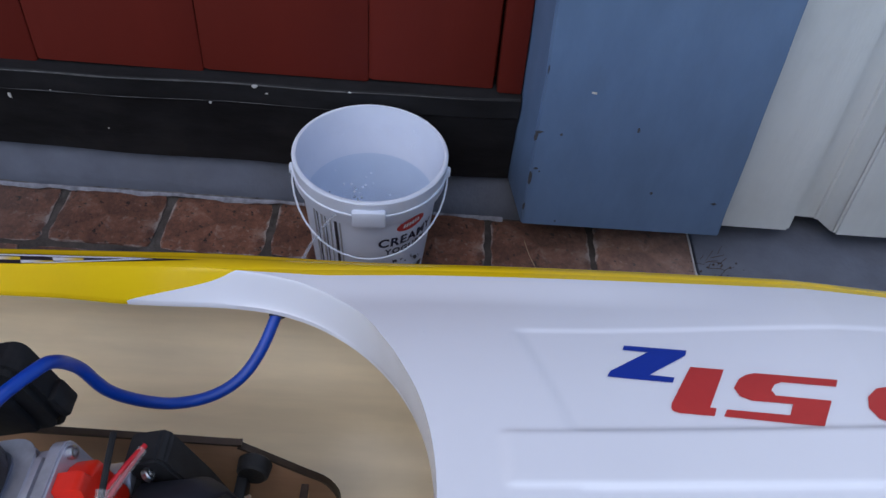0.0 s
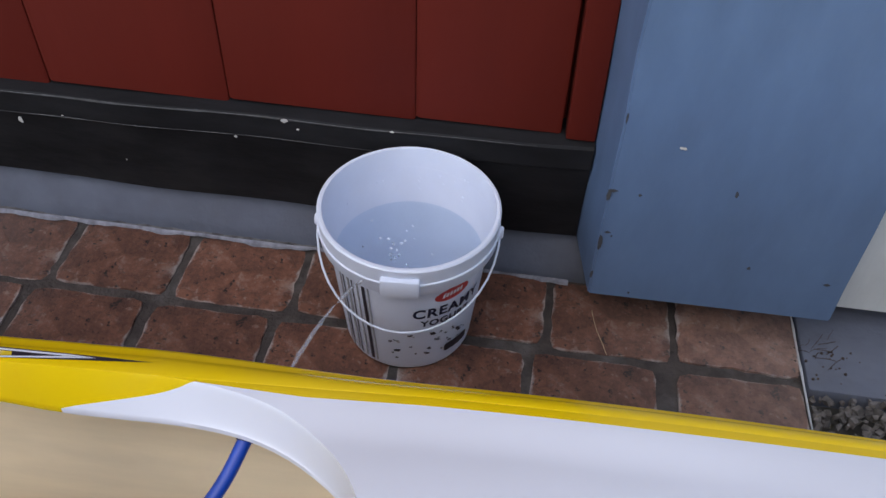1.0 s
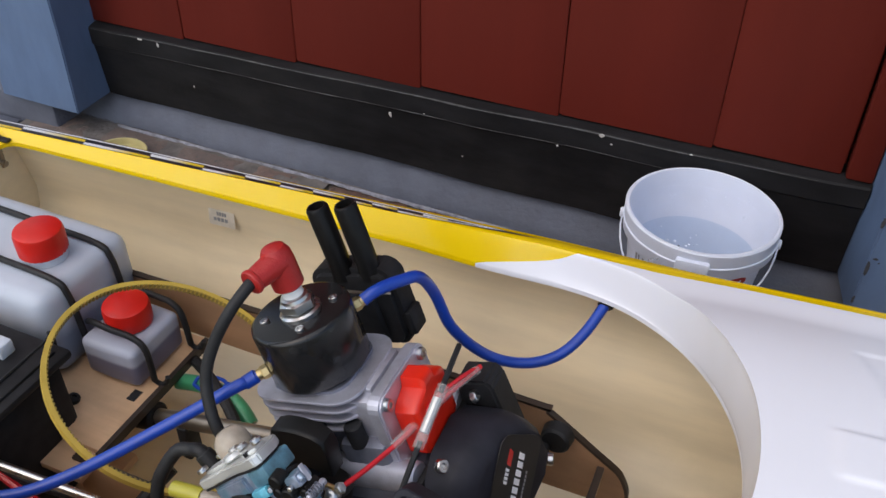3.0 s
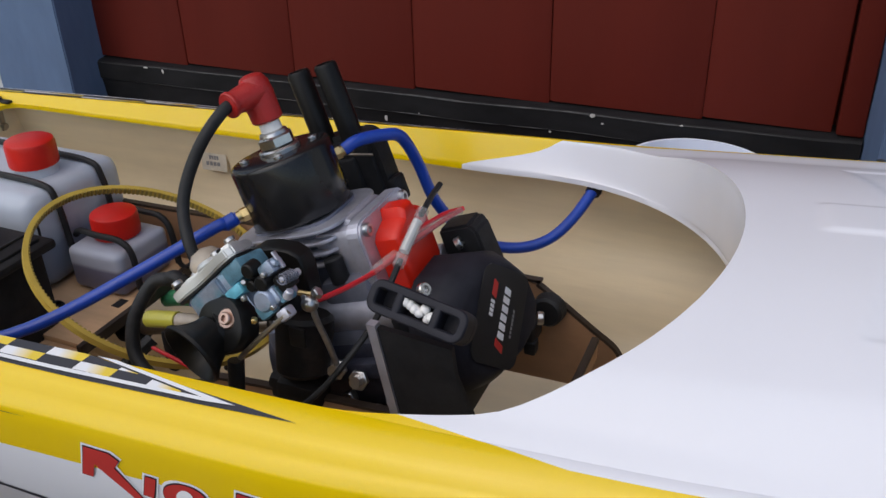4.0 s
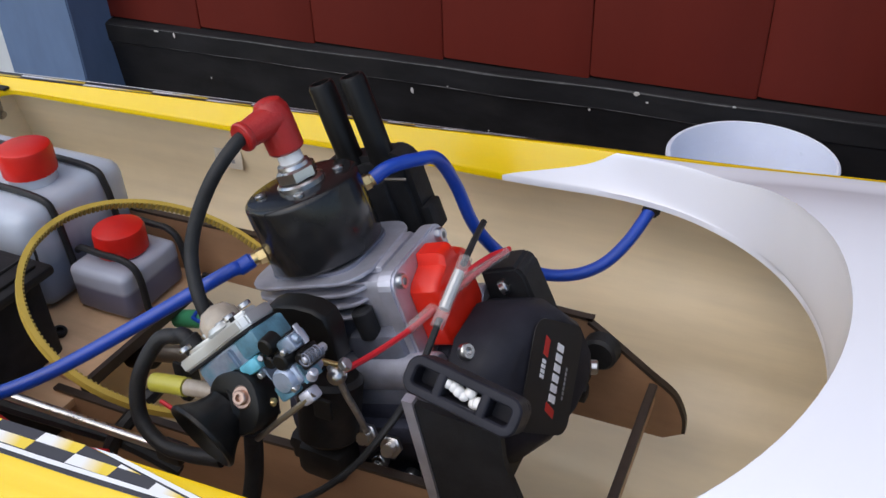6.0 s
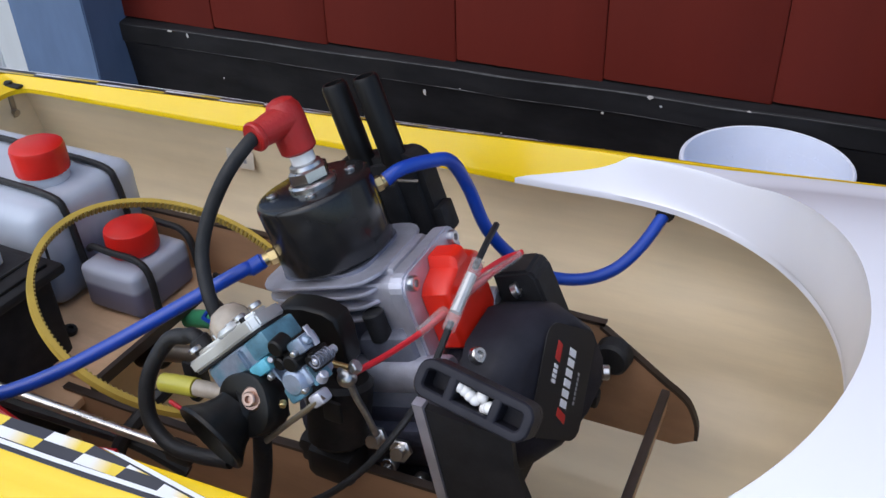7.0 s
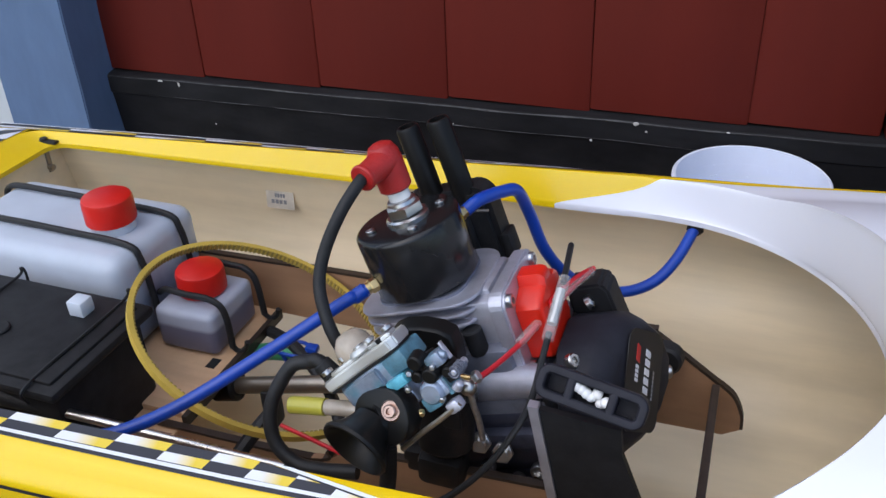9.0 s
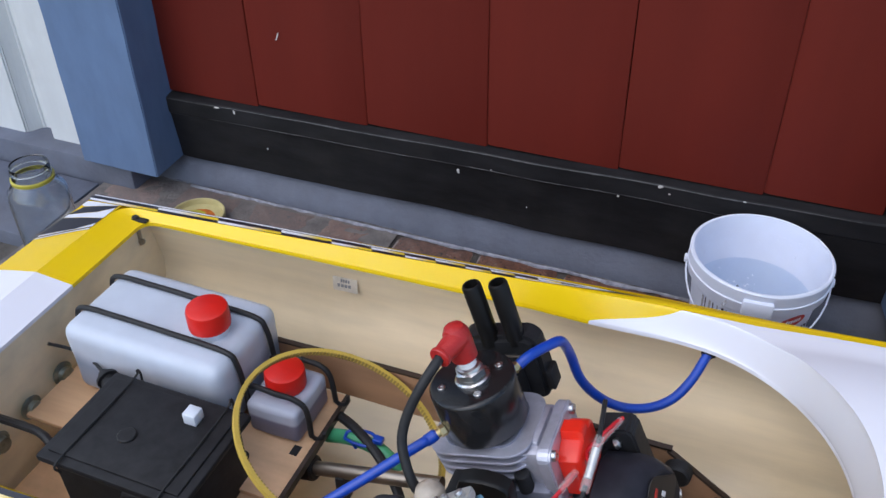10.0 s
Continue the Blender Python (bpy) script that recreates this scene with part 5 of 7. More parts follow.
# crankcase and mounts
cc = epart("crankcase", join(box(-0.028, -0.030, -0.080, 0.046, 0.032, -0.046, 0.005), box(-0.030, -0.022, -0.05, 0.030, 0.024, -0.038, 0.003), box(0.012, -0.026, -0.050, 0.038, -0.006, -0.026, 0.004)), "alu_dark", eng, "oily cast aluminium crankcase")
epart("crank_tunnel", rod((-0.034, 0.0, -0.073), (0.050, 0.0, -0.073), 0.031, n=32, bevel=0.003), "oily_shaded_case", eng, "oily crankshaft tunnel with shade put into its colour")
# the lower duct wears the darkened casting for its shade, the others plain aluminium
for y_, z_, r_ in ((-0.024, -0.044, 0.0075), (-0.022, -0.060, 0.009), (0.026, -0.046, 0.0085)):
    epart("transfer_duct", rod((-0.018, y_, z_), (0.050, y_, z_), r_, n=20, bevel=0.001), "oily_shaded_case" if z_ < -0.05 else "alu", eng, "rounded cast transfer duct")
epart("case_joint", box(-0.022, -0.036, -0.072, 0.044, 0.038, -0.063, 0.002), "oily_shaded_case", eng, "bolted joint of the crankcase halves")
epart("socket_bolt", rod((0.0235, -0.0225, -0.028), (0.0235, -0.0225, -0.0155), 0.0044, n=14, bevel=0.0006), "black_plastic", eng, "black socket bolt")
for x, y, z in ((0.038, -0.0365, -0.082), (0.026, -0.036, -0.088), (0.046, -0.0335, -0.068), (0.014, -0.036, -0.080), (0.035, -0.035, -0.096)):
    epart("case_screw", screw((x, y, z), (0.1, -1, 0.25), 0.0036, 0.004), "steel", cc)
epart("lower_case", box(-0.024, -0.034, -0.118, 0.046, 0.036, -0.096, 0.004), "oily_shaded_case", eng, "oily lower crankcase half with shade put into its colour")
XZ = Matrix(((1, 0, 0, 0), (0, 0, -1, 0.1545), (0, 1, 0, 0), (0, 0, 0, 1)))
mp = part("mount_plate", prism([(-0.1335, 0.2150), (-0.100, 0.2130), (-0.0985, 0.200), (-0.066, 0.116), (-0.113, 0.116)], 0.003, XZ), "black_plastic", eng, "black engine mount bracket")
part("plate_edge", prism([(-0.1365, 0.2165), (-0.1325, 0.2165), (-0.1125, 0.116), (-0.1165, 0.116)], 0.0042, XZ), "alu", mp, "light grey plate edge")
epart("front_plate", box(0.0505, -0.036, -0.112, 0.054, 0.044, -0.042, 0.001), "black_plastic", eng, "black front engine plate")

# recoil starter housing
HO = [(-0.0405, -0.012), (-0.0385, 0.014), (-0.030, 0.030), (-0.016, 0.0375), (0.010, 0.0385), (0.026, 0.031), (0.0375, 0.014), (0.0395, -0.008), (0.031, -0.021), (0.012, -0.029), (-0.012, -0.030), (-0.031, -0.023)]
hb = bmesh.new()
rings = []
for xx, k in ((0.0545, 0.97), (0.0555, 1.0), (0.073, 0.985), (0.077, 0.96), (0.0835, 0.84), (0.0860, 0.76), (0.0864, 0.70)):
    tilt = (xx - 0.0545) / 0.0319
    rings.append([hb.verts.new((xx - 0.004 * tilt + a * k * 0.86 * 0.27 * tilt, -0.002 + a * k * 0.86, -0.0670 + b * k * 0.86)) for a, b in HO])
for a, b in zip(rings, rings[1:]):
    for j in range(12):
        hb.faces.new((a[j], a[(j + 1) % 12], b[(j + 1) % 12], b[j]))
hb.faces.new(rings[0]), hb.faces.new(rings[-1])
bmesh.ops.bevel(hb, geom=[e for e in hb.edges if e.calc_face_angle(0) > 0.45], offset=0.0022, segments=2, affect="EDGES")
hous = epart("starter_housing", hb, "navy_plastic", eng, "black moulded recoil starter housing")
for p in ((0.0615, -0.0215, -0.0370), (0.0600, 0.0215, -0.0365), (0.0830, 0.0315, -0.0850), (0.060, -0.0365, -0.062)):
    epart("housing_screw", screw(p, (0.9, (p[1]) * 12, (p[2] + 0.06) * 14), 0.0033, 0.003), "steel", hous)
epart("top_guard", prism([(0.051, -0.0290), (0.0675, -0.0285), (0.0705, -0.0320), (0.0735, -0.066), (0.0735, -0.085), (0.051, -0.085)], 0.0165, Matrix(((1, 0, 0, 0), (0, 0, -1, 0.0400), (0, 1, 0, 0), (0, 0, 0, 1))), 0.0014), "black_plastic", eng, "matt black pickup guard")
part("rubber_mount", join(rod((-0.0925, 0.2660, 0.1655), (-0.0930, 0.2570, 0.1660), 0.0088, 0.0082, 26, 0.0014), box(-0.1010, 0.2440, 0.1520, -0.0950, 0.2600, 0.1640, 0.0015), box(-0.1000, 0.2430, 0.1480, -0.0935, 0.2500, 0.1560, 0.0015)), "rubber", eng, "round black rubber mounting foot")
LF = axes((0.0829, -0.0030, -0.0635), (0.68 * 0.261, 0.68 * 0.965, 0.73), (-0.73 * 0.261, -0.73 * 0.965, 0.68))
LF = LF if LF.col[2].x > 0 else axes((0.0829, -0.0030, -0.0635), (0.68 * 0.261, 0.68 * 0.965, 0.73), (0.73 * 0.261, 0.73 * 0.965, -0.68))
lab = epart("maker_label", prism(rounded(0.044, 0.032, 0.006), 0.0004, LF), "label_black", hous, "dark maker's label")


def slanted_bar(x, y, w, h, lean=0.25):
    return prism([(x, y), (x + w, y), (x + w + lean * h, y + h), (x + lean * h, y + h)], 0.0003, LF @ at_z(0, 0, 0.0004))


for k in range(6):
    epart("print", slanted_bar(-0.0100 + 0.0040 * k, -0.0040, 0.0029, 0.0042), "print_white", lab, "white lettering as plain slanted bars")
for k in range(4):
    epart("print", slanted_bar(-0.0010 + 0.0019 * k, 0.0060, 0.0014, 0.0024), "print_white", lab, "white lettering as plain slanted bars")
for k in range(7):
    epart("print", slanted_bar(-0.0080 + 0.0019 * k, -0.0090, 0.0013, 0.0010), "print_grey", lab, "grey small print as bars")
epart("emblem", slanted_bar(-0.0158, -0.0046, 0.0034, 0.0058, 0.5), "print_red", lab, "red emblem shape")
epart("emblem", slanted_bar(0.0072, 0.0056, 0.0070, 0.0030, 0.5), "print_red", lab, "red emblem shape")

# pull handle with three pockets
PA, PB = Vector((-0.1325, 0.1515, 0.2315)), Vector((-0.0910, 0.1475, 0.2265))
PH = axes((PA + PB) / 2, PB - PA, (0.05, 0.62, 0.78))
hl = (PB - PA).length / 2
frame_ = prism(rounded(2 * hl, 0.0130, 0.0042), 0.0045, PH @ at_z(0, 0, -0.0085), 0.0008)
grip = part("pull_handle", frame_, "navy_plastic", eng, "navy black plastic pull handle with three pockets")
rim_loop = [PH @ Vector((x_, y_, 0.0)) for x_, y_ in rounded(2 * hl - 0.0034, 0.0098, 0.0032)]
rim_sec = [(-0.0018, -0.0042), (0.0018, -0.0042), (0.0018, 0.0042), (0.0012, 0.0050), (0.0, 0.0052), (-0.0012, 0.0050), (-0.0018, 0.0042)]
part("handle_rim", sweep(rim_loop, rim_sec, True, PH.to_3x3() @ Vector((0, 0, 1))), "navy_plastic", grip, "rounded navy rim")
for x0, x1 in ((-hl + 0.0112, -hl + 0.0146), (hl - 0.0146, hl - 0.0112)):
    part("handle_web", box(x0, -0.0052, -0.0055, x1, 0.0052, 0.0050, 0.0010, 3, PH), "navy_plastic", grip)
kn = []
rnd = random.Random(2)
for k in range(7):
    c = Vector((-0.0062 + 0.0020 * k, rnd.uniform(-0.0018, 0.0018), -0.001 + rnd.uniform(0, 0.003)))
    kn.append(lathe([(0, -0.0022), (0.0009, -0.0020), (0.0016, -0.0015), (0.0020, -0.0008), (0.0021, 0), (0.0020, 0.0008), (0.0016, 0.0015), (0.0009, 0.0020), (0, 0.0022)], 14, PH @ Matrix.Translation(c) @ Euler((rnd.random() * 3, rnd.random() * 3, 0)).to_matrix().to_4x4()))
part("rope_knot", join(*kn), "ceramic", grip, "white starter cord knot")

# carburettor
CA, CB = Vector((-0.2160, 0.1360, 0.2165)), Vector((-0.1840, 0.1415, 0.2470))
CF = axes((CA + CB) / 2, CB - CA, (0.62, -0.16, -0.66))   # x along the pump cover, y into the body
CF = CF @ Matrix.Diagonal((0.76, 0.92, 0.95, 1.0))


def c_at(x, y, z):
    return CF @ Vector((x, y, z))


def c_box(x0, y0, z0, x1, y1, z1, bevel=0.001):
    return box(x0, y0, z0, x1, y1, z1, bevel, 2, CF)


def c_rod(a, b, r0, r1=None, n=16, bevel=0.0005):
    return rod(c_at(*a), c_at(*b), r0, r1, n, bevel)


def c_plate(outline, y, depth, bevel=0.0004):
    """A plate lying under the pump cover, outline as (x, z)."""
    return prism(outline, depth, CF @ Matrix(((1, 0, 0, 0), (0, 0, 1, y), (0, 1, 0, 0), (0, 0, 0, 1))), bevel)


COVER = [(-0.0205, -0.0085), (-0.0175, -0.0112), (-0.0100, -0.0112), (-0.0020, -0.0095), (0.0090, -0.0092), (0.0180, -0.0108), (0.0285, -0.0112), (0.0318, -0.0085), (0.0310, 0.0030), (0.0270, 0.0085), (0.0150, 0.0105), (0.0, 0.0110), (-0.0120, 0.0075), (-0.0210, 0.0010)]
cb_ = part("carburettor_body", join(c_box(-0.0150, 0.0030, -0.0085, 0.0215, 0.0140, 0.0100, 0.0020), c_box(-0.0040, 0.0130, -0.0060, 0.0190, 0.0270, 0.0090, 0.0025)), "carb", eng, "blue-grey cast carburettor body")
part("gasket", c_plate([(x_ * 0.97, z_ * 0.97) for x_, z_ in COVER], 0.0022, 0.0011), "rubber", cb_, "black gasket")
pp = part("pump_cover", join(c_plate(COVER, -0.0026, 0.0047, 0.0007), c_plate([(-0.0150, -0.0070), (-0.0070, -0.0075), (0.0040, -0.0030), (0.0130, -0.0030), (0.0240, -0.0080), (0.0290, -0.0060), (0.0280, 0.0015), (0.0120, 0.0050), (-0.0060, 0.0050), (-0.0160, -0.0010)], -0.0042, 0.0017, 0.0006), c_rod((0.0045, -0.0030, -0.0015), (0.0045, -0.0058, -0.0015), 0.0052, 0.0046, 20, 0.0008)), "alu_bright", cb_, "bright pump cover plate with a stepped rim")
for a, b in ((-0.0150, -0.0070), (0.0255, -0.0010), (0.0020, 0.0020), (0.0110, 0.0005), (-0.0120, 0.0035)):
    part("cover_screw", screw(c_at(a, -0.0050, b), CF.to_3x3() @ Vector((0, -1, 0)), 0.0024, 0.0017), "steel", pp)
# solid black disc; the darkness of a drilled hole is in its colour
part("cover_hole", c_rod((0.0225, -0.0045, -0.0070), (0.0225, -0.0025, -0.0070), 0.0014, None, 10, 0.0002), "deep_black", pp, "small black disc standing for a shaded drilling")
part("blue_chamber", c_box(0.0170, 0.0034, -0.0098, 0.0310, 0.0120, 0.0080, 0.0014), "cyan_gasket", cb_, "pale blue moulded chamber")
part("blue_diaphragm", join(c_box(0.0120, 0.0120, -0.0112, 0.0245, 0.0172, -0.0030, 0.0014), c_box(0.0060, 0.0150, -0.0100, 0.0160, 0.0200, -0.0040, 0.0014)), "cyan_light", cb_, "pale blue diaphragm housing")
part("metering_wall", c_plate([(-0.0120, -0.0100), (0.0120, -0.0104), (0.0140, -0.0060), (0.0140, 0.0040), (-0.0120, 0.0040)], 0.0045, 0.0080, 0.0008), "carb", cb_, "smooth grey metering wall")
part("throttle_barrel", join(c_box(0.0250, 0.0210, -0.0105, 0.0400, 0.0300, 0.0040, 0.0022), c_rod((0.0320, 0.0255, -0.0080), (0.0320, 0.0255, -0.0128), 0.0050, 0.0044, 20, 0.0008)), "carb", cb_, "blue-grey throttle barrel housing")
part("barrel_plate", join(c_box(0.0235, 0.0255, -0.0118, 0.0330, 0.0320, -0.0060, 0.0012), c_box(0.0380, 0.0230, -0.0090, 0.0405, 0.0310, 0.0000, 0.0006)), "cyan_gasket", cb_, "blue end plate")
part("idle_block", join(c_box(0.0375, 0.0128, -0.0100, 0.0470, 0.0188, -0.0010, 0.0012), c_rod((0.0460, 0.0150, -0.0070), (0.0490, 0.0165, -0.0080), 0.0018, 0.0014, 10)), "carb", cb_, "pale cast idle block")
for p_, q_, r_ in (((0.0355, 0.0115, -0.0060), (0.0345, 0.0118, -0.0125), 0.0036), ((0.0375, 0.0192, -0.0060), (0.0370, 0.0194, -0.0125), 0.0036), ((0.0300, 0.0170, -0.0060), (0.0295, 0.0172, -0.0110), 0.0028), ((0.0440, 0.0225, -0.0050), (0.0440, 0.0225, -0.0095), 0.0026)):
    part("jet_cap", c_rod(p_, q_, r_, r_ * 0.86, 14, 0.0006), "deep_black", cb_, "small black cap")
# solid black blocks give the shade between the castings; there is no opening
part("dark_recess", join(c_box(0.0310, 0.0120, -0.0088, 0.0385, 0.0215, 0.0020, 0.0008), c_box(0.0400, 0.0195, -0.0075, 0.0460, 0.0270, 0.0010, 0.0008)), "oily_black", cb_, "black blocks standing for the shade between the castings")
for p_, q_ in (((0.0270, 0.0140, -0.0100), (0.0290, 0.0140, -0.0122)), ((0.0410, 0.0170, -0.0098), (0.0412, 0.0172, -0.0122)), ((0.0345, 0.0295, -0.0100), (0.0345, 0.0300, -0.0125)), ((0.0220, 0.0190, -0.0100), (0.0220, 0.0192, -0.0122))):
    part("body_screw", c_rod(p_, q_, 0.0013, 0.0011, 10, 0.0003), "worn_bright", cb_)
part("return_spring", tube([c_at(0.0495 + 0.0022 * math.cos(k * 0.9), 0.0235 + 0.0022 * math.sin(k * 0.9), -0.0030 - 0.00024 * k) for k in range(40)], 0.0004, 6, 2), "alu_dark", cb_, "coiled return spring")
part("spring_post", join(c_rod((0.0495, 0.0235, 0.0), (0.0495, 0.0235, -0.0125), 0.0016, 0.0012, 10), c_box(0.0475, 0.0110, -0.0060, 0.0486, 0.0190, -0.0035, 0.0003)), "alu", cb_, "pale spring post")
part("end_clamp", join(c_box(0.0330, 0.0325, -0.0120, 0.0405, 0.0375, -0.0060, 0.0012), c_rod((0.0420, 0.0300, -0.0080), (0.0470, 0.0285, -0.0090), 0.0020, 0.0016, 12)), "alu", cb_, "pale worn clamp")
part("link_bar", tube([c_at(0.0405, 0.0352, -0.0105), c_at(0.0280, 0.0360, -0.0118), c_at(0.0140, 0.0366, -0.0125), c_at(-0.0020, 0.0378, -0.0125)], 0.0011, 8, 4), "worn_steel", cb_, "pale steel link bar")
part("fuel_pin", c_rod((0.0220, 0.0290, -0.0130), (0.0226, 0.0300, -0.0150), 0.0013, 0.0011, 10, 0.0002), "brass", cb_, "small brass pin")
part("primer_bulb", lathe([(0.0078, 0), (0.0082, 0.002), (0.0075, 0.0065), (0.0048, 0.0098), (0, 0.0112)], 24, aim((-0.2060, 0.1475, 0.2275), (-0.2125, 0.1480, 0.2385))), "amber", cb_, "milky amber primer bulb")
MOUTH, THROAT = Vector((-0.1925, 0.1120, 0.2130)), Vector((-0.1865, 0.1270, 0.2160))
BEND = MOUTH + Vector((0.24, 0.90, 0.24)).normalized() * 0.0125
part("choke_flange", join(puff(rounded(0.0255, 0.0225, 0.0100), [(0.88, -0.001), (0.97, -0.0004), (1.0, 0.0006), (1.0, 0.0075), (0.96, 0.0088), (0.86, 0.0094)], axes((-0.1838, 0.1300, 0.2175), (0.86, 0.0, 0.48), (-0.42, 0.45, 0.76))), tube([(-0.1800, 0.1340, 0.2190), THROAT, THROAT.lerp(BEND, 0.6), BEND], 0.0090, 22)), "deep_black", eng, "black choke flange")
hh = (MOUTH - BEND).length
part("intake_trumpet", lathe([(0.0085, 0), (0.0090, hh * 0.25), (0.0104, hh * 0.55), (0.0124, hh * 0.80), (0.0138, hh * 0.93), (0.0143, hh), (0.0140, hh + 0.0012), (0.0132, hh + 0.0014), (0.0118, hh * 0.96), (0.0098, hh * 0.70), (0.0080, hh * 0.40), (0.0068, 0.001), (0, 0.001)], 36, aim(BEND, MOUTH), cap=False), "deep_black", eng, "glossy black trumpet intake")
part("choke_screw", join(screw((-0.1812, 0.1250, 0.2240), (-0.05, -0.82, 0.55), 0.0044, 0.0038), screw((-0.1813, 0.1222, 0.2258), (-0.05, -0.82, 0.55), 0.0026, 0.0022)), "copper", eng, "copper-coloured hexagon screw")
BALL = Vector((-0.1590, 0.1462, 0.2235))
lev = part("throttle_lever", join(tube([BALL + Vector((0.0002, 0.001, -0.002)), (-0.1582, 0.1490, 0.2130), (-0.1572, 0.1530, 0.2010), (-0.1575, 0.1590, 0.1850)], 0.0014, 8), rod(BALL + Vector((-0.003, 0.002, 0.002)), BALL, 0.0022, n=12)), "worn_bright", eng, "pale steel throttle lever")
part("lever_screw", lathe([(0, -0.0036), (0.0018, -0.0031), (0.0031, -0.0018), (0.0036, 0), (0.0031, 0.0018), (0.0018, 0.0031), (0, 0.0036)], 18, aim(BALL, BALL + Vector((0.5, -0.6, 0.4)))), "steel", lev, "bright steel ball joint")
part("link_nut", nut(BALL + Vector((0.0020, 0.0012, 0.0040)), (0.6, 0.2, 0.6), 0.0026, 0.0026), "worn_bright", lev, "bright nut")
part("needle", rod(BALL + Vector((-0.0125, 0.002, 0.0022)), BALL + Vector((0.0005, 0.0014, 0.0036)), 0.0012, n=10), "brass", lev, "brass mixture needle")
part("stop_plate", box(-0.1700, 0.1440, 0.2010, -0.1620, 0.1460, 0.2110, 0.0012), "oily_black", lev, "worn dark stop plate")
# oily clutter under the carburettor
part("intake_duct", join(rod((-0.1745, 0.1640, 0.2040), (-0.1730, 0.1560, 0.1780), 0.0130, 0.0120, 24, 0.002), box(-0.1850, 0.1480, 0.1600, -0.1640, 0.1640, 0.1760, 0.004)), "oily_black", eng, "oily dark intake duct")
part("lower_bracket", join(box(-0.1950, 0.1560, 0.1560, -0.1660, 0.1680, 0.1700, 0.004)), "oily_black", eng, "oily dark bracket under the carburettor")
epart("insulator_block", box(-0.016, -0.044, -0.034, 0.010, -0.022, -0.014, 0.003), "black_plastic", eng, "black intake insulator block")
part("heat_shield", puff([(-0.1985, 0.2240), (-0.1970, 0.2315), (-0.1920, 0.2350), (-0.1840, 0.2370), (-0.1760, 0.2372), (-0.1708, 0.2352), (-0.1686, 0.2300), (-0.1676, 0.2230), (-0.1668, 0.2150), (-0.1730, 0.2150), (-0.1850, 0.2160)], [(1.0, -0.0060), (1.0, 0.0010), (0.975, 0.0024), (0.92, 0.0030)], Matrix(((1, 0, 0, 0), (0, 0, -1, 0.1620), (0, 1, 0, 0), (0, 0, 0, 1)))), "deep_black", eng, "black rounded intake shield")
for p_ in ((-0.1596, 0.1630, 0.1791), (-0.1502, 0.1650, 0.1742)):
    part("bracket_bolt", join(nut(p_, (0.1, -0.9, 0.4), 0.0048, 0.003), rod(p_, Vector(p_) + Vector((0.0008, -0.006, 0.0028)), 0.0026, n=10)), "steel", eng, "dull bracket bolt")

# coil box with two upright pipes
xb = epart("coil_box", join(prism(rounded(0.050, 0.048, 0.009), 0.018, Matrix(((1, 0, 0, -0.007), (0, 0, 1, 0.046), (0, 1, 0, -0.0045), (0, 0, 0, 1))), 0.003), box(-0.020, 0.043, -0.024, 0.006, 0.048, 0.008, 0.0015), box(0.0165, 0.048, -0.022, 0.0215, 0.060, -0.008, 0.0015)), "black_plastic", eng, "matt black box behind the cylinder")
for x, y in ((-0.0112, 0.0505), (0.0050, 0.0515)):
    epart("upright_pipe", lathe([(0.0062, 0), (0.0058, 0.008), (0.0058, 0.041), (0.005, 0.0425), (0.0042, 0.0425), (0.004, 0.03), (0, 0.03)], 20, at_z(x, y, 0.0135)), "deep_black", xb, "open black rubber pipe")
epart("wire_clip", tube([(-0.026, 0.043, 0.012), (-0.012, 0.038, 0.0145), (0.004, 0.038, 0.013), (0.018, 0.044, 0.008)], 0.0007, 6), "worn_steel", xb, "thin wire clip")

# brass hose tails
TL, TR = Vector((-0.0153, -0.0193, 0.0105)), Vector((0.0138, 0.0206, 0.0185))
for a in (TL, TR):
    d = Vector((a.x, a.y, 0)).normalized()
    epart("hose_tail", join(nut(a - d * 0.001, d, 0.0034, 0.004), rod(a - d * 0.004, a + d * 0.009, 0.0027, n=12)), "brass", head, "brass hose tail")
WL, WR = ENG @ (TL * 1.0 + Vector((TL.x, TL.y, 0)).normalized() * 0.0045), ENG @ (TR + Vector((TR.x, TR.y, 0)).normalized() * 0.0045)

# ignition wiring
wires = thing("ignition_wires", (-0.135, 0.18, 0.24), "red and black stop-switch wires in clear heat-shrink", "wires")
TIP, SCR, SHR = Vector((-0.1280, 0.2330, 0.2310)), Vector((-0.1600, 0.1475, 0.2225)), Vector((-0.1468, 0.1850, 0.2215))
part("red_wire", tube([SCR, SCR.lerp(SHR, 0.5) + Vector((0, 0, -0.0012)), SHR, SHR.lerp(TIP, 0.35) + Vector((0, 0, 0.0015)), SHR.lerp(TIP, 0.75) + Vector((0, 0, 0.0012)), TIP], 0.0012, 8), "red_wire", wires)
part("red_wire", tube([TIP, SHR.lerp(TIP, 0.80) + Vector((-0.0012, -0.0015, 0.0032)), SHR.lerp(TIP, 0.45) + Vector((-0.002, -0.001, 0.004)), (-0.1385, 0.1960, 0.2330)], 0.0011, 8), "red_wire", wires)
part("black_wire", tube([(-0.1385, 0.2310, 0.2425), (-0.1370, 0.2180, 0.2425), (-0.1355, 0.2030, 0.2405)], 0.0014, 8), "rubber", wires)
part("black_wire", tube([(-0.1362, 0.1830, 0.2290), (-0.1365, 0.1720, 0.2215), (-0.1370, 0.1600, 0.2130), (-0.1400, 0.1470, 0.2060), (-0.1510, 0.1360, 0.1900), (-0.168, 0.128, 0.175), (-0.19, 0.122, 0.166), (-0.215, 0.118, 0.158)], 0.0014, 8), "rubber", wires)
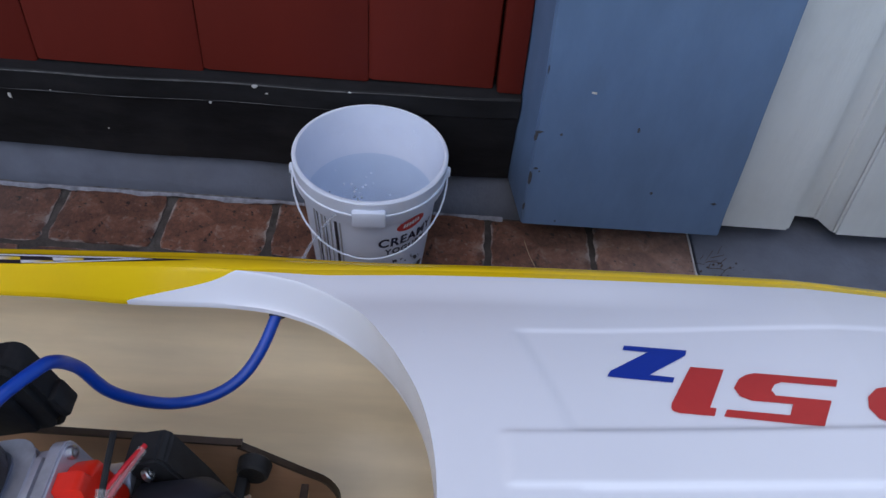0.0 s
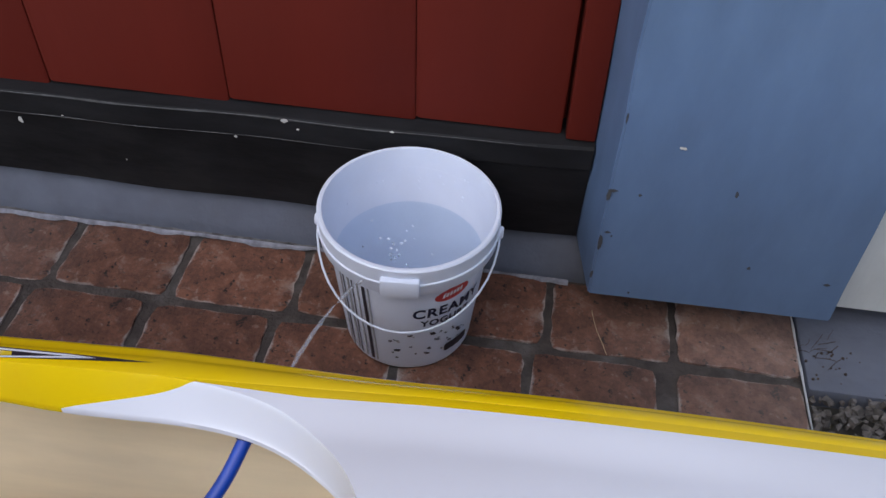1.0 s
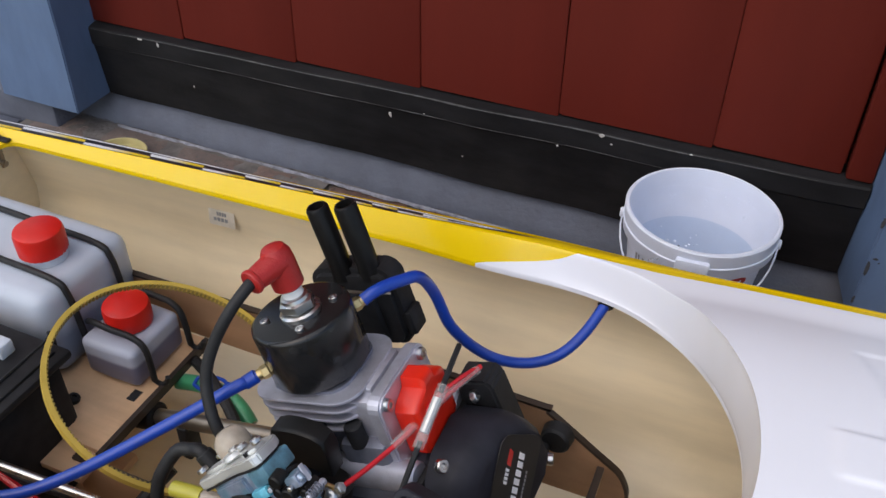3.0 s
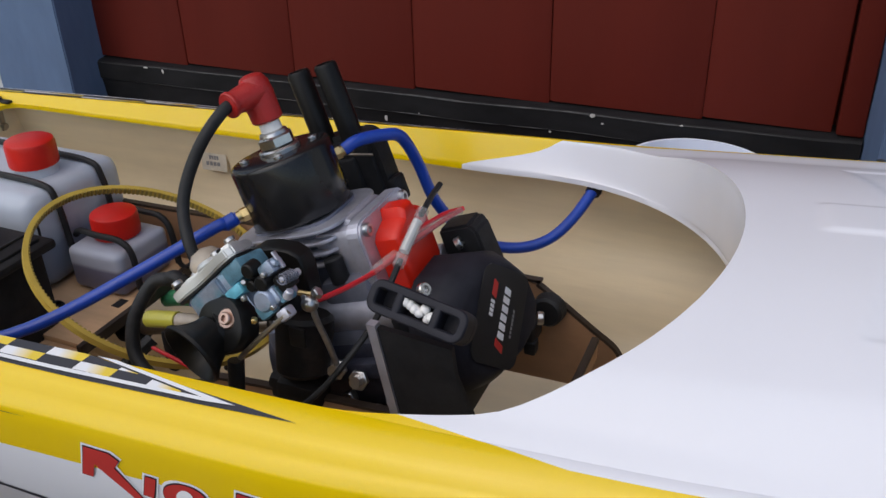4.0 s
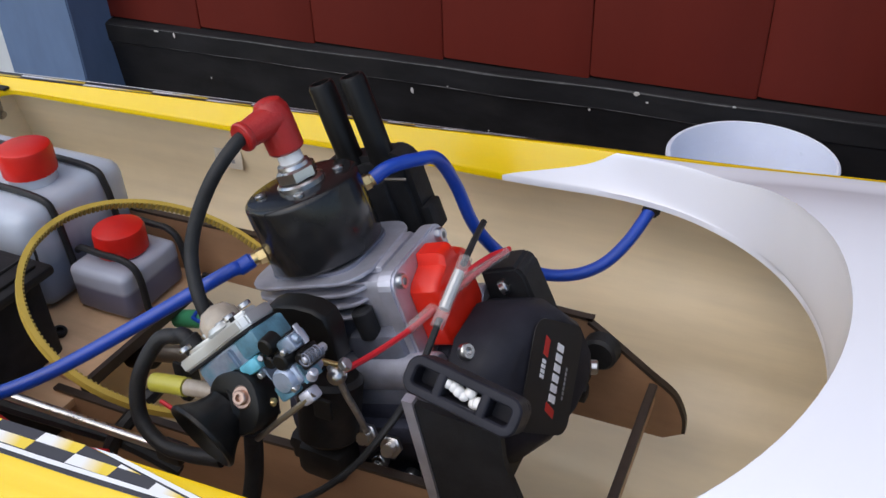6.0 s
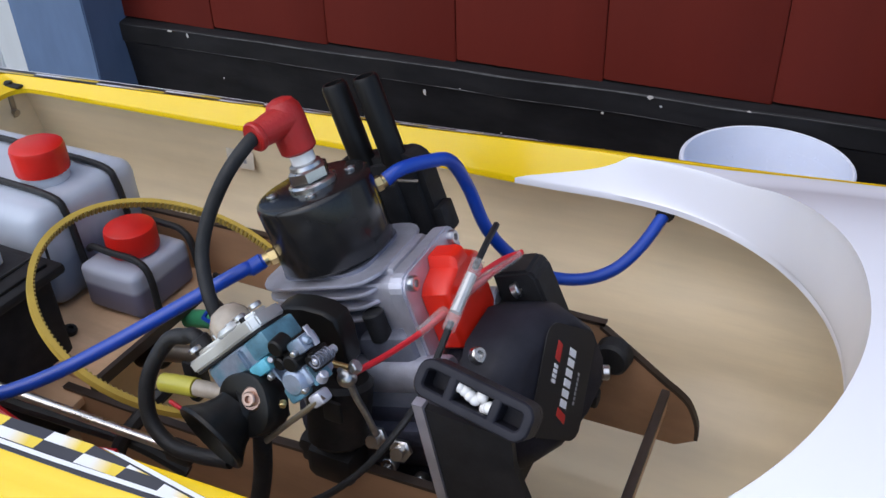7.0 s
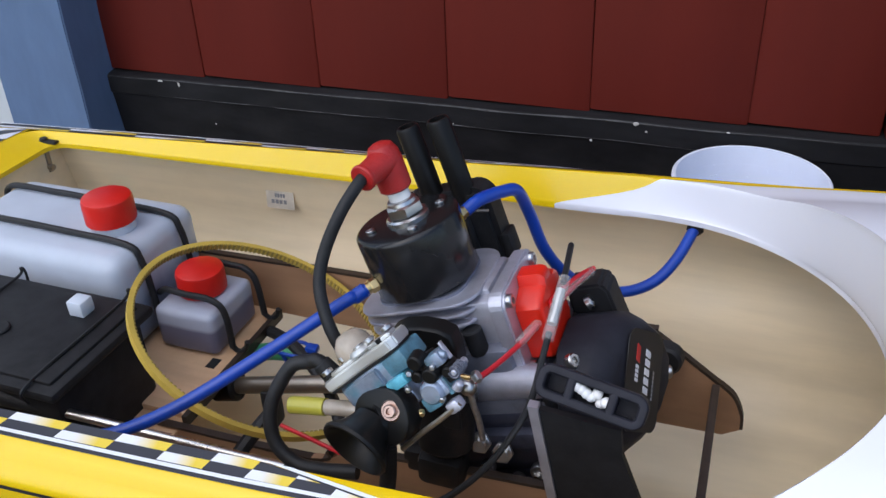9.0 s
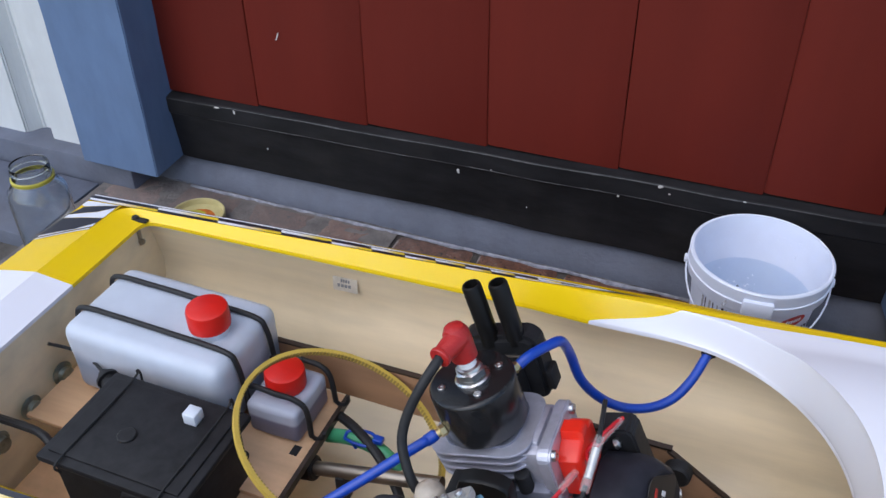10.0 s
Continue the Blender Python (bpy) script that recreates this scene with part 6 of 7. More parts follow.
part("heat_shrink", tube([SHR.lerp(SCR, 0.12), SHR.lerp(TIP, 0.3) + Vector((0, 0, 0.002)), SHR.lerp(TIP, 0.65) + Vector((0, 0, 0.0022)), SHR.lerp(TIP, 0.96)], 0.0021, 10), "shrink", wires, "clear heat-shrink sleeve")
part("heat_shrink", tube([(-0.1355, 0.2060, 0.2415), (-0.1358, 0.1930, 0.2350), (-0.1362, 0.1800, 0.2270)], 0.0026, 10), "shrink", wires, "clear heat-shrink sleeve")
part("connector", rod((-0.1357, 0.2000, 0.2390), (-0.1360, 0.1860, 0.2310), 0.0021, n=10), "alu_bright", wires, "pale crimp connector")

# ---------- cooling hoses ----------
hA = thing("cooling_hose", (-0.13, 0.28, 0.19), "curved blue silicone cooling hose to the hull outlet", "hose", "cooling hoses")
part("hose", tube([WR, WR + Vector((0.0045, 0.0065, 0.0030)), (-0.1765, 0.2490, 0.2545), (-0.1715, 0.2590, 0.2505), (-0.1675, 0.2690, 0.2330), (-0.1600, 0.2720, 0.2120), (-0.1490, 0.2790, 0.1940), (-0.1350, 0.2860, 0.1830), (-0.1190, 0.2940, 0.1800), (-0.1060, 0.3040, 0.1830), (-0.0970, 0.3170, 0.1910), (-0.0905, 0.3345, 0.2015)], 0.0031, 14), "hose_blue", hA)
part("outlet_nut", nut((-0.0902, 0.3355, 0.2020), (-0.05, -1, -0.45), 0.0046, 0.0035), "oily_black", hA, "dull outlet nut")
hB = thing("cooling_hose", (-0.26, 0.14, 0.21), "long blue silicone cooling hose over the hull side", "hose", "cooling hoses")
part("hose", tube([WL, WL + Vector((-0.004, -0.0045, -0.0022)), (-0.2250, 0.1745, 0.2310), (-0.2500, 0.1512, 0.2165), (-0.2800, 0.1240, 0.2005), (-0.3010, 0.1060, 0.1945), (-0.3200, 0.0985, 0.1920), (-0.3450, 0.0960, 0.1850)], 0.0029, 14), "hose_blue", hB)
part("hose_sleeve", rod(WL + Vector((-0.0005, -0.0005, 0)), WL + Vector((-0.0045, -0.0050, -0.0025)), 0.0034, n=16, bevel=0.0004), "hose_blue", hB, "stretched hose end")
hC = thing("fuel_hose", (-0.235, 0.13, 0.19), "black rubber fuel hose looped beside the carburettor", "hose")
part("hose", tube([(-0.2155, 0.1420, 0.2170), (-0.2215, 0.1425, 0.2235), (-0.2271, 0.1430, 0.2218), (-0.2351, 0.1410, 0.2183), (-0.2415, 0.1330, 0.2036), (-0.2391, 0.1270, 0.1896), (-0.2283, 0.1240, 0.1823), (-0.2150, 0.1235, 0.1830), (-0.2000, 0.1250, 0.1850)], 0.0031, 12), "rubber", hC)
part("elbow", rod((-0.2135, 0.1420, 0.2160), (-0.2215, 0.1428, 0.2232), 0.0046, 0.0040, 14, 0.0008), "rubber", hC)
hD = thing("fuel_hose", (-0.19, 0.13, 0.16), "short black hose below the carburettor", "hose")
part("hose", tube([(-0.188, 0.131, 0.198), (-0.188, 0.127, 0.18), (-0.191, 0.122, 0.16), (-0.196, 0.118, 0.14)], 0.0035, 12), "rubber", hD)
yt = thing("fuel_tube", (-0.23, 0.13, 0.2), "translucent yellow fuel tube on a fitting", "tube")
part("tube", tube([(-0.2297, 0.1300, 0.2088), (-0.2220, 0.1300, 0.2105), (-0.2138, 0.1300, 0.2120)], 0.0037, 12), "yellow_tube", yt)
part("fitting", rod((-0.2142, 0.1300, 0.2119), (-0.1990, 0.1310, 0.2140), 0.0032, n=14, bevel=0.0006), "amber", yt, "smoky clear fitting")

# ---------- drive line and small lines ----------
sh = thing("drive_shaft", (-0.29, 0.206, 0.15), "steel drive shaft tube behind the engine", "shaft")
part("tube", rod((-0.335, 0.206, 0.1290), (-0.225, 0.2065, 0.1590), 0.0048, n=18), "worn_steel", sh)
part("stern_flange", rod((-0.3300, 0.206, 0.1300), (-0.3140, 0.206, 0.1345), 0.0085, n=20, bevel=0.0015), "oily_black", sh, "dark stern tube flange")
part("clamp", box(-0.298, 0.2, 0.112, -0.291, 0.212, 0.139, 0.002), "black_plastic", sh, "black clamp block")
ff = thing("fuel_filter", (-0.27, 0.235, 0.15), "green fuel filter tube with a blue clip", "filter")
part("body", tube([(-0.3190, 0.2320, 0.1370), (-0.3050, 0.2320, 0.1410), (-0.2930, 0.2310, 0.1430), (-0.2800, 0.2290, 0.1430), (-0.2700, 0.2260, 0.1400), (-0.2620, 0.2220, 0.1350)], 0.0050, 14), "green", ff)
part("clip", join(tube([(-0.3030, 0.2270, 0.1460), (-0.2960, 0.2245, 0.1475), (-0.2860, 0.2245, 0.1480), (-0.2810, 0.2290, 0.1500), (-0.2860, 0.2340, 0.1500), (-0.2960, 0.2345, 0.1485), (-0.3030, 0.2320, 0.1470), (-0.3030, 0.2270, 0.1460)], 0.0011, 8), tube([(-0.2960, 0.2245, 0.1475), (-0.2940, 0.2250, 0.1420)], 0.0011, 6), box(-0.2830, 0.2275, 0.1485, -0.2760, 0.2330, 0.1525, 0.0009)), "hose_blue", ff, "blue plastic clip")
part("dark_hose", tube([(-0.320, 0.247, 0.143), (-0.300, 0.236, 0.148), (-0.283, 0.226, 0.1475), (-0.268, 0.216, 0.144), (-0.255, 0.205, 0.14), (-0.245, 0.192, 0.135)], 0.0034, 10), "rubber", ff, "dark rubber line under the filter")
pr = thing("push_rod", (-0.29, 0.12, 0.18), "thin silver throttle push rod along the hull side", "rod")
part("rod", rod((-0.375, 0.1185, 0.182), (-0.235, 0.134, 0.166), 0.0022, n=12), "steel", pr)
part("rod_end", box(-0.241, 0.13, 0.162, -0.229, 0.138, 0.169, 0.0012), "rubber", pr, "black ball-link end")
part("boot", rod((-0.385, 0.118, 0.184), (-0.352, 0.1205, 0.1795), 0.0055, 0.003, 14, 0.0008), "rubber", pr, "black rubber sealing boot")
ow = thing("servo_wires", (-0.29, 0.13, 0.15), "loose red and black wires on the hull floor", "wires")
part("red_wire", tube([(-0.345, 0.125, 0.165), (-0.315, 0.122, 0.158), (-0.29, 0.124, 0.154), (-0.27, 0.13, 0.153)], 0.0022, 8), "red_wire", ow)
part("red_wire", tube([(-0.248, 0.146, 0.178), (-0.236, 0.143, 0.1785), (-0.222, 0.141, 0.177), (-0.21, 0.1405, 0.174)], 0.0010, 8), "red_wire", ow)
part("black_wire", tube([(-0.36, 0.128, 0.168), (-0.33, 0.128, 0.163), (-0.30, 0.133, 0.158), (-0.27, 0.14, 0.15), (-0.245, 0.143, 0.14)], 0.003, 8), "rubber", ow)
part("black_wire", tube([(-0.262, 0.16, 0.17), (-0.268, 0.146, 0.162), (-0.274, 0.135, 0.15), (-0.276, 0.13, 0.13)], 0.0035, 8), "rubber", ow)

# ---------- starter belt ----------
belt = thing("starter_belt", (-0.29, 0.2, 0.14), "yellow toothed starter belt hanging in a loose loop", "belt")
BC, BX, BY = Vector((-0.2883, 0.2016, 0.1800)), Vector((0.048, 0.0380, -0.0254)), Vector((-0.037, 0.0482, 0.0169))
NB = 168
loop = [BC + BX * math.cos(2 * math.pi * i / NB) + BY * math.sin(2 * math.pi * i / NB) for i in range(NB)]
axis = BX.cross(BY).normalized()
sec = [(-0.0013, -0.0019), (0.0013, -0.0019), (0.0013, 0.0019), (-0.0013, 0.0019)]
part("band", sweep(loop, sec, True, axis), "belt", belt)
teeth = []
for i in range(0, NB):
    p = loop[i]
    d = (loop[(i + 1) % NB] - loop[i - 1]).normalized()
    inward = axis.cross(d).normalized()
    if inward.dot(BC - p) < 0:
        inward = -inward
    teeth.append(box(-0.0006, -0.0018, 0, 0.0006, 0.0018, 0.0021, 0, 1, Matrix(((d.x, axis.x, inward.x, p.x), (d.y, axis.y, inward.y, p.y), (d.z, axis.z, inward.z, p.z), (0, 0, 0, 1)))))
# teeth take the darker belt yellow that holds their shade
part("teeth", join(*teeth), "belt_shaded", belt, "fine moulded teeth inside the belt")


# ---------- fuel tanks ----------
def tank_body(x0, y0, z0, x1, y1, z1, r):
    bm = box(x0, y0, z0, x1, y1, z1, r, 4)
    bmesh.ops.subdivide_edges(bm, edges=[e for e in bm.edges if e.calc_length() > 0.02], cuts=6, use_grid_fill=True)
    c = Vector(((x0 + x1) / 2, (y0 + y1) / 2, (z0 + z1) / 2))
    for v in bm.verts:
        k = (v.co - c)
        bulge = (1 - (2 * k.x / (x1 - x0)) ** 2) * (1 - (2 * k.z / (z1 - z0)) ** 2)
        v.co.y += 0.0012 * bulge * (1 if k.y > 0 else -1)
        v.co += 0.0005 * noise.noise_vector(v.co * 40)
    return bm


def screw_cap(at, r, h):
    ribs = 28
    bm = lathe([(r, 0), (r, h * 0.82), (r * 0.95, h * 0.95), (r * 0.86, h), (0, h)], ribs * 2, Matrix.Translation(at))
    for v in bm.verts:
        d = v.co - Vector(at)
        d.z = 0
        if d.length > r * 0.97:
            i = round(math.atan2(d.y, d.x) / (math.pi / ribs))
            if i % 2:
                v.co -= d * 0.025
    return bm


tk = thing("fuel_tank", (-0.434, 0.235, 0.148), "large milky plastic fuel tank with a red screw cap", "fuel tank", "fuel tanks")
part("body", tank_body(-0.497, 0.198, 0.1485, -0.372, 0.272, 0.207, 0.009), "tank_large", tk)
part("neck", rod((-0.399, 0.2325, 0.205), (-0.399, 0.2325, 0.216), 0.0125, n=28), "tank", tk)
part("screw_cap", screw_cap((-0.399, 0.2325, 0.2125), 0.0140, 0.0148), "red_plastic", tk, "ribbed red screw cap")
tk2 = thing("fuel_tank", (-0.345, 0.23, 0.149), "small square milky fuel tank with a red screw cap", "fuel tank", "fuel tanks")
part("body", tank_body(-0.3645, 0.2090, 0.1485, -0.3268, 0.2520, 0.1750, 0.0038), "tank_fuel", tk2)
part("neck", rod((-0.3465, 0.2325, 0.172), (-0.3465, 0.2325, 0.180), 0.0115, n=28), "tank", tk2)
part("screw_cap", screw_cap((-0.3465, 0.2325, 0.1765), 0.0136, 0.0135), "red_plastic", tk2, "ribbed red screw cap")


def strap(name, pts, r, label):
    t = thing(name, tuple(pts[0]), label, "strap", "elastic tank straps")
    part("cord", tube(pts, r, 10, 5), "rubber", t)
    part("hook", tube([Vector(pts[-1]), Vector(pts[-1]) + Vector((0.003, 0.001, -0.003)), Vector(pts[-1]) + Vector((0.007, 0.002, -0.001)), Vector(pts[-1]) + Vector((0.0085, 0.002, 0.004))], r * 0.8, 8), "rubber", t)
    return t


for yy in (0.2545, 0.2185):
    strap("tank_strap", [(-0.5015, yy, 0.17), (-0.5, yy, 0.195), (-0.4925, yy, 0.2085), (-0.46, yy, 0.2095), (-0.42, yy - 0.001, 0.2095), (-0.3785, yy - 0.002, 0.2085), (-0.3705, yy - 0.002, 0.2), (-0.368, yy - 0.002, 0.18), (-0.3665, yy - 0.002, 0.152)], 0.0019, "black elastic cord over the large fuel tank")
strap("tank_strap", [(-0.368, 0.222, 0.176), (-0.36, 0.2185, 0.1815), (-0.347, 0.2175, 0.1815), (-0.331, 0.2175, 0.181), (-0.3235, 0.2175, 0.174), (-0.3215, 0.2165, 0.152)], 0.0019, "black elastic cord over the small fuel tank")
strap("tank_strap", [(-0.368, 0.249, 0.177), (-0.355, 0.2515, 0.1815), (-0.34, 0.2515, 0.1815), (-0.330, 0.251, 0.181), (-0.3235, 0.2505, 0.174), (-0.3205, 0.2495, 0.152)], 0.0019, "black elastic cord over the small fuel tank")

# ---------- radio box ----------
rbx = thing("radio_box", (-0.39, 0.148, 0.105), "black plastic radio box with a clipped lid", "radio box")
part("body", box(-0.436, 0.117, 0.104, -0.345, 0.180, 0.194, 0.004), "black_plastic", rbx)
lid = part("lid", join(box(-0.4415, 0.1125, 0.192, -0.3405, 0.1855, 0.1975, 0.002), box(-0.436, 0.118, 0.197, -0.346, 0.180, 0.1992, 0.0009)), "black_plastic", rbx, "flat black lid with a rim")
part("boss", rod((-0.399, 0.143, 0.1985), (-0.399, 0.143, 0.2008), 0.0058, n=20, bevel=0.0006), "rubber", lid)
part("plug", box(-0.3735, 0.163, 0.199, -0.3645, 0.172, 0.2075, 0.001), "tank", lid, "small white square plug")
for x in (-0.4245, -0.3555):
    part("wire_clip", tube([(x, 0.112, 0.19), (x, 0.113, 0.1985), (x + 0.001, 0.15, 0.2003), (x, 0.183, 0.1995), (x, 0.1865, 0.203), (x, 0.1885, 0.1985), (x, 0.1875, 0.185)], 0.0008, 6), "rubber", rbx, "thin black wire clip")
part("cable_gland", join(rod((-0.4405, 0.179, 0.187), (-0.4535, 0.187, 0.185), 0.0065, 0.005, 14, 0.001), rod((-0.4535, 0.187, 0.185), (-0.459, 0.190, 0.1845), 0.0035, n=12), rod((-0.45, 0.185, 0.186), (-0.452, 0.186, 0.186), 0.0075, n=14)), "rubber", rbx, "black cable gland")
part("aerial_lead", tube([(-0.459, 0.190, 0.1845), (-0.472, 0.197, 0.182), (-0.488, 0.204, 0.178), (-0.505, 0.207, 0.176), (-0.52, 0.204, 0.178)], 0.0012, 8), "rubber", rbx, "thin black lead to the transom")
part("side_cable", tube([(-0.443, 0.128, 0.172), (-0.452, 0.132, 0.180), (-0.463, 0.136, 0.181), (-0.480, 0.140, 0.176), (-0.512, 0.144, 0.168)], 0.0028, 8), "rubber", rbx, "black cable")
part("box_screw", screw((-0.3560, 0.1870, 0.149), (0.4, 0.1, 1), 0.0036, 0.003), "rubber", rbx)
solo("radio_shelf", box(-0.515, 0.115, 0.098, -0.33, 0.196, 0.1035, 0.0006), "ply", "varnished plywood shelf under the radio box", "shelf")
for y, z in ((0.2053, 0.1485), (0.1731, 0.1452), (0.1417, 0.142)):
    b = lathe([(0.0085, 0), (0.009, 0.001), (0.0075, 0.002), (0.006, 0.0025), (0.0055, 0.006), (0, 0.0065)], 18, aim((-0.5195, y, z), (-0.51, y, z)))
    solo("transom_bolt", b, "grease", "greasy steel bolt and washer in the transom", "bolt", "transom bolts")

# ---------- bucket ----------
BX0, BY0 = -0.0627, 0.5722
bk = thing("yogurt_bucket", (BX0, BY0, 0.0), "white plastic yogurt bucket half full of water", "bucket")
RB, RT, HB = 0.0482, 0.0582, 0.1


def wall_r(z):
    return RB + (RT - RB) * (z / HB)


prof = [(0, 0.003), (0.0440, 0.003), (0.0462, 0.0), (RB - 0.0012, 0.0006), (RB, 0.003), (wall_r(0.09), 0.09), (wall_r(0.0925), 0.0925), (0.0618, 0.0932), (0.0626, 0.0945), (0.0629, 0.1085), (0.0635, 0.1120), (0.0635, 0.1150), (0.0622, 0.1162), (0.0601, 0.1159), (0.0594, 0.112), (0.0586, 0.102), (wall_r(0.09) - 0.0012, 0.09), (RB - 0.0012, 0.0055), (0, 0.0055)]
part("pail", lathe(prof, 72, Matrix.Translation((BX0, BY0, 0)), cap=False), "pail", bk)
part("rim_bead", lathe([(0.0626, 0.1018), (0.0638, 0.1024), (0.0638, 0.1036), (0.0626, 0.1042)], 72, Matrix.Translation((BX0, BY0, 0)), cap=False), "pail", bk)
TABA = -86.0
tabm = Matrix.Translation((BX0, BY0, 0)) @ pose(0, 0, 0, 0, 0, TABA)
part("rim_tab", box(0.0605, -0.0130, 0.0945, 0.0668, 0.0130, 0.1095, 0.0018, 2, tabm), "pail", bk)
part("water", lathe([(0, 0.0045), (RB - 0.0007, 0.0045), (wall_r(0.072) - 0.0006, 0.072), (0, 0.072)], 64, Matrix.Translation((BX0, BY0, 0)), cap=False), "water", bk, "clear water")
EAR = radians(TABA - 88)
ea = Vector((BX0 + 0.0640 * math.cos(EAR), BY0 + 0.0640 * math.sin(EAR), 0.099))
EB = radians(TABA + 88)
eb = Vector((BX0 + 0.0640 * math.cos(EB), BY0 + 0.0640 * math.sin(EB), 0.099))
bail = []
for i in range(21):
    a = math.pi * i / 20
    mid = (ea + eb) / 2
    hx = (eb - ea) / 2
    fw = Vector((math.cos(radians(TABA)), math.sin(radians(TABA)), 0))
    bail.append(mid - hx * math.cos(a) * 1.0 + (fw * 0.0652 + Vector((0, 0, -0.036))) * math.sin(a))
part("bail_handle", sweep(bail, disc(0.0008, 8)), "pail", bk, "thin white plastic bail handle")
for e in (ea, eb):
    d = (e - Vector((BX0, BY0, 0.099))).normalized()
    part("handle_ear", rod(e - d * 0.002, e + d * 0.0022, 0.0042, n=14, bevel=0.0008), "pail", bk)


def wrap(bm, angle, z0, lift=0.0004):
    """Bends flat x, y shapes round the pail."""
    bmesh.ops.subdivide_edges(bm, edges=[e for e in bm.edges if e.calc_length() > 0.006], cuts=2)
    for v in bm.verts:
        z = z0 + v.co.y
        r = wall_r(z) + lift + abs(v.co.z)
        a = radians(angle) + v.co.x / r
        v.co = Vector((BX0 + r * math.cos(a), BY0 + r * math.sin(a), z))
    return bm


FRONT = -50
part("printed_word", wrap(lettering("CREAMY", 0.0130, 1.12), FRONT, 0.0665), "print_navy", bk, "dark printed word")
part("printed_word", wrap(lettering("YOGURT", 0.0088, 1.15), FRONT - 1, 0.0555), "print_navy", bk, "dark printed word")
ell = prism([(0.0135 * math.cos(2 * math.pi * i / 28), 0.0058 * math.sin(2 * math.pi * i / 28) + 0.0012 * math.cos(2 * math.pi * i / 28)) for i in range(28)], 0.0002)
part("emblem", wrap(ell, FRONT + 1, 0.0822), "print_red", bk, "red oval emblem")
em = [prism([(-0.008 + 0.0027 * k, -0.002 + 0.0003 * k), (-0.0064 + 0.0027 * k, -0.002 + 0.0003 * k), (-0.0058 + 0.0027 * k, 0.0016 + 0.0003 * k), (-0.0074 + 0.0027 * k, 0.0016 + 0.0003 * k)], 0.0002) for k in range(6)]
part("emblem_bars", wrap(join(*em), FRONT + 1, 0.0822, 0.0008), "print_white", bk, "pale lettering as plain bars")
rnd = random.Random(9)
for k in range(38):
    big = k < 15
    x, y = rnd.uniform(-0.040, 0.024), rnd.uniform(-0.018, 0.012)
    w, h = (rnd.uniform(0.0020, 0.0036), rnd.uniform(0.0010, 0.0018)) if big else (rnd.uniform(0.0008, 0.0018), rnd.uniform(0.0005, 0.0010))
    a = rnd.uniform(-0.5, 0.5)
    n_ = 11
    ring_ = [(w * math.cos(2 * math.pi * i / n_) * rnd.uniform(0.45, 1.15), h * math.sin(2 * math.pi * i / n_) * rnd.uniform(0.45, 1.15)) for i in range(n_)]
    spot = prism([(x + p * math.cos(a) - q * math.sin(a), y + p * math.sin(a) + q * math.cos(a)) for p, q in ring_], 0.0002)
    part("printed_spot", wrap(spot, FRONT - 2, 0.032), "print_pale" if k % 6 == 5 else "print_black", bk, "dark printed fleck")
part("printed_tag", wrap(prism(rounded(0.022, 0.0085, 0.002), 0.0002), FRONT + 13, 0.0190, 0.0006), "print_black", bk, "small black printed tag")
for k, w in enumerate((0.0024, 0.0010, 0.0022, 0.0009, 0.0014, 0.0026, 0.0012)):
    x = -0.016 + 0.0046 * k
    ln = prism([(x, -0.040), (x + w, -0.040), (x + w, 0.040), (x, 0.040)], 0.0002)
    bmesh.ops.subdivide_edges(ln, edges=[e for e in ln.edges if e.calc_length() > 0.02], cuts=8)
    part("printed_line", wrap(ln, TABA - 36, 0.0465), "print_black" if k % 2 else "print_pale", bk, "dark upright line")
part("inner_ring", lathe([(0.0582, 0.1005), (0.0588, 0.1025), (0.0591, 0.104)], 64, Matrix.Translation((BX0, BY0, 0)), cap=False), "pail", bk)

rnd = random.Random(21)
beads = []
for k in range(16):
    a = rnd.uniform(0.6, 2.7)
    z = rnd.choice((rnd.gauss(0.092, 0.006), rnd.uniform(0.075, 0.105)))
    r_ = rnd.uniform(0.0003, 0.0009)
    wr_ = wall_r(z) - 0.0012 - r_ * 0.3
    c = Vector((BX0 + wr_ * math.cos(a), BY0 + wr_ * math.sin(a), z))
    beads.append(lathe([(0, -r_), (r_ * 0.7, -r_ * 0.7), (r_, 0), (r_ * 0.7, r_ * 0.7), (0, r_)], 8, Matrix.Translation(c)))
tagged(part("water_beads", join(*beads), "pail", bk, "beads of water on the inner wall"), kind="stuff")

for ob in bk.children:
    for v in ob.data.vertices:
        v.co.x = v.co.x * 0.985 + 0.0012
        v.co.y *= 0.985
        v.co.z *= 1.05
rnd = random.Random(31)
foam = []
for k in range(11):
    r_ = rnd.uniform(0.0004, 0.0011)
    c = (BX0 - 0.008 + rnd.gauss(0, 0.014), BY0 + 0.006 + rnd.gauss(0, 0.011), 0.0761)
    foam.append(lathe([(r_ * 1.2, -0.0004), (r_, 0.0), (r_ * 0.6, r_ * 0.35), (0, r_ * 0.45)], 9, Matrix.Translation(c)))
tagged(part("foam", join(*foam), "pail", bk, "white bubbles on the water"), kind="stuff")
JET = (Vector((-0.0930, 0.3740, 0.1720)), Vector((-0.0800, 0.5500, 0.0740)))
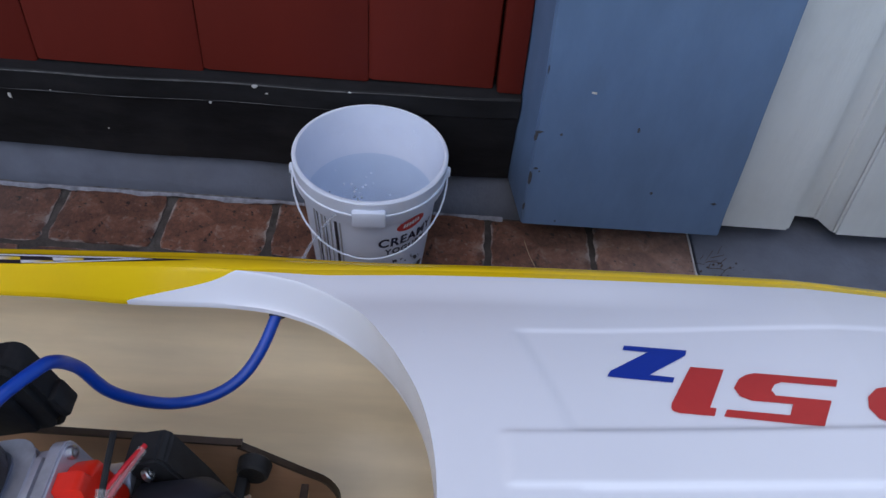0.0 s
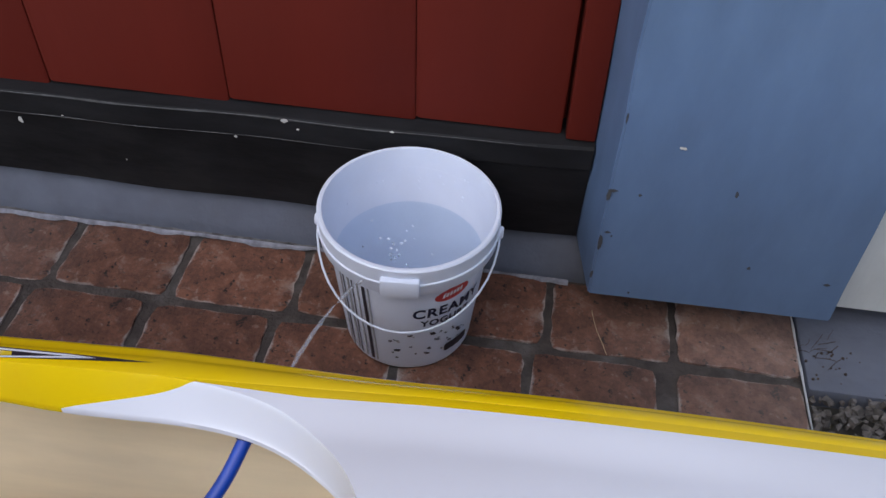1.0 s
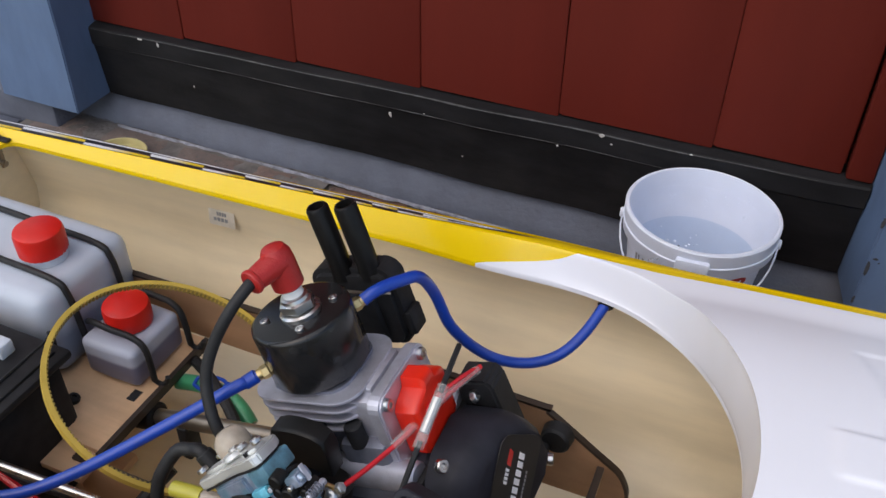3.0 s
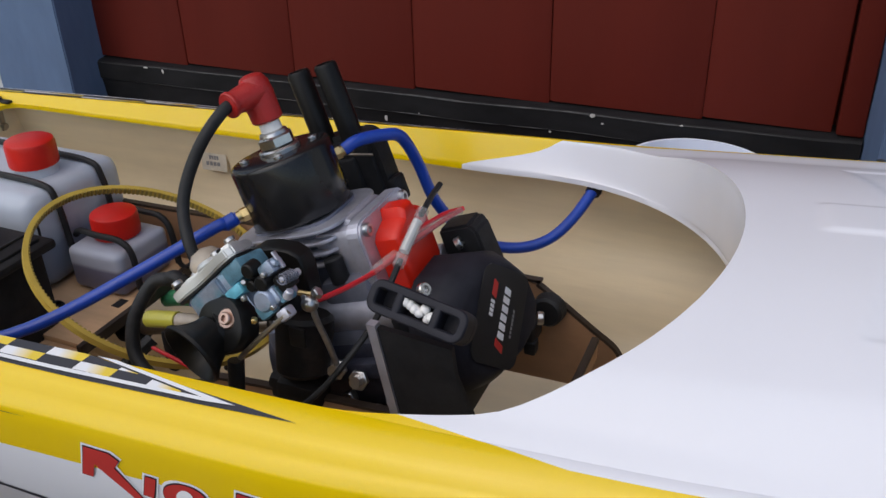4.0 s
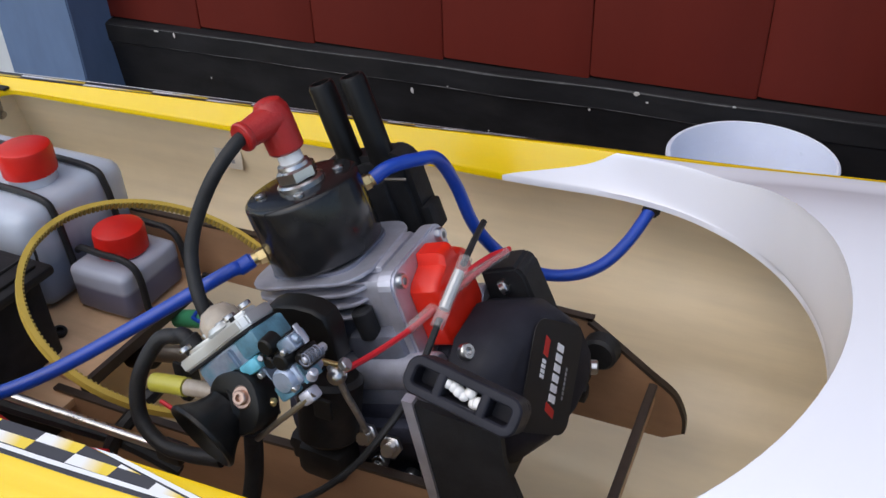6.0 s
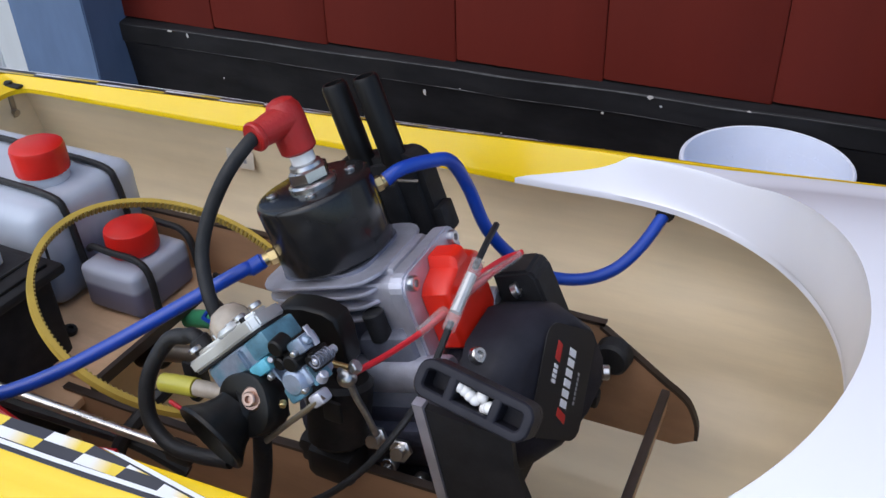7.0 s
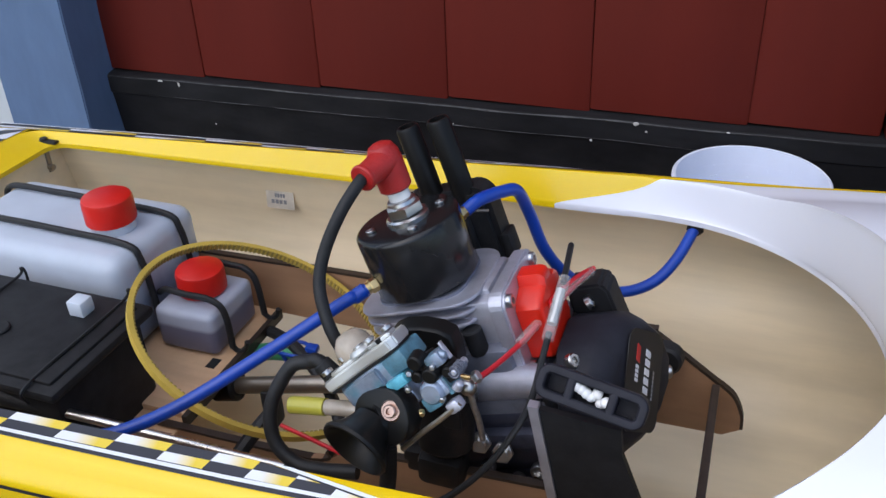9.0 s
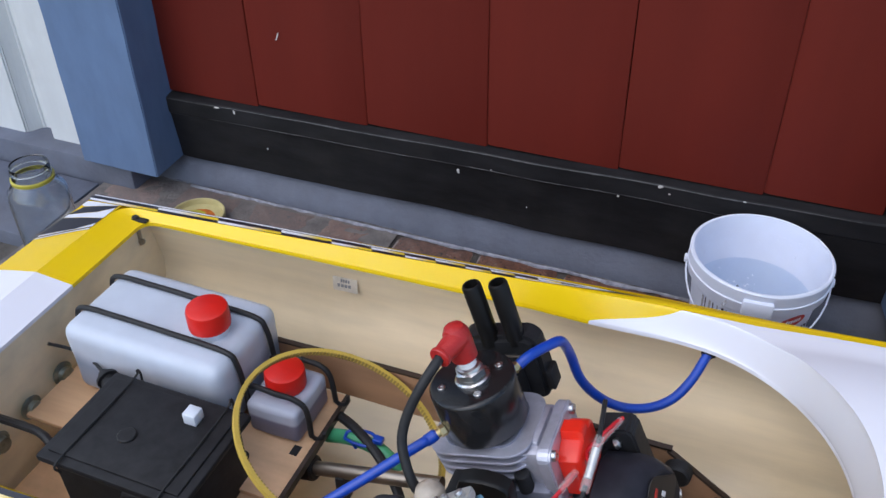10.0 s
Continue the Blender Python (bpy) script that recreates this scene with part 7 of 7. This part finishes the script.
# thin broken jet of cooling water from the hull into the bucket
rnd = random.Random(5)
pts = []
for i in range(60):
    t = i / 59
    p = JET[0].lerp(JET[1], t)
    p.z = JET[0].z + (JET[1].z - JET[0].z) * (0.35 * t + 0.65 * t * t)
    pts.append(p + Vector((noise.noise((i * 0.5, 1, 1)), 0, noise.noise((i * 0.5, 7, 3)))) * 0.0012)
jets = []
for a_, b_ in ((0, 30), (31, 41), (43, 50), (53, 59)):
    seg = bmesh.new()
    prev = None
    for i in range(a_, b_ + 1):
        rr_ = (0.0011 + 0.0009 * abs(noise.noise((i * 0.7, 3, 9)))) * math.sin(math.pi * (0.08 + 0.84 * (i - a_) / (b_ - a_)))
        ring_ = [seg.verts.new(pts[i] + Vector((rr_ * math.cos(k * math.pi / 4), 0.3 * rr_ * math.sin(k * math.pi / 4), rr_ * math.sin(k * math.pi / 4)))) for k in range(8)]
        if prev:
            for k in range(8):
                seg.faces.new((prev[k], prev[(k + 1) % 8], ring_[(k + 1) % 8], ring_[k]))
        prev = ring_
    jets.append(seg)
for k in range(9):
    r = rnd.uniform(0.0007, 0.0018)
    jets.append(lathe([(0, -r), (r * 0.7, -r * 0.7), (r, 0), (r * 0.7, r * 0.7), (0, r)], 10, Matrix.Translation((BX0 - 0.012 + rnd.gauss(0, 0.009), BY0 - 0.002 + rnd.gauss(0, 0.009), 0.0722))))
solo("water_jet", join(*jets), "splash", "thin broken jet of cooling water falling into the bucket", "water", kind="stuff")

# ---------- jar and lid ----------
jr = thing("glass_jar", (-0.806, 0.466, 0.0), "open clear glass jar with a yellow band round its neck", "jar")
JM = Matrix.Translation((-0.806, 0.466, 0.0)) @ Matrix.Diagonal((0.94, 0.94, 1.06, 1))
part("glass_body", lathe([(0, 0.004), (0.024, 0.003), (0.029, 0.0005), (0.033, 0.004), (0.034, 0.01), (0.034, 0.068), (0.032, 0.078), (0.0245, 0.087), (0.0222, 0.091), (0.0222, 0.104), (0.0212, 0.1065), (0.0198, 0.1055), (0.0198, 0.092), (0.022, 0.0855), (0.0295, 0.077), (0.0315, 0.067), (0.0315, 0.011), (0.028, 0.0075), (0, 0.0075)], 48, JM, cap=False), "glass", jr)
part("neck_thread", tube([(-0.806 + 0.0213 * math.cos(i * 0.5), 0.466 + 0.0213 * math.sin(i * 0.5), 0.1020 + 0.0005 * i) for i in range(14)], 0.0008, 6, 2), "glass", jr)
part("neck_band", lathe([(0.0224, 0.0885), (0.0243, 0.0892), (0.0243, 0.0925), (0.0224, 0.0932)], 48, JM, cap=False), "yellow_tube", jr, "yellow band round the neck")
ld = thing("jar_lid", (-0.684, 0.570, 0.0), "shallow pale plastic lid lying upside down with yellow and red print", "lid")
LM = Matrix.Translation((-0.684, 0.570, 0.0))
part("rim", lathe([(0.0, 0.001), (0.029, 0.001), (0.0315, 0.003), (0.0325, 0.011), (0.0318, 0.0125), (0.0305, 0.012), (0.0295, 0.005), (0.0, 0.0035)], 44, LM, cap=False), "lid_plastic", ld)
part("print", lathe([(0.0, 0.0042), (0.027, 0.0046)], 36, LM, cap=False), "lid_orange", ld, "orange printed disc")
part("print", prism([(0.012 * math.cos(i * 0.9) * (1.2 if i % 2 else 0.7) - 0.006, 0.008 * math.sin(i * 0.9) + 0.006) for i in range(7)], 0.0004, LM @ Matrix.Translation((0, 0, 0.0050))), "yellow_tube", ld, "yellow printed patch")

# ---------- pavers (many small pieces, last) ----------
bed = bpy.data.objects["pavement_bed"]
rnd = random.Random(11)


def paver_mesh(w, d, seed):
    """A worn clay paver: rounded corners, ragged rim, gently uneven face."""
    bm = bmesh.new()
    n_ = 9
    rc = 0.0062
    vs = []
    for j in range(n_ + 1):
        row = []
        for i in range(n_ + 1):
            u, v = 2 * i / n_ - 1, 2 * j / n_ - 1
            x, y = u * w / 2, v * d / 2
            # pull the corners in on an arc
            ex, ey = abs(x) - (w / 2 - rc), abs(y) - (d / 2 - rc)
            if ex > 0 and ey > 0:
                far = math.hypot(ex, ey)
                k = min(1.0, rc / far) if far > rc else 1.0
                x = math.copysign(w / 2 - rc + ex * k, x)
                y = math.copysign(d / 2 - rc + ey * k, y)
            e = max(abs(u), abs(v))
            rim = e > 0.99
            rag = 0.0016 if rim else 0.0005
            x += rag * noise.noise((x * 130, y * 130, seed * 1.7))
            y += rag * noise.noise((x * 130, y * 130, seed * 1.7 + 40))
            z = 0.0010 * noise.noise((x * 28, y * 28, seed * 3.1)) + 0.0006 * noise.noise((x * 75, y * 75, seed * 2.3)) - (0.0024 if rim else 0.0004 if e > 0.75 else 0.0)
            row.append(bm.verts.new((x, y, z)))
        vs.append(row)
    for j in range(n_):
        for i in range(n_):
            bm.faces.new((vs[j][i], vs[j][i + 1], vs[j + 1][i + 1], vs[j + 1][i]))
    rim = vs[0] + [r[-1] for r in vs[1:]] + list(reversed(vs[-1][:-1])) + [r[0] for r in reversed(vs[1:-1])]
    low = [bm.verts.new((v.co.x * 1.01, v.co.y * 1.01, -0.012)) for v in rim]
    for k in range(len(rim)):
        bm.faces.new((rim[k], low[k], low[(k + 1) % len(rim)], rim[(k + 1) % len(rim)]))
    return as_mesh("paver", bm, "paver", 60)


FULL = [paver_mesh(0.0916, 0.0912, 100 + k) for k in range(8)]
FRONTROW = [paver_mesh(0.0916, 0.0692, 200 + k) for k in range(7)]
col_x = [0.1915] + [0.0945 - 0.0992 * i for i in range(10)]
rows_y = [(0.601, FRONTROW), (0.512, FULL), (0.413, FULL), (0.314, FULL), (0.215, FULL), (0.116, FULL)]
for j, (y, pool) in enumerate(rows_y):
    for i, x in enumerate(col_x):
        xx = x - (0.0115 if j % 2 else 0.0) * (1 if i else 0)
        ob = new("paver", pool[rnd.randrange(len(pool))])
        ob.parent = bed
        ob.matrix_basis = pose(xx + rnd.uniform(-0.0015, 0.0015), y + rnd.uniform(-0.0015, 0.0015), rnd.uniform(-0.001, 0.0008), rnd.uniform(-0.5, 0.5), rnd.uniform(-0.5, 0.5), rnd.uniform(-1, 1) + 180 * rnd.randrange(2))
